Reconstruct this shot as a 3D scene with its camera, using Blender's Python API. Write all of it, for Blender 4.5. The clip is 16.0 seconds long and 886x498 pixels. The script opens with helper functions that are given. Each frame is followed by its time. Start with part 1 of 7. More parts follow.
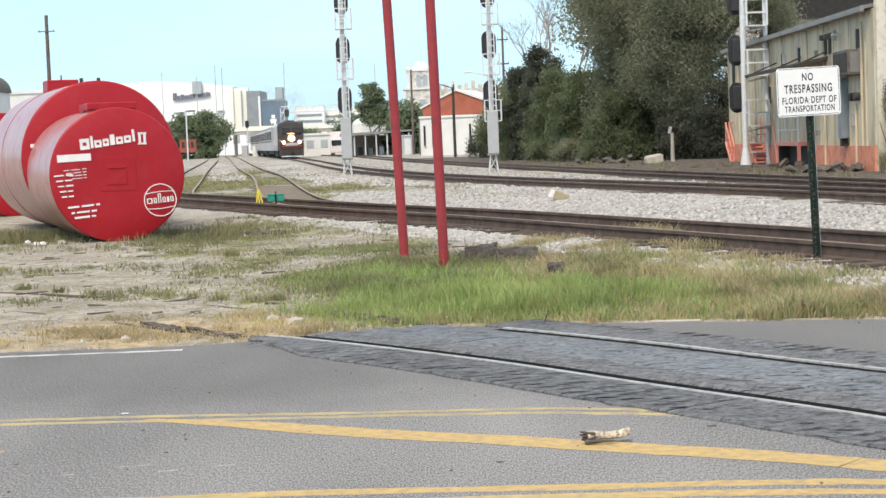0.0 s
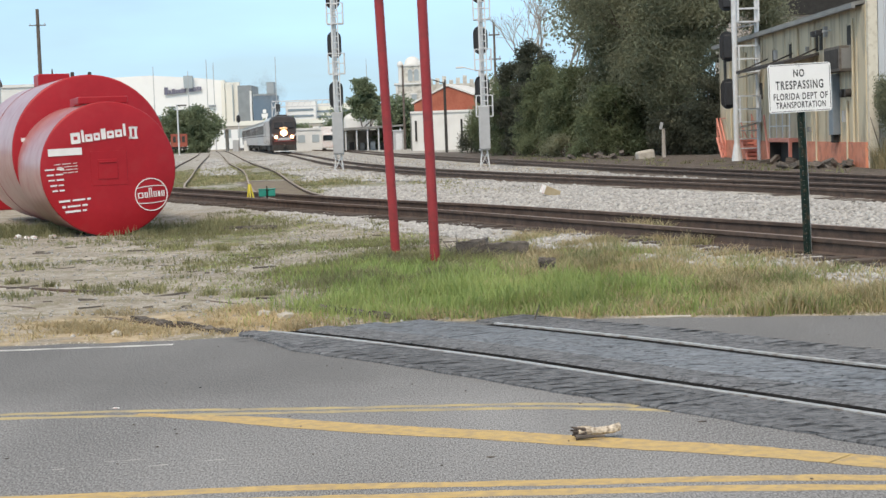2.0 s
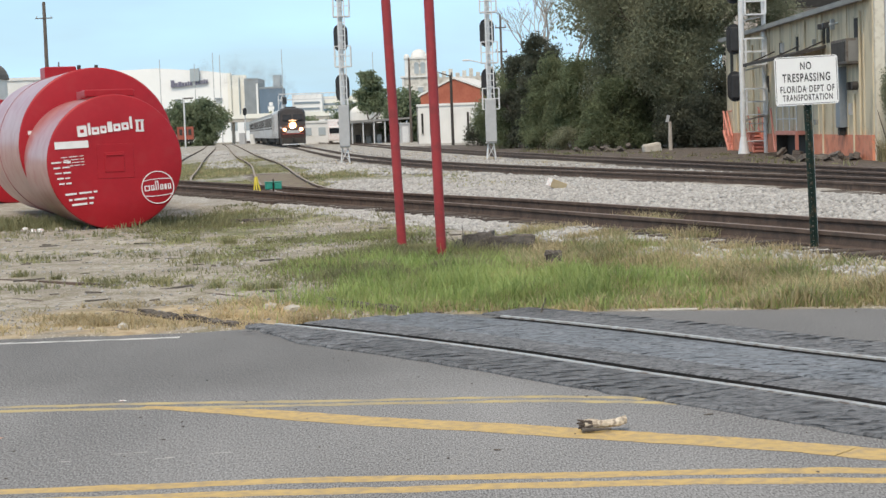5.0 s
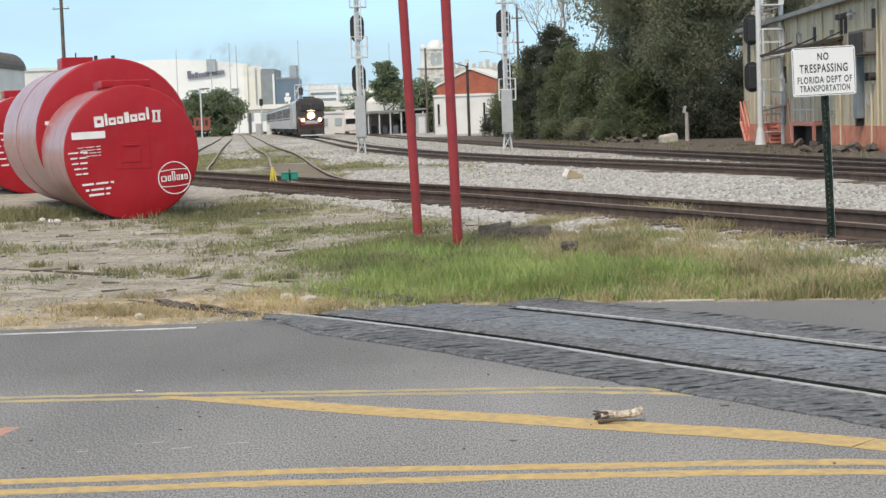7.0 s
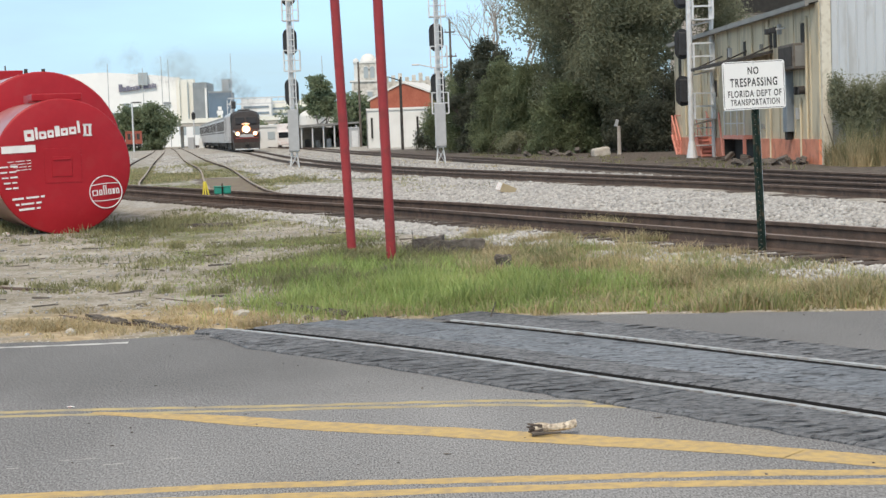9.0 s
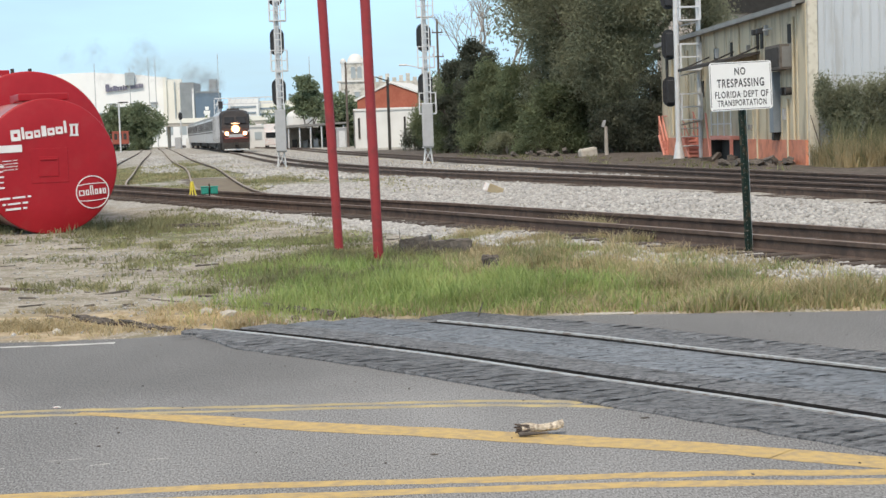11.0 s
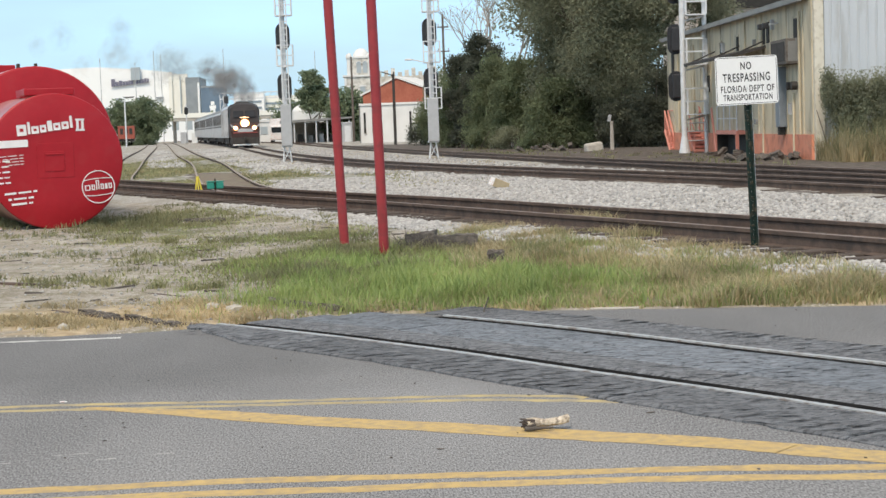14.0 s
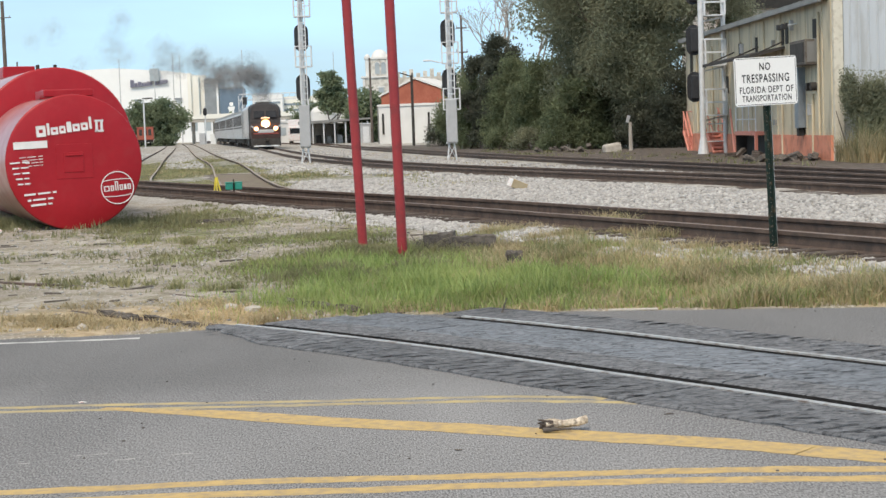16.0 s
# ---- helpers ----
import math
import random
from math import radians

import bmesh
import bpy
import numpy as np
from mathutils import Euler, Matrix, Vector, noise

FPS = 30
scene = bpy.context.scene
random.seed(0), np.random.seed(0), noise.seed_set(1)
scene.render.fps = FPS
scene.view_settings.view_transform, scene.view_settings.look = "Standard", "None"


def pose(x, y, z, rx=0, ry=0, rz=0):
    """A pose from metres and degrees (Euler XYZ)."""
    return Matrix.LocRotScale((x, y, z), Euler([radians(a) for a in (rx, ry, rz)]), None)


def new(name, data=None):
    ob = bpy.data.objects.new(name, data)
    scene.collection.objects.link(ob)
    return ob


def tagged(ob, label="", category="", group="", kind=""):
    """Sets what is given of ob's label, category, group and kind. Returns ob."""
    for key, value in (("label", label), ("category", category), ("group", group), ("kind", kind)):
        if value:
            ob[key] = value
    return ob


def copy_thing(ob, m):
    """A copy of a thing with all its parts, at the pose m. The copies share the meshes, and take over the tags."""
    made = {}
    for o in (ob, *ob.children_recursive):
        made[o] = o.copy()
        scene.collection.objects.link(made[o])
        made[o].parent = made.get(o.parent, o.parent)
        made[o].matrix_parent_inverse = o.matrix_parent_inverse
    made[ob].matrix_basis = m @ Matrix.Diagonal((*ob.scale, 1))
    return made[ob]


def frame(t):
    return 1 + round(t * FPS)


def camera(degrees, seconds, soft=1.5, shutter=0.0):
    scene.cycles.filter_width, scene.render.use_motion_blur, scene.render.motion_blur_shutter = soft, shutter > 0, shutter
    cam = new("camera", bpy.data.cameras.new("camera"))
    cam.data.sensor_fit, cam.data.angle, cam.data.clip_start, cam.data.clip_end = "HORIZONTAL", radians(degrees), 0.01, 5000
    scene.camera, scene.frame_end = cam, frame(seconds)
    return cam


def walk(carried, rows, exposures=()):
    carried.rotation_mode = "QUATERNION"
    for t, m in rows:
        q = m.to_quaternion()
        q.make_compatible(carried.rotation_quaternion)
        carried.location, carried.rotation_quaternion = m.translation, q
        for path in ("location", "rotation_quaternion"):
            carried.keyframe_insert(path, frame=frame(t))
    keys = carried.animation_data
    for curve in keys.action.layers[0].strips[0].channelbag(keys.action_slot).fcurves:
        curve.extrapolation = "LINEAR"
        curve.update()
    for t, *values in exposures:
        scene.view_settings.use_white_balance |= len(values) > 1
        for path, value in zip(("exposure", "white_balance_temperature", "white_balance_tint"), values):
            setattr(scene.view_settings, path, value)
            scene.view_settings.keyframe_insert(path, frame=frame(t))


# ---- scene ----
cam = camera(29.30, 16.0, soft=1.5)
EYE = (0.0, 0.0, 1.6)
# seconds, tilt, lean, turn of the camera in the hand
TURNS = [
    (0.0, 86.335, 2.146, -0.137),
    (0.5, 86.339, 2.062, -0.304),
    (1.0, 86.308, 2.114, -0.390),
    (1.5, 86.232, 2.025, -0.432),
    (2.0, 86.162, 1.982, -0.427),
    (2.5, 86.031, 1.995, -0.382),
    (3.0, 85.995, 1.989, -0.330),
    (3.5, 85.943, 1.987, -0.278),
    (4.0, 85.940, 1.994, -0.237),
    (6.5, 85.756, 1.920, -0.119),
    (7.0, 85.634, 1.965, 0.338),
    (7.5, 85.572, 2.030, 0.693),
    (8.0, 85.659, 2.034, 0.690),
    (8.5, 85.876, 2.000, -0.745),
    (9.0, 86.016, 1.990, -1.913),
    (9.2, 86.046, 2.004, -2.310),
    (11.5, 85.974, 1.913, -2.325),
    (12.0, 85.877, 1.918, -2.251),
    (12.5, 85.794, 1.947, -2.177),
    (13.0, 85.755, 1.939, -2.152),
    (13.5, 85.772, 1.935, -2.198),
    (14.0, 85.840, 1.956, -2.153),
    (14.5, 85.883, 1.906, -2.015),
    (15.0, 85.879, 2.004, -2.034),
    (15.5, 85.867, 1.838, -1.749),
    (16.0, 85.892, 1.967, -1.534),
]
EXPOSURES = [(0.0, 0.22), (0.5, 0.11), (1.0, -0.02), (1.5, -0.06), (2.0, -0.08), (4.0, -0.09), (7.0, -0.08), (8.5, -0.07), (9.2, -0.06), (12.0, -0.02), (16.0, -0.04)]
walk(cam, [(t, pose(*EYE, rx, ry, rz)) for t, rx, ry, rz in TURNS], EXPOSURES)

# ---- world and light ----
SUN_ELEVATION, SUN_AZIMUTH = 52.0, 200.0
world = bpy.data.worlds.new("sky")
scene.world = world
world.use_nodes = True
wn, wl = world.node_tree.nodes, world.node_tree.links
background = wn["Background"]
sky = wn.new("ShaderNodeTexSky")
sky.sky_type = "NISHITA"
sky.sun_disc = False
sky.sun_elevation, sky.sun_rotation = radians(SUN_ELEVATION), radians(SUN_AZIMUTH)
sky.air_density, sky.dust_density, sky.ozone_density = 1.0, 1.5, 1.5
coords = wn.new("ShaderNodeTexCoord")
stretch = wn.new("ShaderNodeMapping")
stretch.inputs["Scale"].default_value = (2.2, 2.2, 9.0)
wl.new(coords.outputs["Generated"], stretch.inputs["Vector"])
cloud = wn.new("ShaderNodeTexNoise")
cloud.inputs["Scale"].default_value, cloud.inputs["Detail"].default_value = 1.6, 6.0
wl.new(stretch.outputs["Vector"], cloud.inputs["Vector"])
thick = wn.new("ShaderNodeMapRange")
thick.inputs["From Min"].default_value, thick.inputs["From Max"].default_value = 0.42, 0.68
thick.inputs["To Min"].default_value, thick.inputs["To Max"].default_value = 0.5, 0.9
wl.new(cloud.outputs["Fac"], thick.inputs["Value"])
veil = wn.new("ShaderNodeMix")
veil.data_type = "RGBA"
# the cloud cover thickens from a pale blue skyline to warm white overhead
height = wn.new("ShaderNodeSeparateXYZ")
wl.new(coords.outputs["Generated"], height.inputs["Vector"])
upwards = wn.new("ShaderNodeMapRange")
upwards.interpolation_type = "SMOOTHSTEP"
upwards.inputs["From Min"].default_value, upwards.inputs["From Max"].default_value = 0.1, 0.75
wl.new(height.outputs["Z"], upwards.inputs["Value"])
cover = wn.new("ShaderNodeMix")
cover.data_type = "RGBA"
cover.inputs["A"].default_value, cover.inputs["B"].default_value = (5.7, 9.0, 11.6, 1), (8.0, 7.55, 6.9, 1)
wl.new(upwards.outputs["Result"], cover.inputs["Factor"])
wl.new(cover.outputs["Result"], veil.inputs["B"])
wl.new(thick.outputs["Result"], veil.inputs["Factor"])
wl.new(sky.outputs["Color"], veil.inputs["A"])
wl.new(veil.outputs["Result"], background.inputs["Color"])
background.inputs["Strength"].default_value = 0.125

sun = new("sun", bpy.data.lights.new("sun", "SUN"))
sun.data.energy, sun.data.angle, sun.data.color = 2.9, radians(14), (1.0, 0.88, 0.73)
sun.matrix_world = pose(0, 0, 60, 90 - SUN_ELEVATION, 0, 180 - SUN_AZIMUTH)


# ---- helpers of this scene ----
def surface(name, low, high, scale=4.0, rough=0.7, metal=0.0, bump=0.15, grain=60.0, stain=None, amount=0.3, island=0.0, spread=(0.35, 0.65), stretch=(1, 1, 1), fineness=0.35, gloss=0.5):
    """A procedural surface: two base colours mixed by a coarse and a fine noise, an optional stain with a shape of its own, and relief."""
    m = bpy.data.materials.new(name)
    m.use_nodes = True
    n, l = m.node_tree.nodes, m.node_tree.links
    shader = n["Principled BSDF"]
    shader.inputs["Roughness"].default_value, shader.inputs["Metallic"].default_value = rough, metal
    shader.inputs["Specular IOR Level"].default_value = gloss
    where = n.new("ShaderNodeTexCoord")
    mapping = n.new("ShaderNodeMapping")
    mapping.inputs["Scale"].default_value = stretch
    l.new(where.outputs["Object"], mapping.inputs["Vector"])

    def cloudy(s, detail):
        t = n.new("ShaderNodeTexNoise")
        t.inputs["Scale"].default_value, t.inputs["Detail"].default_value = s, detail
        l.new(mapping.outputs["Vector"], t.inputs["Vector"])
        return t.outputs["Fac"]

    coarse, fine = cloudy(scale, 5.0), cloudy(grain, 3.0)
    both = n.new("ShaderNodeMath")
    both.operation = "MULTIPLY_ADD"
    both.inputs[1].default_value = fineness
    l.new(fine, both.inputs[0])
    part_of = n.new("ShaderNodeMath")
    part_of.operation = "MULTIPLY"
    part_of.inputs[1].default_value = 1 - fineness
    l.new(coarse, part_of.inputs[0])
    l.new(part_of.outputs[0], both.inputs[2])
    ramp = n.new("ShaderNodeMapRange")
    ramp.inputs["From Min"].default_value, ramp.inputs["From Max"].default_value = spread
    l.new(both.outputs[0], ramp.inputs["Value"])
    mix = n.new("ShaderNodeMix")
    mix.data_type = "RGBA"
    mix.inputs["A"].default_value, mix.inputs["B"].default_value = (*low, 1), (*high, 1)
    l.new(ramp.outputs["Result"], mix.inputs["Factor"])
    colour = mix.outputs["Result"]
    if island:
        geo = n.new("ShaderNodeNewGeometry")
        info = n.new("ShaderNodeObjectInfo")
        add = n.new("ShaderNodeMath")
        add.operation = "ADD"
        l.new(geo.outputs["Random Per Island"], add.inputs[0])
        l.new(info.outputs["Random"], add.inputs[1])
        shade = n.new("ShaderNodeMapRange")
        shade.inputs["From Max"].default_value = 2.0
        shade.inputs["To Min"].default_value, shade.inputs["To Max"].default_value = 1 - island, 1 + island
        l.new(add.outputs[0], shade.inputs["Value"])
        hue = n.new("ShaderNodeHueSaturation")
        l.new(shade.outputs["Result"], hue.inputs["Value"])
        l.new(colour, hue.inputs["Color"])
        colour = hue.outputs["Color"]
    if stain:
        spots = cloudy(scale * 2.7, 7.0)
        edge = n.new("ShaderNodeMapRange")
        edge.inputs["From Min"].default_value, edge.inputs["From Max"].default_value = 0.56 - amount * 0.25, 0.66
        edge.inputs["To Max"].default_value = 0.85
        l.new(spots, edge.inputs["Value"])
        over = n.new("ShaderNodeMix")
        over.data_type = "RGBA"
        over.inputs["B"].default_value = (*stain, 1)
        l.new(edge.outputs["Result"], over.inputs["Factor"])
        l.new(colour, over.inputs["A"])
        colour = over.outputs["Result"]
    l.new(colour, shader.inputs["Base Color"])
    if bump:
        relief = n.new("ShaderNodeBump")
        relief.inputs["Strength"].default_value, relief.inputs["Distance"].default_value = min(1.0, bump * 3), 0.02
        l.new(both.outputs[0], relief.inputs["Height"])
        l.new(relief.outputs["Normal"], shader.inputs["Normal"])
    return m


def glow(name, colour, strength):
    m = bpy.data.materials.new(name)
    m.use_nodes = True
    s = m.node_tree.nodes["Principled BSDF"]
    s.inputs["Base Color"].default_value = (*colour, 1)
    s.inputs["Emission Color"].default_value, s.inputs["Emission Strength"].default_value = (*colour, 1), strength
    return m


def part(name, bm, material, parent=None, label="", smooth=False):
    """Links a bmesh as one mesh object, under its thing where one is given."""
    me = bpy.data.meshes.new(name)
    bm.to_mesh(me)
    bm.free()
    me.materials.append(material)
    if smooth:
        me.shade_smooth()
        me.set_sharp_from_angle(angle=radians(40))
    ob = new(name, me)
    ob.parent = parent
    return tagged(ob, label)


def share(name, mesh, parent, m=None, label=""):
    ob = new(name, mesh)
    ob.parent = parent
    if m is not None:
        ob.matrix_basis = m
    return tagged(ob, label)


def sheet(name, verts, faces, material, parent=None, smooth=False):
    me = bpy.data.meshes.new(name)
    me.from_pydata(verts, [], faces)
    me.materials.append(material)
    if smooth:
        me.shade_smooth()
    ob = new(name, me)
    ob.parent = parent
    return ob


def thing(name, m, label, category, group="", kind=""):
    ob = new(name)
    ob.matrix_basis = m
    return tagged(ob, label, category, group, kind)


def box(x, y, z, sx, sy, sz, bevel=0.0, bm=None, turn=None):
    """A block with its centre at x, y, z."""
    bm = bm or bmesh.new()
    m = Matrix.Translation((x, y, z)) @ (turn or Matrix()) @ Matrix.Diagonal((sx, sy, sz, 1))
    made = bmesh.ops.create_cube(bm, size=1, matrix=m)
    if bevel:
        edges = list({e for v in made["verts"] for e in v.link_edges})
        bmesh.ops.bevel(bm, geom=edges, offset=bevel, segments=2, affect="EDGES", profile=0.5)
    return bm


def rod(a, b, r, r2=None, seg=10, bm=None):
    """A round bar from a to b."""
    bm = bm or bmesh.new()
    a, b = Vector(a), Vector(b)
    d = b - a
    m = Matrix.Translation((a + b) / 2) @ d.to_track_quat("Z", "Y").to_matrix().to_4x4()
    bmesh.ops.create_cone(bm, cap_ends=True, segments=seg, radius1=r, radius2=r if r2 is None else r2, depth=d.length, matrix=m)
    return bm


def prism(outline, a, b, axis="y", bm=None):
    """A closed outline (pairs) pushed along an axis from a to b."""
    bm = bm or bmesh.new()
    put = {"y": lambda p, s: (p[0], s, p[1]), "x": lambda p, s: (s, p[0], p[1]), "z": lambda p, s: (p[0], p[1], s)}[axis]
    one = [bm.verts.new(put(p, a)) for p in outline]
    two = [bm.verts.new(put(p, b)) for p in outline]
    n = len(outline)
    bm.faces.new(one)
    bm.faces.new(two[::-1])
    for i in range(n):
        bm.faces.new((one[i], two[i], two[(i + 1) % n], one[(i + 1) % n]))
    bmesh.ops.recalc_face_normals(bm, faces=bm.faces)
    return bm


def ring(r, inner, y0, y1, seg=48, bm=None):
    """A flat ring about the y axis."""
    bm = bm or bmesh.new()
    loops = []
    for rad, y in ((r, y0), (inner, y0), (inner, y1), (r, y1)):
        loops.append([bm.verts.new((rad * math.cos(2 * math.pi * i / seg), y, rad * math.sin(2 * math.pi * i / seg))) for i in range(seg)])
    for k in range(4):
        p, q = loops[k], loops[(k + 1) % 4]
        for i in range(seg):
            bm.faces.new((p[i], p[(i + 1) % seg], q[(i + 1) % seg], q[i]))
    bmesh.ops.recalc_face_normals(bm, faces=bm.faces)
    return bm


def curve_points(knots, step):
    """Evenly spaced points on a smooth line through the knots."""
    k = [Vector((*p, 0)) for p in knots]
    k = [2 * k[0] - k[1], *k, 2 * k[-1] - k[-2]]
    fine = []
    for i in range(1, len(k) - 2):
        for j in range(20):
            u = j / 20
            a, b, c, d = k[i - 1:i + 3]
            fine.append(0.5 * (2 * b + (c - a) * u + (2 * a - 5 * b + 4 * c - d) * u * u + (3 * b - a - 3 * c + d) * u ** 3))
    fine.append(k[-2])
    out, left = [fine[0]], step
    for a, b in zip(fine, fine[1:]):
        d = (b - a).length
        while d >= left > 0:
            a = a + (b - a) * (left / d)
            out.append(a)
            d, left = (b - a).length, step
        left -= d
    return out


def sideways(points):
    """For each point the unit way along the line, and the one to its right."""
    ways = []
    for i in range(len(points)):
        d = (points[min(i + 1, len(points) - 1)] - points[max(i - 1, 0)]).normalized()
        ways.append((d, Vector((d.y, -d.x, 0))))
    return ways


def along(points, section, closed=True, lift=0.0):
    """A section (offset to the right, height) swept along a line."""
    bm = bmesh.new()
    rows = []
    for p, (d, r) in zip(points, sideways(points)):
        rows.append([bm.verts.new(p + r * s + Vector((0, 0, h + lift))) for s, h in section])
    n = len(section)
    for a, b in zip(rows, rows[1:]):
        for i in range(n if closed else n - 1):
            bm.faces.new((a[i], a[(i + 1) % n], b[(i + 1) % n], b[i]))
    if closed:
        bm.faces.new(rows[0])
        bm.faces.new(rows[-1][::-1])
    bmesh.ops.recalc_face_normals(bm, faces=bm.faces)
    return bm


def bar_row(x0, x1, z, height, y, words, material, parent, name="lettering", slope=0.0, seed=1):
    """Writing that cannot be read: a row of plain bars."""
    rnd = random.Random(seed)
    total = sum(words) + 0.6 * (len(words) - 1)
    unit, x = (x1 - x0) / total, x0
    for w in words:
        bar = box(0, 0, 0, unit * w * rnd.uniform(0.86, 0.96), 0.004, height * rnd.uniform(0.5, 0.64))
        part(name, bar, material, parent).matrix_basis = pose(x + unit * w / 2, y, z + slope * (x - x0 + unit * w / 2), 0, -math.degrees(math.atan(slope)), 0)
        x += unit * (w + 0.6)


# ---- materials ----
ASPHALT = surface("asphalt", (0.095, 0.096, 0.1), (0.375, 0.376, 0.38), 0.5, 0.92, gloss=0.25, bump=0.03, grain=105, spread=(0.36, 0.66), stretch=(1.1, 0.3, 1), fineness=0.72)
YELLOW_PAINT = surface("yellow_road_paint", (0.47, 0.34, 0.145), (0.58, 0.425, 0.19), 6.0, 0.85, grain=130, gloss=0.2, bump=0.08, stain=(0.37, 0.29, 0.18), amount=0.55, fineness=0.6)
FADED_YELLOW = surface("faded_yellow_paint", (0.38, 0.31, 0.16), (0.52, 0.42, 0.2), 2.0, 0.8, grain=90, stain=(0.26, 0.24, 0.2), amount=0.6)
WHITE_PAINT = surface("white_road_paint", (0.42, 0.42, 0.42), (0.6, 0.6, 0.58), 3.0, 0.7, grain=90, stain=(0.28, 0.28, 0.28), amount=0.4)
ORANGE_PAINT = surface("orange_marking_paint", (0.6, 0.22, 0.12), (0.46, 0.27, 0.19), 6.0, 0.8, grain=80, stain=(0.25, 0.24, 0.23), amount=0.8)
RUBBER = surface("weathered_crossing_panel", (0.115, 0.12, 0.13), (0.25, 0.262, 0.282), 6.5, 0.8, gloss=0.12, bump=0.3, grain=85, stain=(0.04, 0.043, 0.048), amount=0.25, island=0.2, spread=(0.36, 0.64), stretch=(1.5, 2.4, 1.0))
PALE_RUBBER = surface("worn_crossing_panel", (0.14, 0.156, 0.178), (0.265, 0.292, 0.33), 5.0, 0.75, gloss=0.15, bump=0.3, grain=85, stain=(0.055, 0.06, 0.068), amount=0.2, island=0.2, spread=(0.34, 0.64), stretch=(1.5, 2.4, 1.0))


def ribbed(m, scale, depth):
    """Adds the fine slanting ribs of a moulded panel to a surface."""
    n, l = m.node_tree.nodes, m.node_tree.links
    shader = n["Principled BSDF"]
    link = shader.inputs["Base Color"].links[0]
    colour = link.from_socket
    where = n.new("ShaderNodeTexCoord")
    turned = n.new("ShaderNodeMapping")
    turned.inputs["Rotation"].default_value = (0, 0, 0.35)
    l.new(where.outputs["Object"], turned.inputs["Vector"])
    wave = n.new("ShaderNodeTexWave")
    wave.inputs["Scale"].default_value, wave.inputs["Distortion"].default_value, wave.inputs["Detail"].default_value = scale, 2.5, 2.0
    l.new(turned.outputs["Vector"], wave.inputs["Vector"])
    r = n.new("ShaderNodeMapRange")
    r.inputs["To Min"].default_value, r.inputs["To Max"].default_value = 1 - depth, 1 + depth * 0.6
    l.new(wave.outputs["Fac"], r.inputs["Value"])
    hue = n.new("ShaderNodeHueSaturation")
    l.new(r.outputs["Result"], hue.inputs["Value"])
    l.new(colour, hue.inputs["Color"])
    l.new(hue.outputs["Color"], shader.inputs["Base Color"])


def darken_far_lane(m, y0, y1, depth):
    """Darkens the surface from y0 to y1 and beyond, with a cloudy edge."""
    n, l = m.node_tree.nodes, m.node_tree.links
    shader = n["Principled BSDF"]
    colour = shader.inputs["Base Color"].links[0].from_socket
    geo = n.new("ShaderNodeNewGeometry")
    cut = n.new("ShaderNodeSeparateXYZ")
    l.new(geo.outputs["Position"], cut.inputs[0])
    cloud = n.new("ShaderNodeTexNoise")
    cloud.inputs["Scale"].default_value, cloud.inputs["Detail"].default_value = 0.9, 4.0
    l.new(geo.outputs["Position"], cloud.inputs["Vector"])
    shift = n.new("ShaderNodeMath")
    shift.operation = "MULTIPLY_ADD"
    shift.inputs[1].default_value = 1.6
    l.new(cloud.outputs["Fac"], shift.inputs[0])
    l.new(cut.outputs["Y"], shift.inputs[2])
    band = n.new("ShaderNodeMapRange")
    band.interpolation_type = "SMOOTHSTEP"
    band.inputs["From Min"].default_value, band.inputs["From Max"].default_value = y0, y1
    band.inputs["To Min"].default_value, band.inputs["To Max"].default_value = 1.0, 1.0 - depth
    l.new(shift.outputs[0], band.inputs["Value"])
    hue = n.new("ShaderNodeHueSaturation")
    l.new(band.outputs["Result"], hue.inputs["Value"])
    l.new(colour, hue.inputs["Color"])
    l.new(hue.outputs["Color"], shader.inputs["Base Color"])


darken_far_lane(ASPHALT, 10.9, 12.3, 0.26)
ribbed(RUBBER, 24.0, 0.07)
ribbed(PALE_RUBBER, 26.0, 0.09)
TORN = surface("torn_panel_slot", (0.02, 0.021, 0.024), (0.05, 0.053, 0.06), 8.0, 0.9, gloss=0.1, bump=0.1)
PALE_TRIM = surface("pale_cream_trim", (0.6, 0.56, 0.46), (0.7, 0.66, 0.56), 2.0, 0.7, bump=0.05, stain=(0.5, 0.45, 0.36), amount=0.2)
BLACK_GAP = surface("dark_flangeway", (0.012, 0.012, 0.013), (0.03, 0.03, 0.03), 8.0, 0.95, gloss=0.0, bump=0.1)
RAIL_STEEL = surface("worn_rail_head", (0.4, 0.4, 0.4), (0.54, 0.54, 0.54), 5.0, 0.4, metal=0.3, bump=0.03, stain=(0.25, 0.2, 0.17), amount=0.2)
RUST = surface("rusty_rail_steel", (0.065, 0.046, 0.037), (0.135, 0.095, 0.076), 2.5, 0.85, bump=0.12, grain=50, stain=(0.06, 0.045, 0.04), amount=0.3)
YARD_HEAD = surface("dull_yard_rail_head", (0.24, 0.2, 0.165), (0.36, 0.31, 0.26), 2.0, 0.7, bump=0.05, grain=50)
FAINT_WHITE = surface("faint_white_scuff", (0.36, 0.355, 0.35), (0.54, 0.53, 0.52), 5.0, 0.85, grain=60, stain=(0.24, 0.235, 0.23), amount=0.8)
RUST_HEAD = surface("brown_rail_head", (0.17, 0.12, 0.1), (0.27, 0.21, 0.18), 2.0, 0.6, metal=0.2, bump=0.05, grain=50)
TIE = surface("weathered_timber_tie", (0.045, 0.035, 0.03), (0.115, 0.09, 0.076), 3.0, 0.9, bump=0.25, grain=30, island=0.3, stretch=(1, 6, 6))
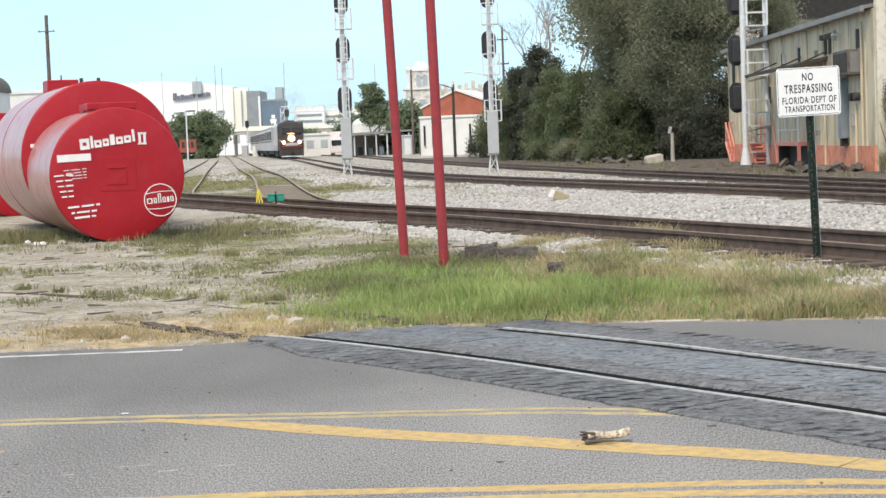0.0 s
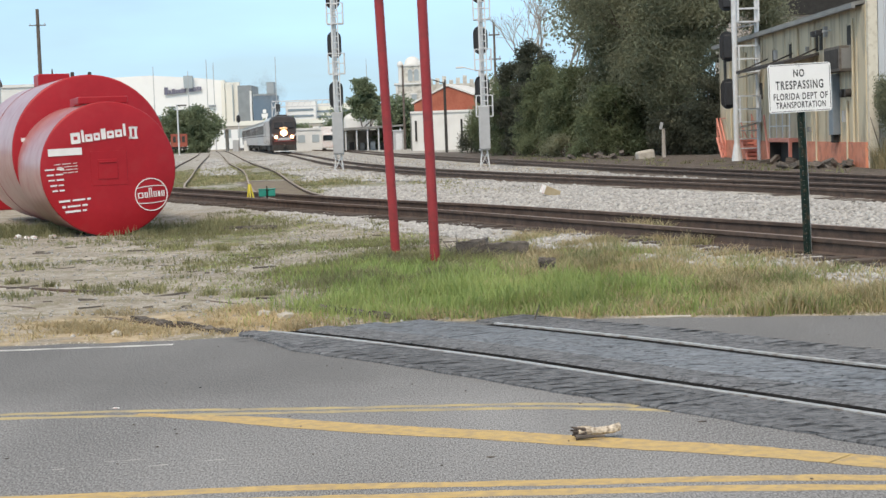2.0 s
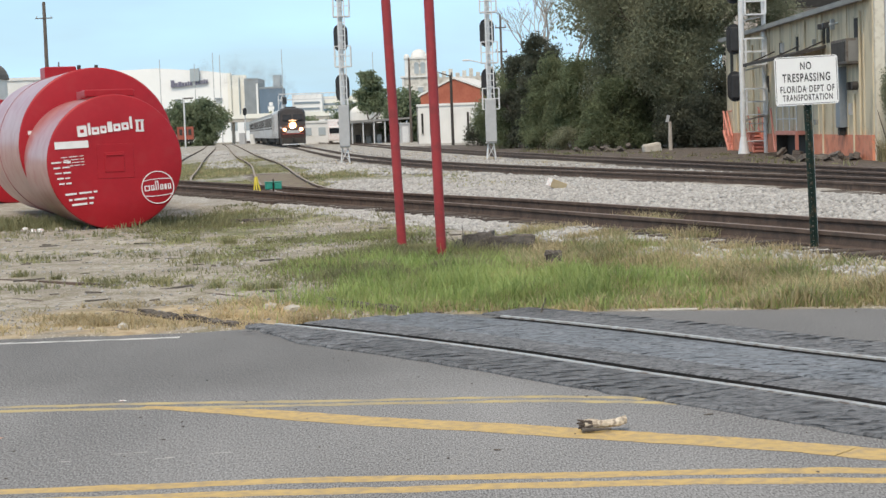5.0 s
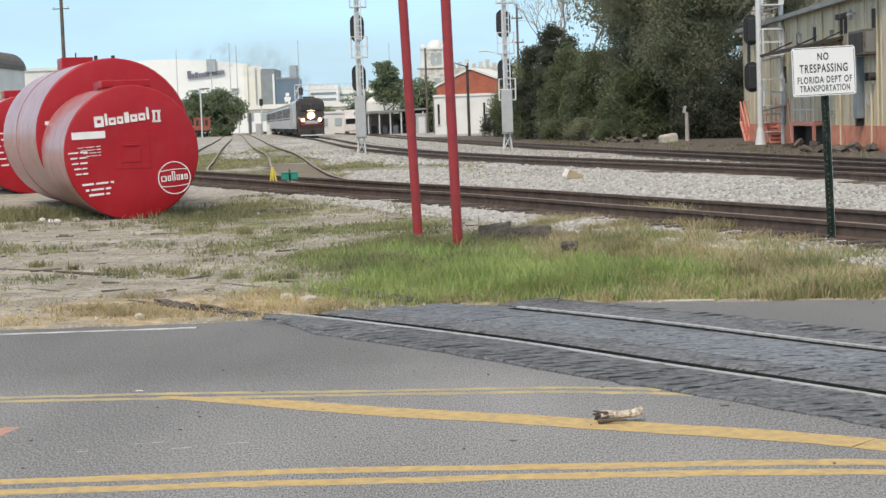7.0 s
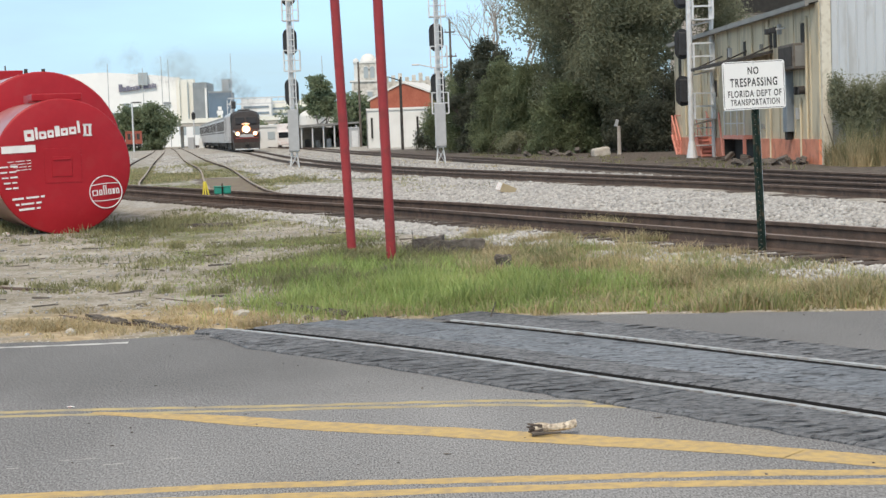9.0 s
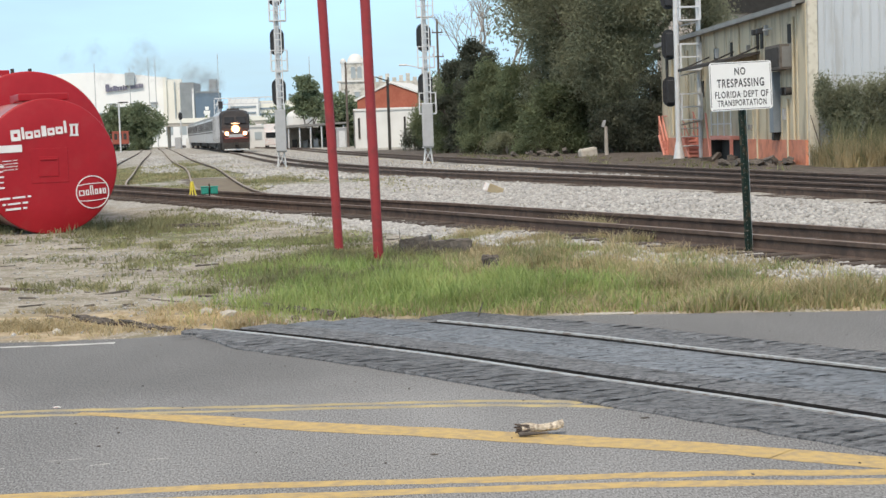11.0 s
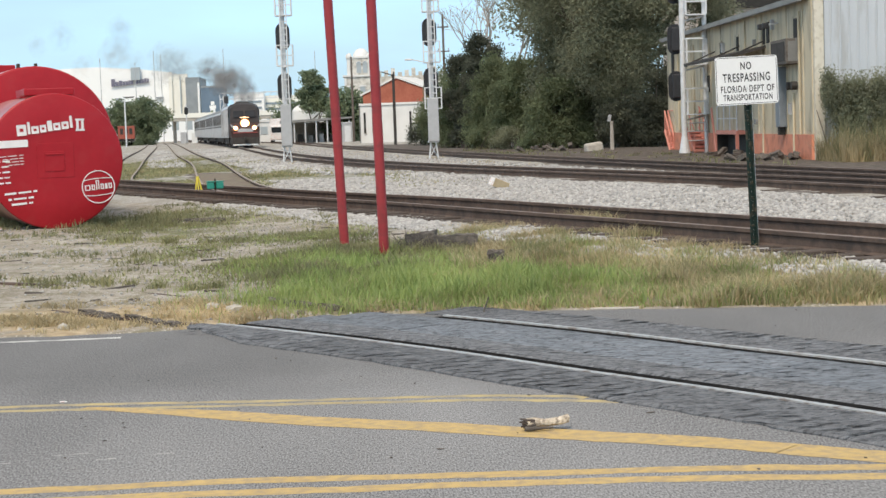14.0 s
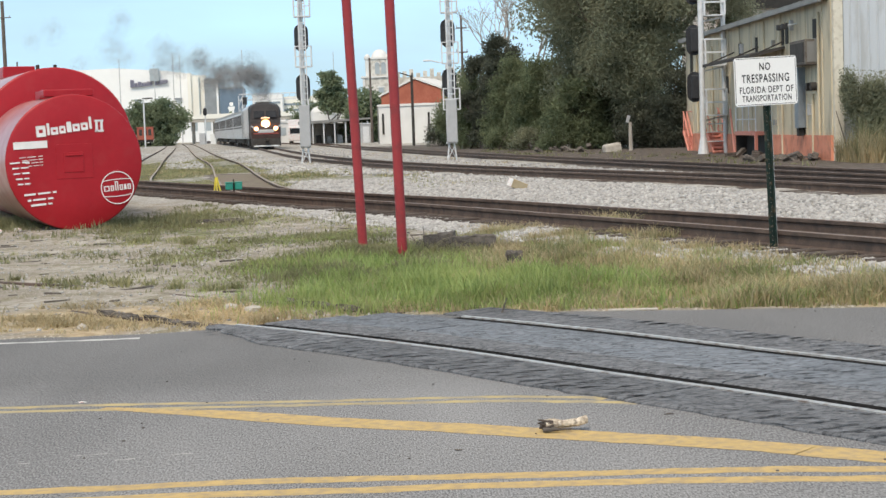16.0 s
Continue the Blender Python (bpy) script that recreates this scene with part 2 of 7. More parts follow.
STONE = surface("limestone_ballast", (0.27, 0.264, 0.255), (0.52, 0.51, 0.495), 9.0, 0.9, bump=0.2, grain=60, island=0.4)
DIRTY_BALLAST = surface("oil_stained_ballast", (0.05, 0.041, 0.036), (0.14, 0.115, 0.1), 4.0, 0.95, bump=0.4, grain=18)
TANK_RED = surface("red_tank_coating", (0.325, 0.008, 0.016), (0.385, 0.011, 0.02), 1.2, 0.42, gloss=0.35, bump=0.03, grain=12, stain=(0.36, 0.018, 0.025), amount=0.1)
# the sky's sheen on the red shells is put into this pinkish colour
TANK_SIDE = surface("sky_paled_tank_shell", (0.35, 0.155, 0.155), (0.45, 0.245, 0.24), 1.0, 0.28, bump=0.03, grain=9, stain=(0.32, 0.07, 0.075), amount=0.35)
TANK_WHITE = surface("white_stencil_paint", (0.72, 0.7, 0.7), (0.82, 0.8, 0.8), 6.0, 0.6, bump=0.02)
POST_RED = surface("red_post_paint", (0.27, 0.024, 0.03), (0.34, 0.036, 0.042), 3.0, 0.5, bump=0.05, grain=40, stain=(0.22, 0.03, 0.033), amount=0.25)
SIGN_WHITE = surface("white_sign_sheet", (0.76, 0.76, 0.76), (0.82, 0.82, 0.82), 4.0, 0.45, bump=0.01)
SIGN_BLACK = surface("black_sign_ink", (0.02, 0.02, 0.022), (0.035, 0.035, 0.04), 8.0, 0.5, bump=0.0)
SIGN_GREEN = surface("dark_green_post_paint", (0.008, 0.02, 0.017), (0.014, 0.032, 0.027), 6.0, 0.6, gloss=0.2, bump=0.08, stain=(0.09, 0.07, 0.05), amount=0.12)
GALVANISED = surface("galvanised_steel", (0.58, 0.59, 0.6), (0.72, 0.73, 0.74), 5.0, 0.5, metal=0.2, bump=0.03)
CABINET_GREY = surface("grey_cabinet_paint", (0.36, 0.37, 0.385), (0.44, 0.45, 0.465), 4.0, 0.55, bump=0.03)
SIGNAL_BLACK = surface("black_signal_paint", (0.014, 0.015, 0.018), (0.03, 0.031, 0.035), 5.0, 0.55, bump=0.03)
LENS = surface("dark_signal_lens", (0.02, 0.022, 0.025), (0.04, 0.04, 0.045), 5.0, 0.15, bump=0.0)
CREAM = surface("cream_painted_siding", (0.52, 0.45, 0.315), (0.64, 0.555, 0.4), 0.8, 0.65, bump=0.05, grain=30, stain=(0.34, 0.3, 0.22), amount=0.3, stretch=(1, 1, 0.3))
ORANGE_WALL = surface("salmon_painted_plinth", (0.62, 0.22, 0.13), (0.72, 0.3, 0.19), 1.2, 0.75, bump=0.08, stain=(0.45, 0.17, 0.11), amount=0.3)
ORANGE_STEEL = surface("salmon_painted_steel", (0.58, 0.22, 0.16), (0.66, 0.28, 0.22), 3.0, 0.6, bump=0.05)
GREY_CLAD = surface("pale_metal_cladding", (0.52, 0.54, 0.56), (0.62, 0.64, 0.66), 0.7, 0.45, metal=0.2, bump=0.03, stain=(0.45, 0.45, 0.44), amount=0.2, stretch=(1, 1, 0.25))
DARK = surface("dark_interior", (0.015, 0.014, 0.013), (0.035, 0.033, 0.03), 3.0, 0.8, bump=0.05)
WALL_UNIT = surface("dusty_unit_casing", (0.1, 0.085, 0.072), (0.17, 0.15, 0.13), 2.0, 0.75, bump=0.08, stain=(0.07, 0.055, 0.045), amount=0.4)
ROOF_GREY = surface("grey_metal_roof", (0.17, 0.17, 0.165), (0.26, 0.26, 0.25), 1.2, 0.6, bump=0.05)
STUCCO = surface("white_stucco", (0.62, 0.62, 0.605), (0.74, 0.74, 0.725), 0.5, 0.85, bump=0.05, stain=None)
TILE_ROOF = surface("red_sheet_roof", (0.3, 0.085, 0.052), (0.4, 0.13, 0.08), 0.8, 0.8, bump=0.1, grain=5)
BUFF = surface("buff_concrete", (0.6, 0.5, 0.42), (0.68, 0.58, 0.5), 0.5, 0.85, bump=0.04)
# distance haze is mixed straight into these far-building colours
HAZE_WHITE = surface("hazed_pale_facade", (0.8, 0.81, 0.81), (0.87, 0.88, 0.87), 0.02, 0.8, bump=0.0, grain=0.2)
HAZE_CREAM = surface("hazed_cream_facade", (0.78, 0.77, 0.7), (0.85, 0.84, 0.77), 0.02, 0.8, bump=0.0, grain=0.2)
HAZE_GREY = surface("hazed_grey_facade", (0.33, 0.38, 0.41), (0.4, 0.45, 0.48), 0.02, 0.7, bump=0.0, grain=0.2)
HAZE_DARK = surface("hazed_dark_glazing", (0.2, 0.26, 0.31), (0.26, 0.32, 0.37), 0.02, 0.5, bump=0.0, grain=0.2)
HAZE_STEEL = surface("hazed_steel_cladding", (0.23, 0.26, 0.28), (0.31, 0.34, 0.36), 0.05, 0.7, bump=0.0, grain=0.2)
HAZE_INK = surface("hazed_dark_lettering", (0.13, 0.13, 0.19), (0.19, 0.19, 0.25), 0.05, 0.7, bump=0.0, grain=0.2)
HAZE_BLUE = surface("hazed_blue_screen", (0.1, 0.15, 0.21), (0.15, 0.21, 0.28), 0.03, 0.5, bump=0.0, grain=0.2)
SILVER = surface("stainless_carbody", (0.46, 0.46, 0.47), (0.62, 0.62, 0.63), 0.8, 0.4, metal=0.35, bump=0.02)
NAVY = surface("dark_cab_paint", (0.032, 0.03, 0.032), (0.055, 0.051, 0.053), 1.5, 0.6, gloss=0.15, bump=0.02)
NOSE_BROWN = surface("dark_nose_paint", (0.045, 0.028, 0.026), (0.075, 0.045, 0.042), 1.5, 0.6, gloss=0.2, bump=0.02)
STRIPE_RED = surface("red_car_stripe", (0.26, 0.05, 0.045), (0.32, 0.07, 0.06), 2.0, 0.45, bump=0.01)
GLASS = surface("dark_window_glass", (0.012, 0.014, 0.017), (0.022, 0.024, 0.028), 2.0, 0.08, bump=0.0)
UNDERFRAME = surface("grimy_underframe", (0.025, 0.023, 0.022), (0.06, 0.053, 0.048), 3.0, 0.85, bump=0.1)
HEADLIGHT = glow("headlight", (1.0, 0.82, 0.5), 30.0)
# glow of the added discs that imitate the orange glare round the lamps
LAMP_HALO = glow("lamp_halo_glow", (1.0, 0.42, 0.16), 1.5)
DITCHLIGHT = glow("ditch_light", (1.0, 0.72, 0.4), 12.0)
NOSE_LAMP = glow("lit_number_board", (1.0, 0.6, 0.35), 1.6)
ORANGE_CAR = surface("orange_rail_wagon", (0.28, 0.065, 0.04), (0.36, 0.095, 0.06), 2.0, 0.6, bump=0.05)
YELLOW_STEEL = surface("yellow_stand_paint", (0.66, 0.55, 0.05), (0.74, 0.63, 0.1), 4.0, 0.5, bump=0.03)
TEAL = surface("teal_switch_box", (0.02, 0.24, 0.18), (0.035, 0.32, 0.25), 4.0, 0.5, bump=0.03)
BARK = surface("grey_brown_bark", (0.07, 0.055, 0.045), (0.17, 0.14, 0.12), 3.0, 0.9, bump=0.3, grain=20, stretch=(1, 1, 0.3))
PALE_BARK = surface("bleached_dead_wood", (0.3, 0.27, 0.24), (0.46, 0.42, 0.38), 3.0, 0.9, bump=0.2, grain=20, stretch=(1, 1, 0.3))
OLD_WOOD = surface("grey_rotten_timber", (0.06, 0.052, 0.047), (0.19, 0.168, 0.15), 4.0, 0.95, bump=0.4, grain=30, stretch=(1, 6, 6))
DRIFTWOOD = surface("pale_split_wood", (0.36, 0.29, 0.21), (0.72, 0.65, 0.54), 14.0, 0.85, bump=0.2, grain=60, stain=(0.09, 0.06, 0.045), amount=0.4)
CONCRETE = surface("old_concrete", (0.36, 0.33, 0.29), (0.52, 0.49, 0.44), 4.0, 0.9, bump=0.2)
LITTER_WHITE = surface("white_litter", (0.62, 0.62, 0.62), (0.8, 0.79, 0.78), 6.0, 0.7, bump=0.1, stain=(0.6, 0.25, 0.22), amount=0.1)
CARDBOARD = surface("tan_box", (0.4, 0.31, 0.19), (0.5, 0.41, 0.27), 4.0, 0.85, bump=0.08)


def foliage(name, low, high, sheen=0.15):
    m = bpy.data.materials.new(name)
    m.use_nodes = True
    n, l = m.node_tree.nodes, m.node_tree.links
    shader = n["Principled BSDF"]
    geo = n.new("ShaderNodeNewGeometry")
    mix = n.new("ShaderNodeMix")
    mix.data_type = "RGBA"
    mix.inputs["A"].default_value, mix.inputs["B"].default_value = (*low, 1), (*high, 1)
    l.new(geo.outputs["Random Per Island"], mix.inputs["Factor"])
    patch = n.new("ShaderNodeTexNoise")
    patch.inputs["Scale"].default_value = 0.8
    l.new(geo.outputs["Position"], patch.inputs["Vector"])
    shade = n.new("ShaderNodeMapRange")
    shade.inputs["From Min"].default_value, shade.inputs["From Max"].default_value = 0.3, 0.7
    shade.inputs["To Min"].default_value, shade.inputs["To Max"].default_value = 0.75, 1.25
    l.new(patch.outputs["Fac"], shade.inputs["Value"])
    hue = n.new("ShaderNodeHueSaturation")
    l.new(shade.outputs["Result"], hue.inputs["Value"])
    broad = n.new("ShaderNodeTexNoise")
    broad.inputs["Scale"].default_value, broad.inputs["Detail"].default_value = 0.45, 3.0
    l.new(geo.outputs["Position"], broad.inputs["Vector"])
    aged = n.new("ShaderNodeMapRange")
    aged.inputs["From Min"].default_value, aged.inputs["From Max"].default_value = 0.42, 0.68
    aged.inputs["To Max"].default_value = 0.4
    l.new(broad.outputs["Fac"], aged.inputs["Value"])
    dull = n.new("ShaderNodeMix")
    dull.data_type = "RGBA"
    dull.inputs["B"].default_value = (high[0] * 1.08, high[1] * 0.97, high[2] * 0.92, 1)
    l.new(aged.outputs["Result"], dull.inputs["Factor"])
    l.new(mix.outputs["Result"], dull.inputs["A"])
    l.new(dull.outputs["Result"], hue.inputs["Color"])
    l.new(hue.outputs["Color"], shader.inputs["Base Color"])
    shader.inputs["Roughness"].default_value = 1 - sheen
    shader.inputs["Specular IOR Level"].default_value = 0.08
    through_light = n.new("ShaderNodeBsdfTranslucent")
    l.new(hue.outputs["Color"], through_light.inputs["Color"])
    blend = n.new("ShaderNodeMixShader")
    blend.inputs[0].default_value = 0.52
    l.new(shader.outputs[0], blend.inputs[1])
    l.new(through_light.outputs[0], blend.inputs[2])
    l.new(blend.outputs[0], n["Material Output"].inputs["Surface"])
    return m


# oak leaf colour is raised and greyed to imitate haze over the crowns
OAK_LEAF = foliage("hazed_oak_leaves", (0.235, 0.25, 0.175), (0.285, 0.303, 0.21))
SHRUB_LEAF = foliage("shrub_leaves", (0.15, 0.185, 0.112), (0.225, 0.26, 0.155))
DARK_LEAF = foliage("dark_needles", (0.085, 0.096, 0.078), (0.135, 0.147, 0.11))
# far leaves are lightened and greyed to carry the haze before them
FAR_LEAF = foliage("hazed_far_leaves", (0.175, 0.22, 0.14), (0.25, 0.3, 0.19))
GREEN_GRASS = foliage("fresh_green_grass", (0.23, 0.32, 0.1), (0.42, 0.5, 0.21), 0.3)
MIXED_GRASS = foliage("yellow_green_grass", (0.25, 0.27, 0.13), (0.43, 0.42, 0.24), 0.3)
DRY_GRASS = foliage("dry_straw_grass", (0.38, 0.32, 0.19), (0.57, 0.49, 0.325), 0.3)
WEED = foliage("grey_green_weeds", (0.2, 0.205, 0.11), (0.32, 0.32, 0.19), 0.3)


def ground_material():
    """Sandy dirt, pale gravel, turf and straw, laid out by the ground's own cover masks."""
    m = bpy.data.materials.new("ground_cover")
    m.use_nodes = True
    n, l = m.node_tree.nodes, m.node_tree.links
    shader = n["Principled BSDF"]
    shader.inputs["Roughness"].default_value = 0.95
    geo = n.new("ShaderNodeNewGeometry")

    def noisy(scale, detail=6.0):
        t = n.new("ShaderNodeTexNoise")
        t.inputs["Scale"].default_value, t.inputs["Detail"].default_value = scale, detail
        l.new(geo.outputs["Position"], t.inputs["Vector"])
        return t.outputs["Fac"]

    def ramped(value, lo, hi, a=0.0, b=1.0):
        r = n.new("ShaderNodeMapRange")
        r.inputs["From Min"].default_value, r.inputs["From Max"].default_value = lo, hi
        r.inputs["To Min"].default_value, r.inputs["To Max"].default_value = a, b
        l.new(value, r.inputs["Value"])
        return r.outputs["Result"]

    def mixed(fac, a, b):
        x = n.new("ShaderNodeMix")
        x.data_type = "RGBA"
        for key, v in (("A", a), ("B", b)):
            if isinstance(v, tuple):
                x.inputs[key].default_value = (*v, 1)
            else:
                l.new(v, x.inputs[key])
        l.new(fac, x.inputs["Factor"])
        return x.outputs["Result"]

    def mask(name, s):
        at = n.new("ShaderNodeAttribute")
        at.attribute_name = name
        add = n.new("ShaderNodeMath")
        add.operation = "ADD"
        l.new(at.outputs["Fac"], add.inputs[0])
        l.new(ramped(noisy(s), 0.3, 0.7, -0.35, 0.35), add.inputs[1])
        return ramped(add.outputs[0], 0.35, 0.65)

    dirt = mixed(ramped(noisy(0.9), 0.35, 0.65), (0.235, 0.21, 0.172), (0.4, 0.37, 0.32))
    dirt = mixed(ramped(noisy(7.0), 0.5, 0.6, 0.0, 0.75), dirt, (0.21, 0.18, 0.13))
    dirt = mixed(ramped(noisy(2.6, 8.0), 0.52, 0.6, 0.0, 0.7), dirt, (0.19, 0.172, 0.105))
    dirt = mixed(ramped(noisy(40.0, 3.0), 0.56, 0.66, 0.0, 0.7), dirt, (0.58, 0.55, 0.5))
    gravel = mixed(ramped(noisy(14.0, 4.0), 0.4, 0.6), (0.26, 0.25, 0.233), (0.55, 0.535, 0.505))
    gravel = mixed(ramped(noisy(0.33), 0.42, 0.6, 0.0, 0.4), gravel, (0.25, 0.225, 0.18))
    drawn = n.new("ShaderNodeMapping")
    drawn.inputs["Scale"].default_value = (0.55, 0.07, 1.0)
    l.new(geo.outputs["Position"], drawn.inputs["Vector"])
    tracks_wear = n.new("ShaderNodeTexNoise")
    tracks_wear.inputs["Scale"].default_value, tracks_wear.inputs["Detail"].default_value = 1.0, 7.0
    l.new(drawn.outputs["Vector"], tracks_wear.inputs["Vector"])
    gravel = mixed(ramped(tracks_wear.outputs["Fac"], 0.46, 0.62, 0.0, 0.35), gravel, (0.2, 0.185, 0.14))
    gravel = mixed(ramped(noisy(3.2), 0.5, 0.62, 0.0, 0.55), gravel, (0.22, 0.205, 0.18))
    gravel = mixed(ramped(noisy(1.3), 0.52, 0.7, 0.0, 0.5), gravel, (0.33, 0.31, 0.27))
    turf = mixed(ramped(noisy(5.0), 0.4, 0.6), (0.10, 0.11, 0.05), (0.2, 0.2, 0.1))
    straw = mixed(ramped(noisy(6.0), 0.4, 0.6), (0.34, 0.265, 0.165), (0.49, 0.4, 0.27))
    colour = mixed(mask("gravel", 1.1), dirt, gravel)
    colour = mixed(mask("straw", 1.7), colour, straw)
    colour = mixed(mask("turf", 1.4), colour, turf)
    soil = mixed(ramped(noisy(3.0), 0.4, 0.6), (0.06, 0.049, 0.04), (0.135, 0.111, 0.092))
    colour = mixed(mask("soil", 0.9), colour, soil)
    l.new(colour, shader.inputs["Base Color"])
    relief = n.new("ShaderNodeBump")
    relief.inputs["Strength"].default_value, relief.inputs["Distance"].default_value = 0.8, 0.03
    l.new(noisy(22.0, 5.0), relief.inputs["Height"])
    l.new(relief.outputs["Normal"], shader.inputs["Normal"])
    return m


GROUND = ground_material()


# ---- the lie of the land ----
SPUR_NEAR = [(-11.5, 22.2), (-7.5, 19.9), (-4.68, 17.78), (-2.81, 15.6), (-1.16, 13.88), (0.24, 12.15), (1.25, 10.67), (2.36, 9.07), (4.55, 5.6), (7.6, 0.4)]
SIDING = [(10.6, 5.0), (7.6, 13.0), (6.0, 17.1), (5.13, 19.4), (4.05, 22.2), (2.93, 25.0), (0.76, 30.5), (-1.66, 35.8), (-6.1, 46.2), (-11.5, 58.5), (-20.0, 76.0), (-34.0, 100.0)]
MAIN_A = [(14.2, 10.0), (13.0, 15.0), (11.3, 23.0), (9.75, 30.8), (8.0, 38.0), (5.66, 46.0), (3.03, 55.0), (0.52, 65.0), (-2.46, 80.0), (-5.44, 100.0), (-9.0, 130.0), (-12.42, 160.0), (-16.9, 195.0), (-23.0, 240.0), (-34.0, 320.0), (-48.0, 420.0)]
MAIN_B = [(17.4, 10.0), (16.0, 15.0), (14.5, 22.0), (12.9, 30.0), (11.3, 38.0), (9.92, 46.0), (8.41, 55.0), (6.79, 65.0), (4.49, 80.0), (1.69, 100.0), (-2.06, 130.0), (-5.4, 160.0), (-9.2, 195.0), (-16.0, 240.0), (-28.0, 320.0)]
YARD_A = [(-2.6, 39.5), (-3.8, 44.6), (-5.3, 56.0), (-8.6, 84.0), (-14.2, 125.0), (-28.0, 232.0), (-41.0, 330.0)]
YARD_B = [(-7.6, 50.5), (-8.9, 56.0), (-11.4, 75.5), (-16.5, 115.6), (-29.7, 222.0), (-44.0, 330.0)]
ROAD_EDGE = [(-60.0, 16.0), (-12.0, 14.2), (-4.0, 13.95), (-2.1, 13.95), (-0.9, 14.3), (0.0, 14.65), (1.88, 14.36), (3.65, 13.98), (8.0, 13.2), (20.0, 11.2), (60.0, 5.0)]


def road_edge(x):
    return float(np.interp(x, [p[0] for p in ROAD_EDGE], [p[1] for p in ROAD_EDGE]))


def x_at(knots, y):
    k = sorted(knots, key=lambda p: p[1])
    return np.interp(y, [p[1] for p in k], [p[0] for p in k])


def beside_siding(x, y):
    """Metres to the right of the siding's middle, square to it."""
    return (x - x_at(SIDING, y)) * 0.92


def ground_z(x, y):
    if y < road_edge(x) + 0.05:
        return -0.07
    s = float(beside_siding(x, y))
    rise = 0.09 * min(1.0, max(0.0, (s + 3.2) / 1.6))
    out = min(1.0, (y - road_edge(x)) / 0.6)
    return rise * out + out * 0.035 * noise.noise(Vector((x * 0.7, y * 0.7, 0))) - 0.012


def grade(lo, hi, fine_lo, fine_hi, step, growth):
    """Grid lines: even where the camera sees them near, wider and wider beyond."""
    mid = list(np.arange(fine_lo, fine_hi + 1e-6, step))
    up, s = [], step
    v = fine_hi
    while v < hi:
        s *= growth
        v += s
        up.append(min(v, hi))
    down, s, v = [], step, fine_lo
    while v > lo:
        s *= growth
        v -= s
        down.append(max(v, lo))
    return down[::-1] + mid + up


def build_ground():
    xs, ys = grade(-1800, 1800, -8, 8, 0.16, 1.09), grade(-120, 3800, 13.5, 27, 0.14, 1.05)
    verts = [(x, y, ground_z(x, y)) for y in ys for x in xs]
    w = len(xs)
    faces = [(j * w + i, j * w + i + 1, (j + 1) * w + i + 1, (j + 1) * w + i) for j in range(len(ys) - 1) for i in range(w - 1)]
    ob = sheet("ground", verts, faces, GROUND, smooth=True)
    gravel, turf, straw, soil = [], [], [], []
    for x, y, _ in verts:
        s = float(beside_siding(x, y))
        e = y - road_edge(x)
        g = min(1.0, max(0.0, (s + 2.7) / 1.0)) if y < 340 else 0.3
        g = max(g, min(1.0, max(0.0, (y - 52) / 20)) * (1.0 if x > -60 else 0.0))
        green = green_cover(x, y)
        dry = dry_cover(x, y)
        if y > 330 or (x > x_at(MAIN_B, y) + 1.9 and y < 150):
            g, green, dry = 0.0, 0.2, 0.0
        if 48 < y < 130 and -9.5 - (y - 50) * 0.16 < x < x_at(MAIN_A, y) - 2.4:
            green = max(green, 0.62 - abs(y - 75) / 120)
        beyond = (x - float(x_at(MAIN_B, y))) if y < 330 else -9.0
        brown = 1.0 if -3.2 < beyond < 40 and y < 62 else (0.95 if 1.9 < beyond < 60 and y < 150 else 0.0)
        if 40.5 < y < 66 and abs(x - float(x_at(YARD_A, y))) < 1.1:
            brown, green = 0.62, 0.0
        soil.append(brown)
        gravel.append(g)
        turf.append(green)
        straw.append(dry)
    for key, values in (("gravel", gravel), ("turf", turf), ("straw", straw), ("soil", soil)):
        ob.data.attributes.new(key, "FLOAT", "POINT").data.foreach_set("value", values)
    return tagged(ob, "sandy dirt and pale gravel ground with grass patches", "ground", kind="structure")


def green_cover(x, y):
    """How far fresh grass covers a spot, 0 to 1."""
    e = y - road_edge(x)
    if e < 0.15:
        return 0.0
    a = math.exp(-(((x - 0.75) / 2.1) ** 2 + ((y - 16.5) / 2.1) ** 2) ** 2)
    b = math.exp(-(((x + 0.3) / 1.3) ** 2 + ((y - 20.5) / 3.2) ** 2) ** 2) * 0.8
    c = math.exp(-(((x + 4.7) / 1.3) ** 2 + ((y - 32.0) / 2.2) ** 2) ** 2) * 0.8
    d = math.exp(-(((x + 3.4) / 1.1) ** 2 + ((y - 29.5) / 2.6) ** 2) ** 2) * 0.55
    f = math.exp(-(((x + 8.2) / 2.0) ** 2 + ((y - 33.0) / 2.6) ** 2) ** 2) * 0.85
    return min(1.0, max(a, b, c, d, f))


def dry_cover(x, y):
    """How far dry grass and straw cover a spot."""
    e = y - road_edge(x)
    if e < 0.1:
        return 0.0
    s = float(beside_siding(x, y))
    a = math.exp(-(((x + 2.6) / 1.6) ** 2 + ((y - 15.3) / 1.1) ** 2) ** 2) * 0.75
    b = 0.55 if (x > 1.6 and s < -2.3) else 0.0
    c = 0.5 if e < 0.8 and x > -4 else 0.0
    return max(a, b, c)


build_ground()


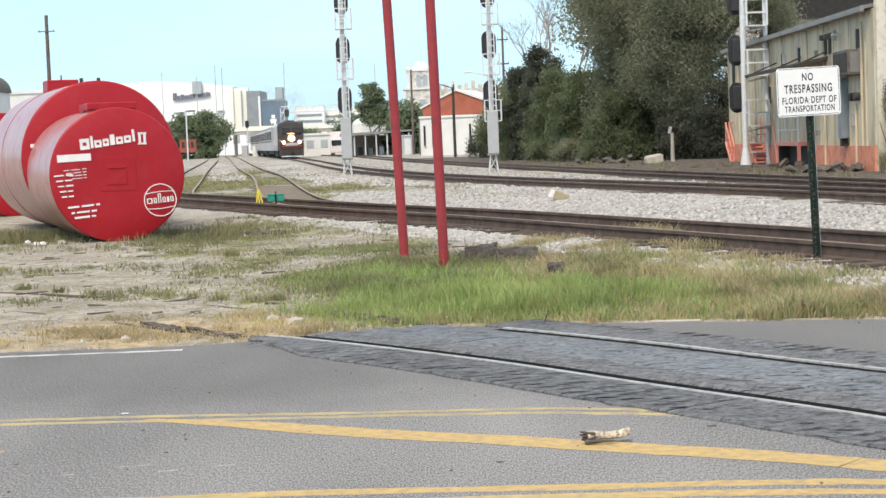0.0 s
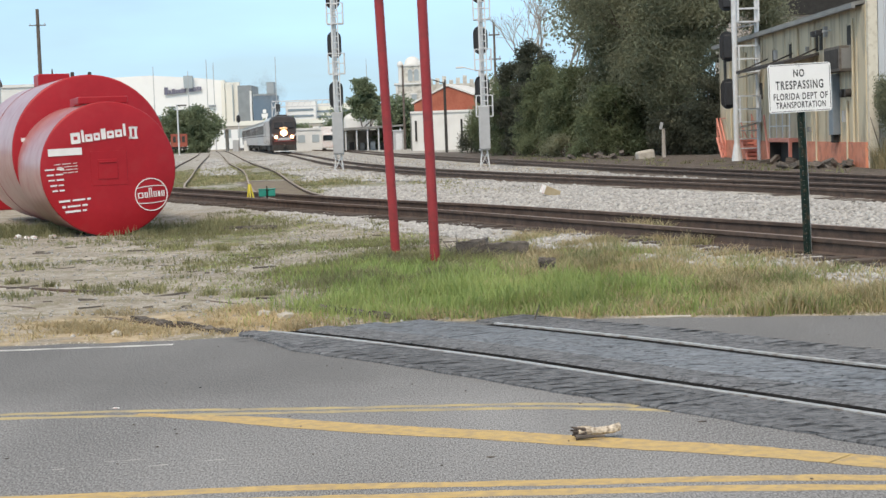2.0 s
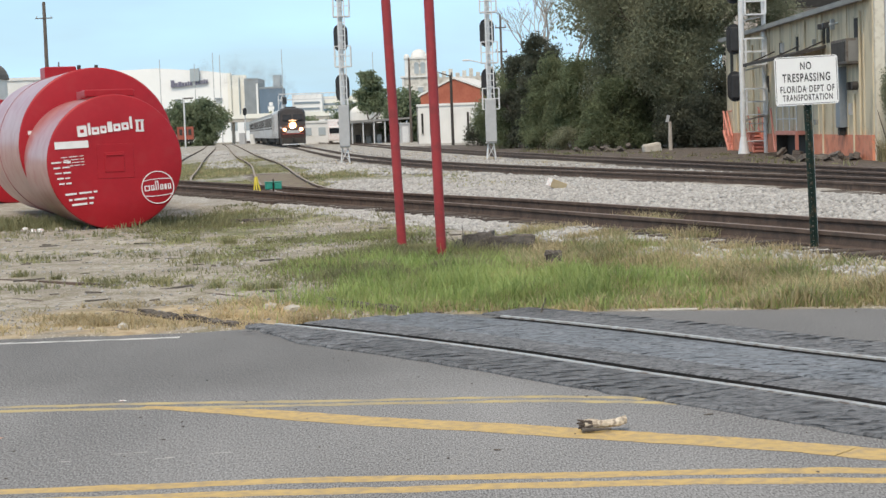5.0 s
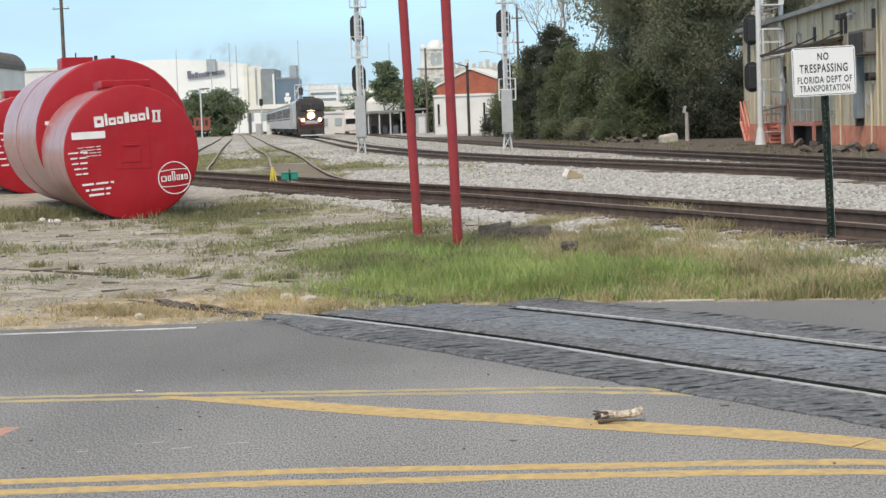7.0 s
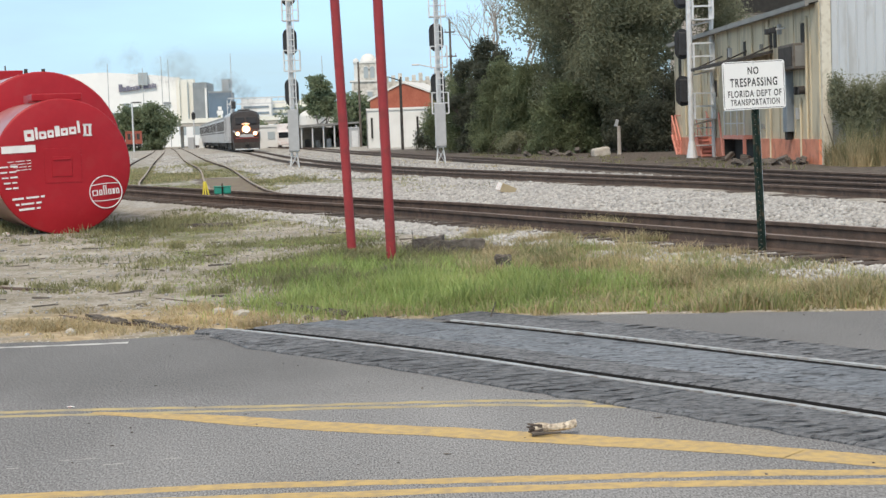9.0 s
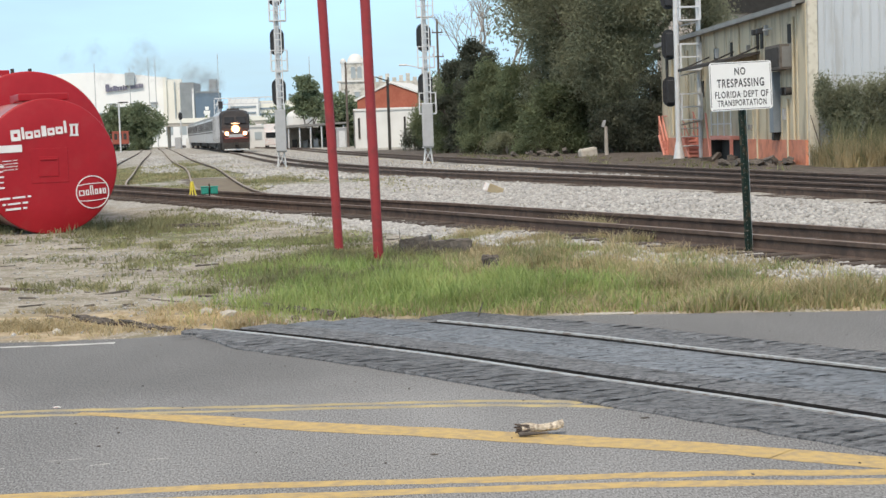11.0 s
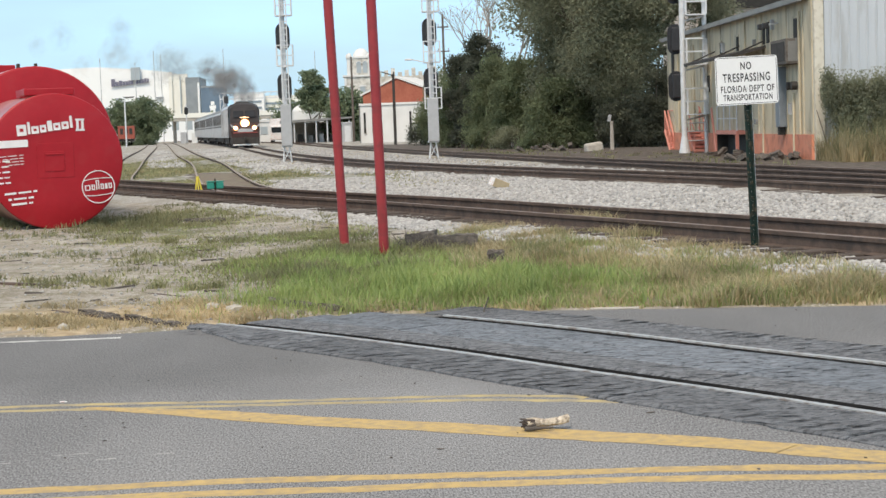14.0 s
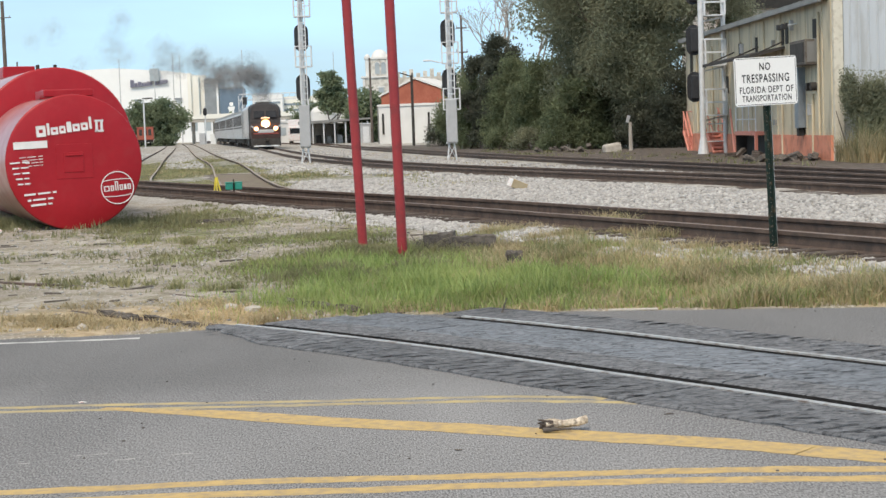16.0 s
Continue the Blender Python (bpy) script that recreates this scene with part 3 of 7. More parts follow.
def build_road():
    xs = list(np.arange(-12, 12.01, 0.12))
    xs = [-60, -40, -25, -18] + xs + [18, 25, 40, 60]
    bm = bmesh.new()
    rows = []
    for x in xs:
        e = road_edge(x) + 0.05 * noise.noise(Vector((x * 3.1, 5, 0))) + 0.03 * noise.noise(Vector((x * 9.1, 2, 0)))
        ys = [-60, -20, 2, 6, 9, 12, e - 0.25, e - 0.03, e]
        zs = [0] * 6 + [0, -0.012, -0.1]
        rows.append([bm.verts.new((x, y, z)) for y, z in zip(ys, zs)])
    for a, b in zip(rows, rows[1:]):
        for i in range(len(a) - 1):
            bm.faces.new((a[i], b[i], b[i + 1], a[i + 1]))
    bmesh.ops.recalc_face_normals(bm, faces=bm.faces)
    ob = part("road", bm, ASPHALT)
    return tagged(ob, "worn grey asphalt road with broken far edge", "road", kind="structure")


build_road()


def stripe(name, knots, width, material, label, step=0.06, z=0.0007, wear=0.0, taper=0.0):
    """A painted line on the asphalt."""
    pts = curve_points(knots, step)
    bm = bmesh.new()
    rows = []
    for i, (p, (d, r)) in enumerate(zip(pts, sideways(pts))):
        w = width / 2 * (min(1.0, 0.25 + 0.75 * i * step / taper) if taper else 1.0)
        a = w + wear * (noise.noise(Vector((p.x * 5, p.y * 5, 1))) + 0.8 * noise.noise(Vector((p.x * 17, p.y * 17, 4))))
        b = w + wear * (noise.noise(Vector((p.x * 5, p.y * 5, 9))) + 0.8 * noise.noise(Vector((p.x * 17, p.y * 17, 12))))
        rows.append([bm.verts.new(p + r * -a + Vector((0, 0, z))), bm.verts.new(p + r * b + Vector((0, 0, z)))])
    for a, b in zip(rows, rows[1:]):
        bm.faces.new((a[0], a[1], b[1], b[0]))
    bmesh.ops.recalc_face_normals(bm, faces=bm.faces)
    return tagged(part(name, bm, material), label, "road marking", kind="structure")


NEAR_LINE = [(-12.93, 7.61), (-8.43, 7.65), (-5.53, 7.68), (-3.83, 7.70), (-2.73, 7.71), (-1.93, 7.72), (-1.41, 7.72), (-0.76, 7.74), (-0.11, 7.70), (0.67, 7.64), (1.18, 7.61), (1.68, 7.56), (1.93, 7.51), (2.43, 7.44), (3.23, 7.34), (4.73, 7.14), (7.93, 6.71), (12.93, 6.04)]
NEAR_LINE_TWO = [(-12.87, 7.54), (-8.37, 7.52), (-5.47, 7.51), (-3.77, 7.50), (-2.67, 7.49), (-1.87, 7.49), (-0.99, 7.50), (-0.48, 7.48), (-0.11, 7.46), (0.15, 7.47), (0.65, 7.44), (1.15, 7.41), (1.64, 7.35), (1.87, 7.31), (2.37, 7.24), (3.17, 7.13), (4.67, 6.92), (7.87, 6.48), (12.87, 5.78)]
stripe("road_marking_near", NEAR_LINE, 0.125, YELLOW_PAINT, "yellow road line of a painted double line", wear=0.014)
stripe("road_marking_near", NEAR_LINE_TWO, 0.125, YELLOW_PAINT, "yellow road line of a painted double line", wear=0.014)
FAR_LINE = [(-13.53, 10.84), (-9.03, 10.58), (-6.13, 10.42), (-4.43, 10.33), (-3.33, 10.26), (-2.53, 10.22), (-1.83, 10.18), (-1.14, 10.09), (-0.46, 10.01), (-0.02, 9.98), (0.38, 9.94), (0.71, 9.88), (1.03, 9.78), (1.18, 9.67)]
FAR_LINE_TWO = [(-13.49, 10.64), (-8.99, 10.40), (-6.09, 10.25), (-4.39, 10.16), (-3.29, 10.10), (-2.49, 10.06), (-1.80, 10.00), (-1.12, 9.94), (-0.45, 9.88), (-0.02, 9.83), (0.37, 9.79), (0.70, 9.73), (1.17, 9.57), (1.32, 9.50)]
stripe("road_marking_far", FAR_LINE, 0.08, FADED_YELLOW, "thin faded yellow road line", wear=0.02)
stripe("road_marking_far", FAR_LINE_TWO, 0.085, FADED_YELLOW, "thin faded yellow road line", wear=0.02)
stripe("road_marking_wide", [(-1.81, 10.05), (-1.45, 9.87), (-1.10, 9.69), (-0.76, 9.48), (-0.43, 9.28), (-0.12, 9.12), (0.19, 8.97), (0.48, 8.80), (0.90, 8.57), (1.30, 8.35), (1.67, 8.13), (1.91, 7.96), (2.04, 7.86), (3.54, 6.77)], 0.26, YELLOW_PAINT, "broad slanting yellow road stripe", wear=0.016, z=0.0016, taper=1.0)
stripe("road_marking_edge", [(-14.0, 13.6), (-3.59, 13.53), (-2.08, 13.55)], 0.09, WHITE_PAINT, "white road edge line", wear=0.02)
stripe("paint_mark", [(-2.75, 8.72), (-2.58, 8.74), (-2.5, 8.85), (-2.49, 9.0), (-2.47, 9.22)], 0.075, ORANGE_PAINT, "orange survey paint mark on asphalt", wear=0.03, step=0.08)
stripe("paint_mark", [(-2.36, 7.75), (-2.3, 7.98), (-2.29, 8.22)], 0.07, FAINT_WHITE, "pale scuffed paint mark on asphalt", wear=0.04, step=0.08)
for a, b in (((-1.72, 8.56), (-1.52, 8.58)), ((-1.47, 8.4), (-1.36, 8.43)), ((-1.2, 8.49), (-1.1, 8.5)), ((-1.95, 8.4), (-1.88, 8.4))):
    stripe("paint_mark", [a, ((a[0] + b[0]) / 2, (a[1] + b[1]) / 2), b], 0.018, FAINT_WHITE, "short white scratch on asphalt", wear=0.014, step=0.02)

# ---- the spur across the road ----
GAUGE = 1.435


def offset_line(points, s):
    return [p + r * s for p, (d, r) in zip(points, sideways(points))]


spur_left = curve_points(SPUR_NEAR, 0.15)[::-1]
# the line now runs away from the camera; its right-hand rail lies 1.435 m off
spur_mid = offset_line(spur_left, GAUGE / 2)


def in_road(p, margin=0.05):
    return p.y < road_edge(p.x) - margin


RAIL_SECTION = [(-0.036, 0.0), (0.036, 0.0), (0.036, -0.04), (0.012, -0.06), (0.012, -0.15), (0.07, -0.172), (-0.07, -0.172), (-0.012, -0.15), (-0.012, -0.06), (-0.036, -0.04)]
spur = thing("spur_track", Matrix(), "worn spur track with polished rails set in dark crossing panels", "railway track", kind="structure")
# the far rail is paved over for its last half metre
for side, margin in ((-1, 0.0), (1, 0.5)):
    rail = offset_line(spur_mid, side * GAUGE / 2)
    part("rail", along([p for p in rail if in_road(p, margin - 0.1)], [(s * 0.7, h) for s, h in RAIL_SECTION], lift=0.0175), RAIL_STEEL, spur, "polished steel rail")
    buried = [p for p in rail if not in_road(p, -0.1)]
    part("rail", along(buried, RAIL_SECTION, lift=-0.004), RUST, spur, "rusty rail half buried in dirt")
    gap = [p for p in offset_line(spur_mid, side * (GAUGE / 2 - 0.1)) if in_road(p, margin)]
    part("flangeway", along(gap, [(-0.055, 0.009), (0.055, 0.009), (0.055, -0.05), (-0.055, -0.05)]), BLACK_GAP, spur, "dark flangeway gap")


def crossing_panels():
    rnd = random.Random(4)
    line = [p for p in spur_mid if 1.0 < p.y < 20.0]
    ways = sideways(line)
    chunk = 12
    for lo, hi, mat in ((-1.36, -0.76, RUBBER), (-0.56, -0.2, RUBBER), (-0.19, 0.19, PALE_RUBBER), (0.2, 0.56, PALE_RUBBER), (0.76, 1.33, RUBBER)):
        reach = [k for k in range(len(line)) if in_road(line[k] + ways[k][1] * ((lo + hi) / 2), -0.05)]
        for i in range(reach[0], reach[-1] - 2, chunk):
            j = min(i + chunk, reach[-1])
            bm = bmesh.new()
            top = 0.016 + rnd.uniform(-0.002, 0.004)
            rows = []
            for k in range(i, j + 1):
                p, (d, r) = line[k], ways[k]
                gap = 0.012 if k == j else 0.0
                # the last panels break off raggedly at the end of the road
                left = max(0.0, min(1.0, (reach[-1] - k) / 9))
                rag_a = 0.05 * noise.noise(Vector((k * 0.9, 3, 0))) if lo < -1 else 0
                rag_b = 0.07 * noise.noise(Vector((k * 0.9, 7, 0))) if hi > 1 else 0
                a = hi - (hi - lo) * (0.3 + 0.7 * left) if lo < -1 else lo
                section = [(a + rag_a, -0.03), (a + rag_a, top - 0.008), (a + 0.02, top), (hi - 0.02, top), (hi + rag_b, top - 0.008), (hi + rag_b, -0.03)]
                rows.append([bm.verts.new(p - d * gap + r * s + Vector((0, 0, h))) for s, h in section])
            for a, b in zip(rows, rows[1:]):
                for q in range(5):
                    bm.faces.new((a[q], a[q + 1], b[q + 1], b[q]))
            bm.faces.new(rows[0])
            bm.faces.new(rows[-1][::-1])
            bmesh.ops.recalc_face_normals(bm, faces=bm.faces)
            part("panel", bm, mat, spur)


crossing_panels()


def panel_cracks():
    """Torn dark slots and worn streaks in the panels, mostly square to the road, thickest along the ragged edges."""
    rnd = random.Random(14)
    inside = [p for p in spur_mid if in_road(p, -0.05) and p.y > 5.0]
    ways = sideways(inside)
    verts, faces = [], []
    for k in range(1150):
        i = rnd.randrange(len(inside))
        s = rnd.choice((-1, 1)) * (1.3 - abs(rnd.gauss(0, 0.2))) if rnd.random() < 0.5 else rnd.uniform(-1.3, 1.3)
        if 0.56 < abs(s) < 0.78:
            continue
        p = inside[i] + ways[i][1] * s
        length, width = rnd.uniform(0.025, 0.1), rnd.uniform(0.003, 0.013)
        a = rnd.gauss(0.0, 0.05)
        u, v = Vector((math.cos(a), math.sin(a), 0)), Vector((-math.sin(a), math.cos(a), 0))
        c = len(verts)
        for q in range(5):
            e = (q / 4 - 0.5) * 2
            w = width * (1 - e * e * 0.9) * rnd.uniform(0.5, 1.2)
            mid = p + u * length * e + v * rnd.uniform(-0.012, 0.012) + Vector((0, 0, 0.0218))
            verts += [mid - v * w, mid + v * w]
        faces += [(c + 2 * q, c + 2 * q + 2, c + 2 * q + 3, c + 2 * q + 1) for q in range(4)]
    tagged(sheet("torn_slots", verts, faces, TORN, spur), kind="stuff")


panel_cracks()


# ---- railway tracks ----
def railway(name, knots, head, label, near=(0, 400), tie_range=(14, 70), bright=RUST_HEAD, bed=DIRTY_BALLAST, bed_half=1.5, step=1.0, ties=True, foot=0.2):
    """A track: two rails with foot, web and head, timber ties with a little unevenness, and its bed."""
    pts = curve_points(knots, step)
    if pts[0].y > pts[-1].y:
        pts = pts[::-1]
    track = thing(name, Matrix(), label, "railway track", kind="structure")
    for side in (-1, 1):
        rail = offset_line(pts, side * GAUGE / 2)
        web = [(s, h) for s, h in RAIL_SECTION]
        part("rail", along(rail, web, lift=head), RUST, track)
        part("rail_head", along(rail, [(-0.034, 0.002), (0.034, 0.002), (0.036, -0.012), (-0.036, -0.012)], lift=head + 0.003), bright, track, "worn running surface of rail")
    part("ballast_bed", along(pts, [(-bed_half - 0.35, -0.16), (-bed_half, 0.0), (bed_half, 0.0), (bed_half + 0.35, -0.16)], lift=head - foot, closed=True), bed, track, "brown oil-stained ballast")
    if not ties:
        return track
    rnd = random.Random(len(name))
    one = box(0, 0, 0, 2.6, 0.22, 0.16, bevel=0.012)
    me = bpy.data.meshes.new("tie")
    one.to_mesh(me)
    one.free()
    me.materials.append(TIE)
    places = curve_points(knots, 0.55)
    for p, (d, r) in zip(places, sideways(places)):
        if tie_range[0] < p.y < tie_range[1] and abs(p.x) < p.y * 0.32 + 1.5:
            turn = math.degrees(math.atan2(r.y, r.x)) + rnd.uniform(-2, 2)
            share("tie", me, track, pose(p.x + rnd.uniform(-0.04, 0.04), p.y, head - 0.235 + rnd.uniform(-0.012, 0.012), 0, 0, turn))
    return track


railway("siding_track", SIDING, 0.28, "rusty siding track on timber ties in pale ballast", tie_range=(12, 62), bed=DIRTY_BALLAST, bed_half=1.0)
railway("main_track", MAIN_A, 0.24, "brown main line track on timber ties", tie_range=(16, 95), bed_half=1.9)
railway("main_track", MAIN_B, 0.22, "brown second main line track on timber ties", tie_range=(20, 80), bed_half=2.0)
railway("yard_track", YARD_A, 0.19, "rusty yard track sunk in weeds and gravel", ties=False, bed=DIRTY_BALLAST, bed_half=0.75, step=2.0, bright=YARD_HEAD)
railway("yard_track", YARD_B, 0.19, "rusty yard track sunk in weeds and gravel", ties=False, bed=DIRTY_BALLAST, bed_half=0.75, step=2.0, bright=YARD_HEAD)


BROWN_SOIL = surface("brown_yard_soil", (0.12, 0.09, 0.07), (0.21, 0.165, 0.13), 2.0, 0.95, bump=0.3, grain=14, stain=(0.2, 0.19, 0.11), amount=0.4)
soil_points = [p for p in curve_points(YARD_A, 0.6) if 41.0 < p.y < 63.0]
bare = part("bare_soil", along(soil_points, [(-0.85, 0.02), (-0.69, 0.125), (0.0, 0.14), (0.69, 0.125), (0.85, 0.02)]), BROWN_SOIL)
tagged(bare, "bare brown soil between the rails of a yard track", "soil", kind="structure")


# ---- tanks ----
AXIS = 20.4


def drum(r, length, dish=0.05, seg=72):
    """A lying shell along +y, without its front head."""
    bm = bmesh.new()
    profile = [(r, 0.0), (r, length), (r * 0.97, length + 0.03), (0.001, length + 0.05)]
    loops = [[bm.verts.new((q * math.cos(2 * math.pi * i / seg), y, q * math.sin(2 * math.pi * i / seg))) for i in range(seg)] for q, y in profile]
    for a, b in zip(loops, loops[1:]):
        for i in range(seg):
            bm.faces.new((a[i], a[(i + 1) % seg], b[(i + 1) % seg], b[i]))
    bmesh.ops.recalc_face_normals(bm, faces=bm.faces)
    return bm


def head(r, seg=72):
    """A nearly flat front head with a rounded knuckle at its rim."""
    bm = bmesh.new()
    profile = [(r, 0.03), (r, 0.0), (r * 0.993, -0.02), (r * 0.975, -0.032), (r * 0.6, -0.038), (r * 0.25, -0.04)]
    loops = [[bm.verts.new((q * math.cos(2 * math.pi * i / seg), y, q * math.sin(2 * math.pi * i / seg))) for i in range(seg)] for q, y in profile]
    for a, b in zip(loops, loops[1:]):
        for i in range(seg):
            bm.faces.new((a[i], a[(i + 1) % seg], b[(i + 1) % seg], b[i]))
    bm.faces.new(loops[-1])
    bmesh.ops.recalc_face_normals(bm, faces=bm.faces)
    return bm


def tank(x, y, r, length, label, seams, manways, sink=0.02, turn=AXIS):
    t = thing("storage_tank", pose(x, y, r - sink, 0, 0, turn), label, "storage tank", "storage tanks lying on the dirt")
    part("shell", drum(r, length), TANK_SIDE, t, "red shell with pinkish sky sheen in its colour", smooth=True)
    part("head", head(r), TANK_RED, t, "glossy red flat head", smooth=True)
    for s in seams:
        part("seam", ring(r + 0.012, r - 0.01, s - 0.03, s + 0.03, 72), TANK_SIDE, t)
    for s, w, d, h in manways:
        part("manway", box(0, s, r + h / 2 - 0.03, w, d, h, bevel=0.02), TANK_RED, t, "red manway frame on the crown")
    return t


front = tank(-5.84, 30.75, 1.22, 3.3, "red cylindrical steel tank with white stencilled head", (), ((0.5, 0.9, 0.5, 0.13),))
# marks on the front head (x right, z up from its middle)
part("brand_mark", box(-0.773, -0.047, 0.335, 0.6, 0.005, 0.13, turn=pose(0, 0, 0, 0, -1.5, 0)), TANK_WHITE, front, "white paper label").name = "paper_label"


def text_bars(parent):
    """The tank's brand and makers' marks as plain shapes."""
    x = -0.66
    for w, h in ((0.17, 0.2), (0.045, 0.22), (0.13, 0.135), (0.11, 0.135), (0.085, 0.19), (0.125, 0.135), (0.125, 0.135), (0.045, 0.22)):
        b = part("brand_bar", box(0, 0, 0, w, 0.005, h, 0.012), TANK_WHITE, parent, "bold white bar of a brand mark")
        b.matrix_basis = pose(x + w / 2, -0.046, 0.475 + h / 2 + 0.125 * (x + 0.66), 0, -4, 0)
        if h < 0.14 or w > 0.15:
            part("counter", box(0, -0.002, 0.0, w * 0.4, 0.004, h * 0.3), TANK_RED, b)
        x += w + 0.022
    bm = box(0.42, -0.046, 0.64, 0.045, 0.005, 0.21)
    box(0.51, -0.046, 0.645, 0.045, 0.005, 0.21, bm=bm)
    box(0.465, -0.046, 0.735, 0.16, 0.005, 0.035, bm=bm)
    box(0.465, -0.046, 0.55, 0.16, 0.005, 0.035, bm=bm)
    part("numeral_mark", bm, TANK_WHITE, parent, "two white stencilled strokes")
    logo = ring(0.3, 0.284, -0.05, -0.036, 56)
    for side in (-1, 1):
        arc = [(0.27 * u, side * (0.135 + 0.02 * (1 - u * u))) for u in (-1, -0.5, 0, 0.5, 1)]
        for (xa, za), (xb, zb) in zip(arc, arc[1:]):
            prism([(xa, za - 0.007), (xb, zb - 0.007), (xb, zb + 0.007), (xa, za + 0.007)], -0.046, -0.04, bm=logo)
    x = -0.25
    for w, h in ((0.11, 0.1), (0.07, 0.1), (0.07, 0.17), (0.07, 0.1), (0.05, 0.1), (0.07, 0.1)):
        for dx, dz, sw, sh in ((-0.5, 0, 0.02, h), (0.5, 0, 0.02, h), (0, 0.5, w - 0.02, 0.018)) + (((0, -0.5, w - 0.02, 0.018),) if h < 0.12 and w > 0.06 else ()):
            box(x + w / 2 + dx * (w - 0.03), -0.043, -0.05 + h / 2 + dz * (h - 0.018), sw, 0.006, sh, bm=logo)
        x += w + 0.012
    bmesh.ops.transform(logo, matrix=pose(0.745, 0, -0.49, 0, -4, 0), verts=logo.verts)
    part("round_logo", logo, TANK_WHITE, parent, "white ring mark with bars across")
    for i, (x0, x1, z, words) in enumerate(((-0.93, -0.35, -0.555, (6, 7, 2)), (-0.87, -0.41, -0.655, (2, 7, 3)), (-0.82, -0.43, -0.745, (7, 2)))):
        bar_row(x0, x1, z, 0.06, -0.045, words, TANK_WHITE, parent, slope=0.07, seed=i)
    for i in range(4):
        bar_row(-0.98 + 0.05 * i, -0.56, 0.11 - 0.05 * i, 0.022, -0.045, (4, 6, 3), TANK_WHITE, parent, "printed_line", slope=0.06, seed=i + 9)
    for i in range(5):
        bar_row(-1.15 + 0.03 * i, -0.8 - 0.02 * (i % 2), 0.02 - 0.095 * i, 0.045, -0.045, (4, 3 + i % 3), TANK_WHITE, parent, "hand_note", slope=0.05, seed=i + 20)
    part("pad", box(0.0, -0.042, 0.02, 0.66, 0.012, 0.62, bevel=0.005), TANK_RED, parent, "square red reinforcing pad")
    part("pad", box(-0.02, -0.05, 0.0, 0.36, 0.02, 0.36, bevel=0.009), TANK_RED, parent, "small raised red plate")
    part("bung", box(-0.02, -0.064, 0.13, 0.3, 0.025, 0.03, bevel=0.01), TANK_RED, parent)


text_bars(front)
middle = tank(-6.79, 33.95, 1.535, 6.4, "large red cylindrical tank with pale seamed shell", (3.6,), ((5.0, 0.7, 0.8, 0.26),))
part("lifting_lug", box(-0.25, 0.25, 1.55, 0.06, 0.12, 0.1, bevel=0.01), UNDERFRAME, middle)
part("lifting_lug", box(0.1, 0.3, 1.55, 0.06, 0.12, 0.1, bevel=0.01), UNDERFRAME, middle)
bar_row(-1.36, -1.2, 0.28, 0.13, -0.045, (2,), TANK_WHITE, middle, seed=3)
for k in range(5):
    bar_row(-1.38 + 0.03 * k, -1.22, -0.1 - 0.1 * k, 0.04, -0.045, (3,), TANK_WHITE, middle, "hand_note", seed=k)
frame_over = bmesh.new()
for dx in (-0.37, 0.0, 0.37):
    box(dx, 0.0, 0.07, 0.06, 0.5, 0.14, bm=frame_over)
box(0, -0.25, 0.07, 0.8, 0.05, 0.14, bm=frame_over)
box(0, 0.25, 0.07, 0.8, 0.05, 0.14, bm=frame_over)
crate = part("tank_cradle", frame_over, TANK_RED, None)
crate.matrix_basis = pose(-6.3, 32.0, 2.38, 0, 0, AXIS)
tagged(crate, "red steel access frame resting on a tank crown", "steel frame")
rear = tank(-11.6, 46.2, 1.34, 5.0, "red cylindrical tank with stencilled head behind the others", (2.0,), ((2.0, 0.8, 0.8, 0.2),))
for k in range(6):
    bar_row(-1.1 + 0.07 * k, -0.45 + 0.05 * k, 0.3 - 0.17 * k, 0.07, -0.045, (4, 5), TANK_WHITE, rear, "hand_note", slope=0.04, seed=k + 40)


# ---- red posts ----
def red_post(x, y, lean, height, label, r):
    p = thing("red_post", pose(x, y, ground_z(x, y) - 0.1, 0, lean, 0), label, "post", "pair of red posts")
    part("pipe", rod((0, 0, 0), (0, 0, height), r, seg=20), POST_RED, p, smooth=True)
    part("base_weld", rod((0, 0, 0.0), (0, 0, 0.1), r * 1.06, seg=20), POST_RED, p, smooth=True)
    return p


red_post(-0.538, 23.64, -1.75, 7.0, "red painted steel pipe post standing in grass", 0.065)
red_post(0.010, 20.68, -0.95, 6.8, "red painted steel pipe post rising from weeds", 0.061)


# ---- sign ----
def lettering(text, size, x, z, parent, width):
    """Writing with the built-in font, turned into a mesh and set to its true width."""
    c = bpy.data.curves.new("lettering", "FONT")
    c.body, c.size, c.align_x, c.extrude, c.offset = text, size, "CENTER", 0.0015, size * 0.02
    c.space_character = 1.2
    tmp = bpy.data.objects.new("lettering", c)
    me = bpy.data.meshes.new_from_object(tmp)
    bpy.data.objects.remove(tmp)
    me.materials.clear()
    me.materials.append(SIGN_BLACK)
    me.transform(Matrix.Rotation(radians(90), 4, "X"))
    span = max(v.co.x for v in me.vertices) - min(v.co.x for v in me.vertices)
    ob = share("lettering", me, parent, Matrix.Translation((x, -0.0125, z)) @ Matrix.Diagonal((width / span, 1, 1, 1)))
    return ob


def rounded(w, h, r, y0, y1):
    pts = []
    for sx, sz, a0 in ((1, 1, 0), (-1, 1, 90), (-1, -1, 180), (1, -1, 270)):
        for k in range(6):
            a = radians(a0 + 18 * k)
            pts.append((sx * (w / 2 - r) + r * math.cos(a), sz * (h / 2 - r) + r * math.sin(a)))
    return prism(pts, y0, y1)


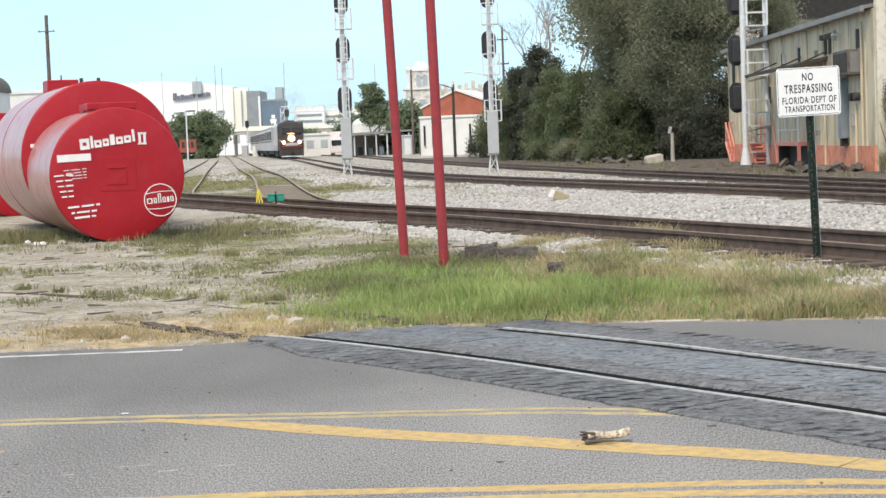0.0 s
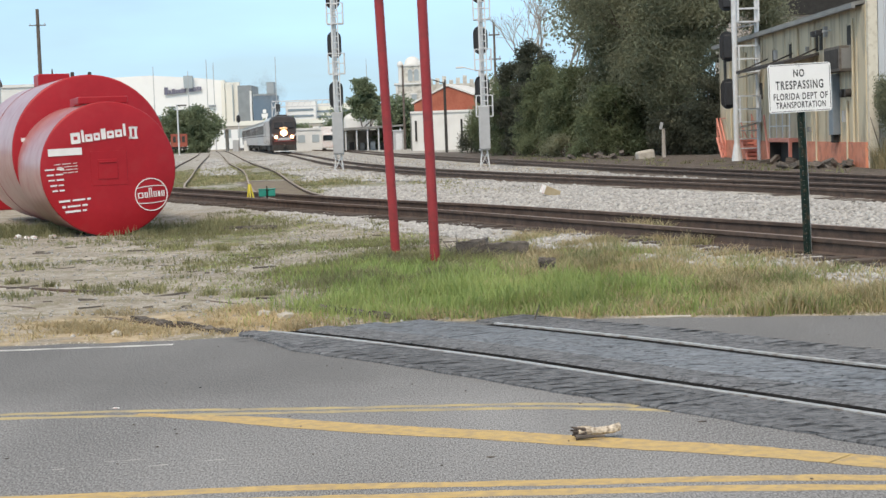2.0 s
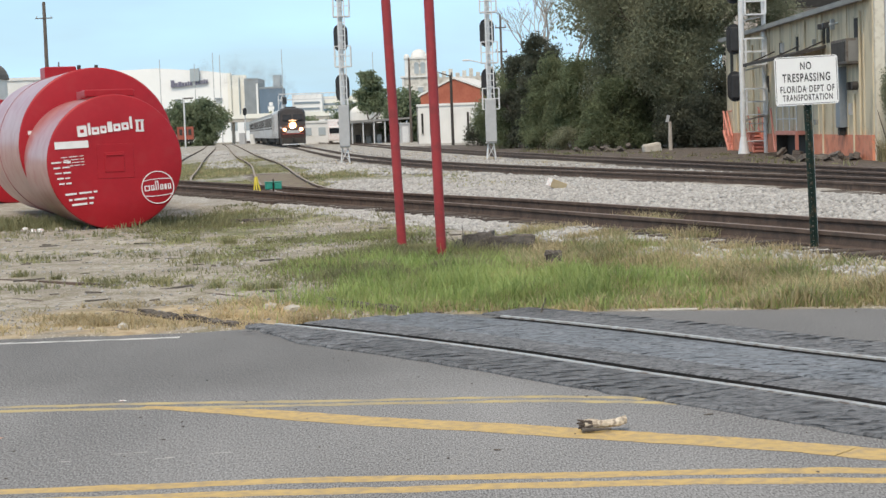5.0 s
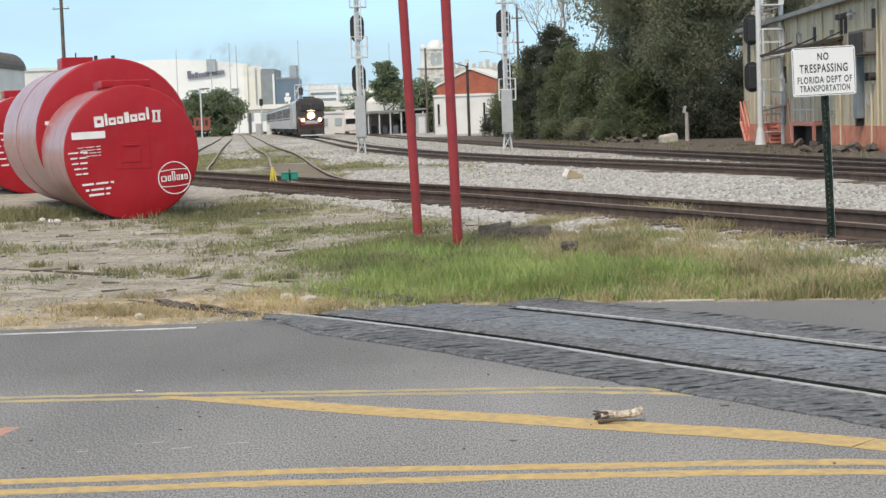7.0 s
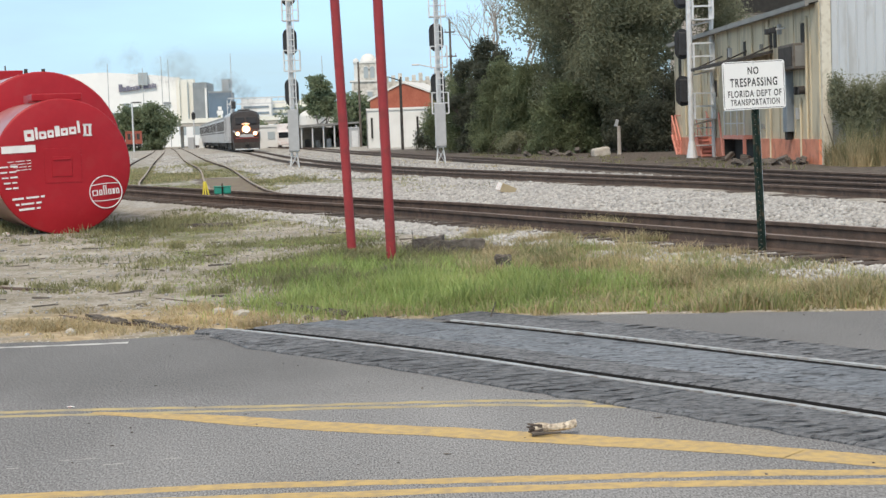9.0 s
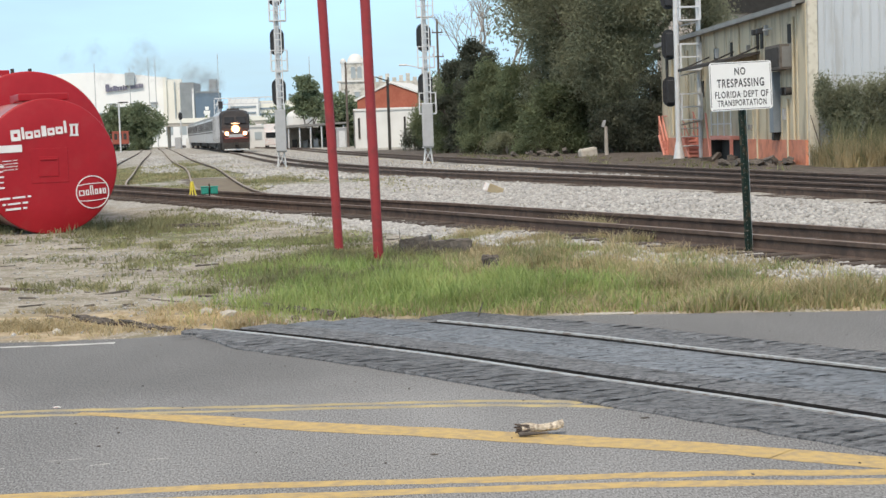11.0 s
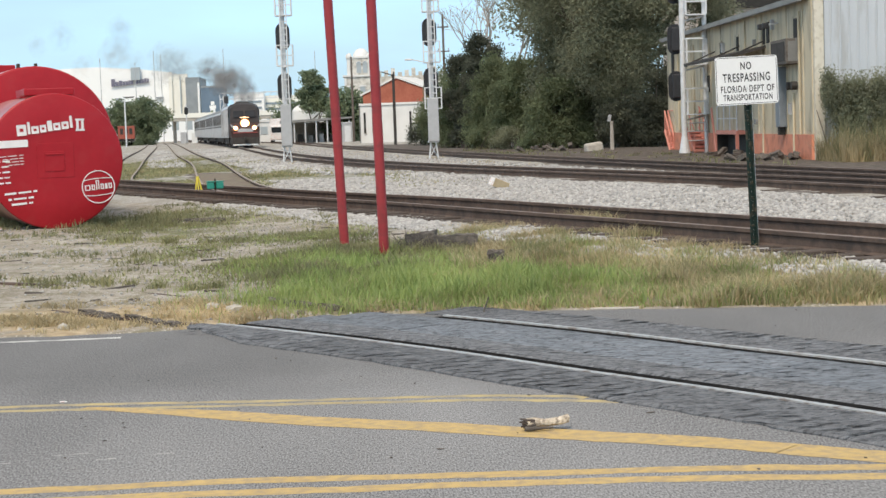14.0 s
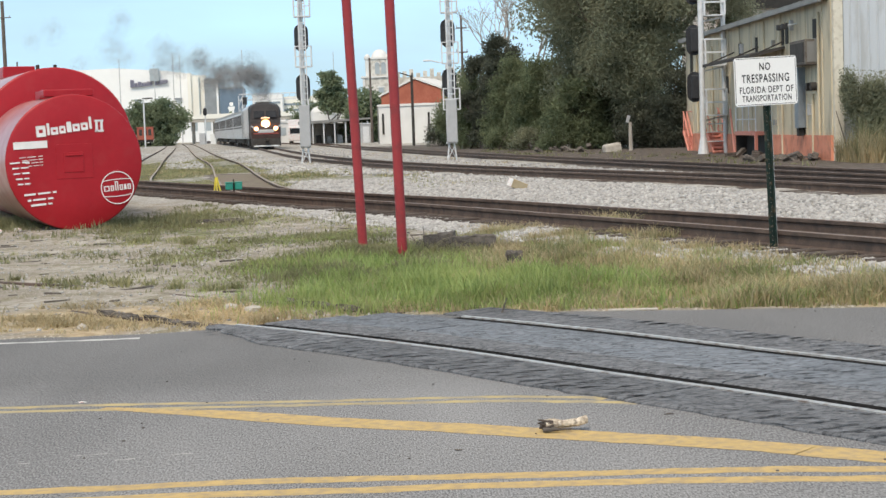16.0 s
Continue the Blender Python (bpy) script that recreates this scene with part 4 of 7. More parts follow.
def trespass_sign(x, y):
    base = 0.08
    s = thing("warning_sign", pose(x, y, base - 0.1, 0, -1.7, -1.0), "white warning sign with black words on green channel post", "sign")
    post = bmesh.new()
    # hat-shaped channel
    prism([(-0.045, 0.0), (-0.045, -0.006), (-0.022, -0.006), (-0.022, 0.028), (0.022, 0.028), (0.022, -0.006), (0.045, -0.006), (0.045, 0.0), (0.028, 0.0), (0.028, 0.034), (-0.028, 0.034), (-0.028, 0.0)], 0, 2.28, "z", post)
    p = part("post", post, SIGN_GREEN, s, "dark green perforated channel post")
    holes = bmesh.new()
    for i in range(34):
        rod((0, 0.026, 0.14 + i * 0.055), (0, 0.0285, 0.14 + i * 0.055), 0.0035, seg=8, bm=holes)
    tagged(part("hole", holes, CABINET_GREY, p, "row of punched holes"), kind="stuff")
    part("post_back", box(0.05, 0.07, 1.1, 0.025, 0.025, 2.3, bevel=0.004), GALVANISED, s, "pale grey second post behind")
    panel = part("panel", rounded(0.715, 0.55, 0.035, -0.012, -0.006), SIGN_WHITE, s, "white sheet metal panel", smooth=False)
    panel.matrix_basis = pose(0, 0, 2.02, 0, 0.4, 0)
    border = bmesh.new()
    for sx, sz, w, h in ((0, 0.262, 0.66, 0.006), (0, -0.262, 0.66, 0.006), (-0.344, 0, 0.006, 0.48), (0.344, 0, 0.006, 0.48)):
        box(sx, -0.0125, sz, w, 0.001, h, bm=border)
    part("border", border, SIGN_BLACK, panel, "thin dark border line")
    lettering("NO", 0.116, -0.005, 0.127, panel, 0.125)
    lettering("TRESPASSING", 0.132, 0.0, -0.01, panel, 0.54)
    lettering("FLORIDA DEPT OF", 0.104, 0.005, -0.13, panel, 0.612)
    lettering("TRANSPORTATION", 0.097, 0.008, -0.224, panel, 0.562)
    for z in (1.93, 2.265):
        part("bolt", rod((0, -0.018, z), (0, -0.01, z), 0.011, seg=10), GALVANISED, s)
    return s


trespass_sign(4.27, 19.3)


# ---- small things on the road and verge ----
def wood_chunk(x, y):
    bm = bmesh.new()
    rnd = random.Random(8)
    prev = None
    for i in range(9):
        u = i / 8
        r = 0.025 + 0.006 * (1 - u) ** 2 + 0.004 * math.sin(9 * u) + rnd.uniform(-0.002, 0.002)
        loop = [bm.verts.new((-0.11 + 0.22 * u, r * 1.1 * math.cos(a) + 0.012 * math.sin(5 * u), 0.03 + 0.022 * (u - 0.3) ** 2 * 2 + r * 0.8 * math.sin(a) + rnd.uniform(-0.005, 0.005))) for a in [2 * math.pi * k / 9 for k in range(9)]]
        if prev:
            for k in range(9):
                bm.faces.new((prev[k], prev[(k + 1) % 9], loop[(k + 1) % 9], loop[k]))
        else:
            bm.faces.new(loop)
        prev = loop
    bm.faces.new(prev)
    bmesh.ops.recalc_face_normals(bm, faces=bm.faces)
    t = thing("wood_chunk", pose(x, y, 0.006, 0, 0, 8), "split piece of pale broken wood lying on the road", "wood debris")
    part("log", bm, DRIFTWOOD, t)
    spl = bmesh.new()
    for k in range(8):
        rod((-0.07, -0.022 + 0.006 * k, 0.03 + 0.008 * (k % 3)), (-0.135 - 0.008 * (k % 2), -0.035 + 0.009 * k, 0.018 + 0.02 * (k % 3)), 0.009, 0.004, seg=6, bm=spl)
    part("splinter", spl, TIE, t, "dark frayed splinters")
    rod_b = rod((-0.13, -0.04, 0.012), (0.02, -0.05, 0.014), 0.012, 0.005, seg=7)
    part("bark_strip", rod_b, OLD_WOOD, t)


wood_chunk(0.82, 8.73)


def pebble_mesh(rnd, r, squash=0.7):
    bm = bmesh.new()
    bmesh.ops.create_icosphere(bm, subdivisions=1, radius=r)
    for v in bm.verts:
        v.co *= rnd.uniform(0.75, 1.2)
        v.co.z *= squash
    return bm


def crumbs():
    """Twigs, chips and pale crumbs on the asphalt."""
    rnd = random.Random(31)
    bm = bmesh.new()
    for i in range(70):
        x, y = rnd.uniform(-3, 3.6), rnd.uniform(7.2, 13.8)
        s = rnd.uniform(0.003, 0.008)
        made = bmesh.ops.create_cube(bm, size=1, matrix=pose(x, y, s * 0.3 + 0.002, 0, 0, rnd.uniform(0, 180)) @ Matrix.Diagonal((s * rnd.uniform(1, 3), s, s * 0.7, 1)))
    tagged(part("road_crumbs", bm, OLD_WOOD), "scattered dark twigs and chips on the asphalt", "debris", kind="stuff")
    for x, y, w, d, mat, label in ((-1.98, 10.3, 0.07, 0.035, LITTER_WHITE, "small white scrap on the road"), (-0.0, 8.13, 0.018, 0.01, OLD_WOOD, "dark leaf lying on the road"), (0.24, 8.3, 0.05, 0.01, OLD_WOOD, "dark twig lying on the road"), (1.9, 9.05, 0.04, 0.02, LITTER_WHITE, "small white scrap on the road"), (1.42, 9.1, 0.07, 0.01, OLD_WOOD, "dark twig lying on the road"), (-1.46, 9.3, 0.02, 0.012, OLD_WOOD, "dark leaf lying on the road")):
        bm = pebble_mesh(rnd, 1.0)
        bmesh.ops.transform(bm, matrix=Matrix.Diagonal((w / 2, d / 2, 0.006, 1)), verts=bm.verts)
        ob = part("scrap", bm, mat)
        ob.matrix_basis = pose(x, y, 0.005, 0, 0, rnd.uniform(-20, 20))
        tagged(ob, label, "litter")


crumbs()


def timber(name, x, y, length, w, h, turn, label, mat=OLD_WOOD, tilt=0.0, sink=0.0):
    bm = box(0, 0, 0, length, w, h, bevel=0.015)
    bmesh.ops.subdivide_edges(bm, edges=[e for e in bm.edges if e.calc_length() > length * 0.6], cuts=8)
    rnd = random.Random(int(abs(x * 100)))
    for v in bm.verts:
        v.co += Vector((rnd.uniform(-1, 1) * 0.012, rnd.uniform(-1, 1) * 0.014, rnd.uniform(-1, 1) * 0.014))
    ob = part(name, bm, mat)
    ob.matrix_basis = pose(x, y, ground_z(x, y) + h * 0.5 + 0.03 - sink, 0, tilt, turn)
    return tagged(ob, label, "timber")


timber("old_tie", 0.92, 21.7, 0.56, 0.2, 0.17, 6, "rotten grey railway tie lying in weeds")
timber("old_tie", 0.5, 21.9, 0.4, 0.22, 0.2, -14, "rotten grey railway tie lying in weeds", tilt=-6)
timber("old_tie", 1.28, 19.3, 0.18, 0.13, 0.14, 4, "short dark stub of timber in grass")
timber("timber_edge", -2.6, 15.38, 0.8, 0.07, 0.05, -56, "dark half-buried timber beside the rail", sink=0.035)
timber("timber_edge", -2.03, 14.72, 1.0, 0.07, 0.05, -57, "dark half-buried timber beside the rail", sink=0.035)
timber("timber_edge", -0.75, 15.45, 1.2, 0.06, 0.05, -54, "dark half-buried timber beside the grass", sink=0.03)
timber("branch", 1.0, 14.5, 0.38, 0.025, 0.02, 12, "dark stick lying on the panel edge")
timber("branch", -3.35, 31.0, 1.0, 0.05, 0.06, -8, "dark branch lying on the dirt")
stick = part("branch", rod((0, 0, 0), (0.045, 0.0, 0.13), 0.009, 0.004, seg=7), OLD_WOOD)
stick.matrix_basis = pose(0.83, 14.3, 0.01)
tagged(stick, "short stick poking up from the panel edge", "branch")


def brush_heap(x, y, n, w, mat, label, seed):
    rnd = random.Random(seed)
    bm = bmesh.new()
    for i in range(n):
        a = Vector((rnd.gauss(0, w), rnd.gauss(0, w * 0.6), rnd.uniform(0.0, 0.06)))
        d = Vector((rnd.gauss(0, 1), rnd.gauss(0, 0.7), abs(rnd.gauss(0, 0.45)))).normalized() * rnd.uniform(0.1, 0.32)
        rod(a, a + d, 0.009, 0.003, seg=5, bm=bm)
    ob = part("dead_brush", bm, mat)
    ob.matrix_basis = pose(x, y, ground_z(x, y) + 0.02)
    tagged(ob, label, "debris")


brush_heap(0.5, 21.75, 130, 0.17, OLD_WOOD, "tangle of dead grey twigs on a rotten tie", 5)
brush_heap(0.38, 21.5, 90, 0.12, OLD_WOOD, "heap of broken grey twigs before a rotten tie", 9)
brush_heap(0.01, 20.68, 60, 0.13, WEED, "tangled weeds round the foot of a post", 6)


def litter(name, x, y, size, mat, label, seed, squash=0.6):
    rnd = random.Random(seed)
    bm = pebble_mesh(rnd, size, squash)
    ob = part(name, bm, mat)
    ob.matrix_basis = pose(x, y, ground_z(x, y) + size * squash * 0.6, 0, 0, rnd.uniform(0, 90))
    return tagged(ob, label, "litter" if mat is not CONCRETE else "stone")


litter("plastic_bag", 5.1, 19.25, 0.12, LITTER_WHITE, "crumpled white plastic bag on the ballast", 1, 0.5)
litter("paper_scrap", 4.85, 19.6, 0.05, LITTER_WHITE, "small white scrap on the ballast", 2)
for k, (x, y) in enumerate(((-7.6, 31.0), (-7.35, 30.6), (-7.2, 30.5), (-6.95, 30.9))):
    litter("paper_scrap", x, y, 0.075, LITTER_WHITE, "white crumpled litter beside the tank", 10 + k)
litter("paper_scrap", 0.5, 30.6, 0.07, LITTER_WHITE, "white scrap lying by the rail", 25)
litter("paper_scrap", -3.6, 30.7, 0.06, LITTER_WHITE, "white scrap beside a branch", 20)
litter("stone", -1.6, 15.6, 0.075, CONCRETE, "pale stone on the straw", 21)
litter("stone", -1.37, 15.35, 0.085, CONCRETE, "grey stone on the straw", 22)
litter("stone", -2.75, 14.45, 0.06, CONCRETE, "grey stone by the road edge", 23)
litter("stone", -0.75, 14.9, 0.045, OLD_WOOD, "dark clod on the straw", 24)
slab = part("kerb_slab", box(0, 0, 0, 0.42, 0.07, 0.016, bevel=0.005), CONCRETE)
slab.matrix_basis = pose(1.95, 14.33, -0.004, 0, 0, -6)
tagged(slab, "pale broken slab at the road edge", "slab")
bx = part("carton", box(0, 0, 0, 0.4, 0.24, 0.2, bevel=0.01), CARDBOARD)
bx.matrix_basis = pose(2.75, 39.5, 0.2, 8, 22, 24)
tagged(bx, "tan box lying on the ballast", "box")
lid = part("lid", box(-0.203, 0, 0, 0.012, 0.23, 0.19), LITTER_WHITE, bx, "white end of the box")


# ---- switch stand ----
def switch_stand(x, y):
    s = thing("switch_stand", pose(x, y, 0.1, 0, 0, 10), "yellow switch stand with teal boxes beside the siding", "switch stand")
    part("leg", rod((-0.09, 0, 0), (-0.03, 0, 0.5), 0.02, seg=8), YELLOW_STEEL, s)
    part("leg", rod((0.1, 0, 0.02), (-0.01, 0, 0.5), 0.024, seg=8), YELLOW_STEEL, s)
    part("handle", rod((-0.03, 0, 0.48), (-0.01, -0.1, 0.16), 0.016, seg=8), YELLOW_STEEL, s)
    part("foot", box(0.1, 0, 0.04, 0.42, 0.2, 0.09, bevel=0.01), UNDERFRAME, s, "dark base casting")
    part("throw_rod", rod((0.1, 0, 0.08), (0.34, 0.5, 0.12), 0.02, seg=8), RUST, s)
    for x_ in (0.32, 0.54):
        b = part("motor_box", box(x_, 0.5, 0.25, 0.18, 0.2, 0.17, bevel=0.03), TEAL, s, "teal box")
        part("lid", box(x_, 0.5, 0.345, 0.2, 0.22, 0.025, bevel=0.008), TEAL, b)
    part("spindle", rod((0.43, 0.5, 0.1), (0.43, 0.5, 0.42), 0.02, seg=8), RUST, s)
    return s


switch_stand(-4.35, 40.6)


# ---- signals ----
def signal_head(parent, x, y, z, facing=1):
    """A tall black backboard with rounded ends, three hooded lenses."""
    pts = []
    for k in range(9):
        a = math.pi * k / 8
        pts.append((0.33 * math.cos(a), 0.32 + 0.33 * math.sin(a)))
    for k in range(9):
        a = math.pi + math.pi * k / 8
        pts.append((0.33 * math.cos(a), -0.32 + 0.33 * math.sin(a)))
    b = part("signal_head", prism(pts, -0.02, 0.02), SIGNAL_BLACK, parent, "black oval signal backboard")
    b.matrix_basis = pose(x, y, z)
    for dz in (-0.36, 0, 0.36):
        part("lens", rod((0, 0.02 * facing, dz), (0, 0.05 * facing, dz), 0.13, seg=16), LENS, b)
        part("hood", rod((0, 0.03 * facing, dz + 0.05), (0, 0.3 * facing, dz + 0.04), 0.15, 0.14, seg=14), SIGNAL_BLACK, b)
    part("housing", box(0, -0.12 * facing, 0, 0.34, 0.2, 1.0, bevel=0.04), SIGNAL_BLACK, b)
    return b


def ladder(parent, x, y, z0, z1, w=0.3, step=0.3):
    bm = bmesh.new()
    for s in (-1, 1):
        box(x + s * w / 2, y, (z0 + z1) / 2, 0.05, 0.05, z1 - z0, bm=bm)
    part("ladder_rail", bm, GALVANISED, parent)
    z = z0 + 0.2
    while z < z1:
        part("rung", rod((x - w / 2, y, z), (x + w / 2, y, z), 0.025, seg=6), GALVANISED, parent)
        z += step


def cage(parent, x, y, z, w=0.75, d=0.6, h=0.95, bar=0.04):
    """A service platform with guard rails."""
    deck = part("platform", box(x, y, z, w, d, 0.05), GALVANISED, parent, "pale steel service platform")
    for sx in (-1, 1):
        for sy in (-1, 1):
            part("guard_post", box(x + sx * w / 2, y + sy * d / 2, z + h / 2, bar * 1.1, bar * 1.1, h), GALVANISED, deck)
        for hz in (h / 2, h):
            part("guard_rail", box(x + sx * w / 2, y, z + hz, bar, d, bar), GALVANISED, deck)
    for hz in (h / 2, h):
        part("guard_rail", box(x, y - d / 2, z + hz, w, bar, bar), GALVANISED, deck)


def signal_mast(x, y, heads, cages, height, label, head_shift=-0.02, turn=0.0):
    m = thing("signal_mast", pose(x, y, 0.0, 0, 0, turn), label, "railway signal", "signal masts")
    part("pole", rod((0, 0, 0.85), (0, 0, height), 0.11, seg=14), GALVANISED, m, smooth=True)
    for a in range(4):
        c, s = math.cos(a * math.pi / 2 + 0.8), math.sin(a * math.pi / 2 + 0.8)
        part("leg", rod((0.3 * c, 0.3 * s, 0.0), (0.15 * c, 0.15 * s, 0.95), 0.035, seg=7), GALVANISED, m)
        e, f = math.cos(a * math.pi / 2 + 0.8 + math.pi / 2), math.sin(a * math.pi / 2 + 0.8 + math.pi / 2)
        part("brace", rod((0.27 * c, 0.27 * s, 0.15), (0.18 * e, 0.18 * f, 0.75), 0.022, seg=6), GALVANISED, m)
        part("foot_plate", box(0.3 * c, 0.3 * s, 0.03, 0.16, 0.16, 0.05, bevel=0.01), CONCRETE, m)
    part("base_plate", box(0, 0, 0.88, 0.5, 0.4, 0.06, bevel=0.01), GALVANISED, m)
    part("cabinet", box(0.02, -0.2, 1.88, 0.5, 0.36, 1.95, bevel=0.03), CABINET_GREY, m, "grey equipment cabinet")
    ladder(m, 0.05, -0.3, 2.9, height)
    for z in heads:
        signal_head(m, head_shift, 0.25, z)
    for z in cages:
        cage(m, 0.06, 0.05, z)
    return m


signal_mast(-4.36, 80.2, (3.68, 6.03, 8.35), (4.66, 7.0), 9.6, "grey lattice signal mast with black heads and cabinet")
signal_mast(2.46, 77.7, (3.62, 5.88, 8.2), (2.4, 4.5, 6.8), 9.6, "grey lattice signal mast with black heads and cabinet")


def signal_gantry(x, y):
    """A two-legged mast with stacked platforms, heads to its side."""
    g = thing("signal_gantry", pose(x, y, 0.0), "two-legged pale steel signal gantry with caged platforms", "railway signal")
    part("leg", rod((0, 0, 0), (0.0, 0, 9.5), 0.12, seg=14), GALVANISED, g, smooth=True)
    part("leg", rod((1.0, 0.2, 0), (0.98, 0.2, 9.5), 0.1, seg=12), GALVANISED, g, smooth=True)
    part("foot", rod((0, 0, 0), (0, 0, 0.8), 0.26, 0.13, seg=12), GALVANISED, g, "flared foot of the leg")
    for z in (1.72, 3.83, 5.94, 8.05):
        cage(g, 0.52, -0.1, z, 0.86, 0.7, 1.1, 0.07)
        part("brace", rod((0, 0, z - 0.25), (1.0, 0.2, z - 0.05), 0.035, seg=7), GALVANISED, g)
    for z in (0.6, 1.0, 1.35):
        part("rung", rod((0, 0, z), (1.0, 0.2, z), 0.025, seg=6), GALVANISED, g)
    for z in (2.95, 4.95, 7.1):
        signal_head(g, -0.26, 0.3, z)
    signal_head(g, 1.3, 0.5, 3.6)
    return g


signal_gantry(13.05, 72.3)


# ---- trackside warehouse ----
def warehouse():
    h = thing("warehouse", Matrix(), "cream sided warehouse with salmon plinth and loading dock", "building")
    X, Y0, Y1, H = 14.15, 55.0, 82.5, 5.35
    # long wall towards the tracks, pierced by the dock opening
    for y0, y1, z0, z1 in ((Y0, 64.9, 0.9, H), (64.9, 68.7, 0.95, H), (68.7, Y1, 0.9, H)):
        part("wall", box(X + 0.15, (y0 + y1) / 2, (z0 + z1) / 2, 0.3, y1 - y0, z1 - z0), CREAM, h)
    for y0, y1 in ((Y0, 64.9), (68.7, Y1)):
        part("plinth", box(X + 0.13, (y0 + y1) / 2, 0.4, 0.36, y1 - y0, 1.0), ORANGE_WALL, h, "salmon painted plinth")
    # siding boards' upright joints
    y = Y0 + 1.1
    while y < Y1:
        part("batten", box(X - 0.012, y, (0.9 + H) / 2, 0.03, 0.09, H - 0.9), CREAM, h)
        y += 2.25
    part("far_wall", box(X + 6, Y1, H / 2, 12, 0.3, H), CREAM, h)
    part("roof", prism([(X - 0.35, H - 0.02), (X + 5.5, H + 1.0), (X + 11, H - 0.02), (X + 11, H + 0.1), (X + 5.5, H + 1.12), (X - 0.35, H + 0.1)], Y0 + 0.3, Y1 + 0.3), ROOF_GREY, h, "grey metal roof with dark eave")
    part("gutter", box(X - 0.3, (Y0 + Y1) / 2, H - 0.04, 0.14, Y1 - Y0 - 0.5, 0.12, bevel=0.02), ROOF_GREY, h)
    part("corner_trim", box(X + 0.2, Y0 - 0.05, 3.6, 0.32, 0.3, 7.2, bevel=0.01), PALE_TRIM, h, "pale corner board")
    # pale ribbed gable towards the road
    part("gable", box(X + 6.4, Y0 + 0.05, 4.0, 12.0, 0.3, 8.0), GREY_CLAD, h, "pale ribbed metal gable wall")
    for i in range(40):
        part("rib", prism([(-0.04, 0.0), (-0.02, -0.03), (0.02, -0.03), (0.04, 0.0)], 0.05, 7.95, "z"), GREY_CLAD, h).matrix_basis = pose(X + 0.62 + i * 0.3, Y0 - 0.1, 0)
    # dock: opening with its shade painted as near-black panels, and platform
    part("dock_opening", box(X + 0.06, 66.8, 0.45, 0.1, 3.8, 0.95), DARK, h, "near-black panel for the shade under the dock")
    part("dock_back", box(X - 0.2, 68.66, 0.44, 0.46, 0.06, 0.84), DARK, h, "near-black panel for the shaded back of the dock")
    part("dock_platform", box(X - 0.2, 66.8, 0.95, 0.52, 3.95, 0.16, bevel=0.02), ORANGE_STEEL, h, "salmon dock platform")
    for y in (64.9, 68.7):
        part("dock_post", box(X - 0.4, y, 0.45, 0.12, 0.12, 0.9), ORANGE_STEEL, h)
    for y in (64.9, 66.2, 67.4, 68.7):
        part("rail_post", rod((X - 0.4, y, 1.0), (X - 0.4, y, 2.0), 0.025, seg=7), GALVANISED, h)
    for z in (1.5, 2.0):
        part("guard_rail", rod((X - 0.4, 64.9, z), (X - 0.4, 68.7, z), 0.022, seg=7), GALVANISED, h)
    part("sloping_rail", rod((X - 0.45, 68.8, 0.1), (X - 0.45, 69.6, 1.95), 0.045, seg=7), ORANGE_STEEL, h)
    # steps
    for i in range(6):
        part("step", box(X - 0.3, 72.8 + i * 0.28, 0.16 + 0.16 * i, 0.56, 0.34, 0.1, bevel=0.01), ORANGE_STEEL, h)
        part("riser", box(X - 0.3, 72.97 + i * 0.28, 0.1 + 0.16 * i, 0.56, 0.03, 0.2), ORANGE_STEEL, h)
    for dx in (-0.6, -0.03):
        part("stringer", rod((X + dx, 72.6, 0.1), (X + dx, 74.6, 1.15), 0.05, seg=6), ORANGE_STEEL, h)
        part("hand_rail", rod((X + dx, 72.6, 1.0), (X + dx, 74.6, 2.05), 0.028, seg=6), ORANGE_STEEL, h)
        for k in range(3):
            part("baluster", rod((X + dx, 72.7 + k * 0.9, 0.15 + 0.48 * k), (X + dx, 72.7 + k * 0.9, 1.05 + 0.48 * k), 0.025, seg=6), ORANGE_STEEL, h)
    for k in range(2):
        dx = -0.08 - 0.16 * k
        part("hand_rail", rod((X + dx, 80.9, 0.75), (X + dx, 82.3, 1.95), 0.04, seg=6), ORANGE_STEEL, h)
        part("stringer", rod((X + dx, 80.9, 0.05), (X + dx, 82.3, 1.0), 0.07, seg=6), ORANGE_STEEL, h)
        for q in range(4):
            part("baluster", rod((X + dx, 80.9 + 0.46 * q, 0.05 + 0.31 * q), (X + dx, 80.9 + 0.46 * q, 0.78 + 0.39 * q), 0.028, seg=6), ORANGE_STEEL, h)
    for q in range(5):
        part("step", box(X - 0.16, 81.0 + 0.28 * q, 0.14 + 0.18 * q, 0.17, 0.24, 0.08), ORANGE_STEEL, h)
    part("guard_rail", rod((X - 0.08, 80.9, 1.95), (X - 0.08, 82.3, 1.95), 0.025, seg=6), ORANGE_STEEL, h)
    # awning, ducts, units, conduits
    part("awning", prism([(X - 1.3, 3.72), (X, 4.02), (X, 4.12), (X - 1.3, 3.84)], 61.5, 71.0), UNDERFRAME, h, "dark grimy awning")
    for y in (61.6, 66.0, 70.8):
        part("awning_strut", rod((X - 1.2, y, 3.8), (X, y, 4.3), 0.03, seg=6), UNDERFRAME, h)
    unit = part("air_unit", box(X - 0.1, 57.75, 3.7, 0.7, 2.2, 0.85, bevel=0.02), WALL_UNIT, h, "dusty brown-grey air unit on the wall")
    part("grille", box(X - 0.46, 57.75, 3.7, 0.02, 1.9, 0.65), UNDERFRAME, unit)
    part("grille_brace", box(X - 0.1, 56.64, 3.7, 0.55, 0.02, 0.68), ROOF_GREY, unit)
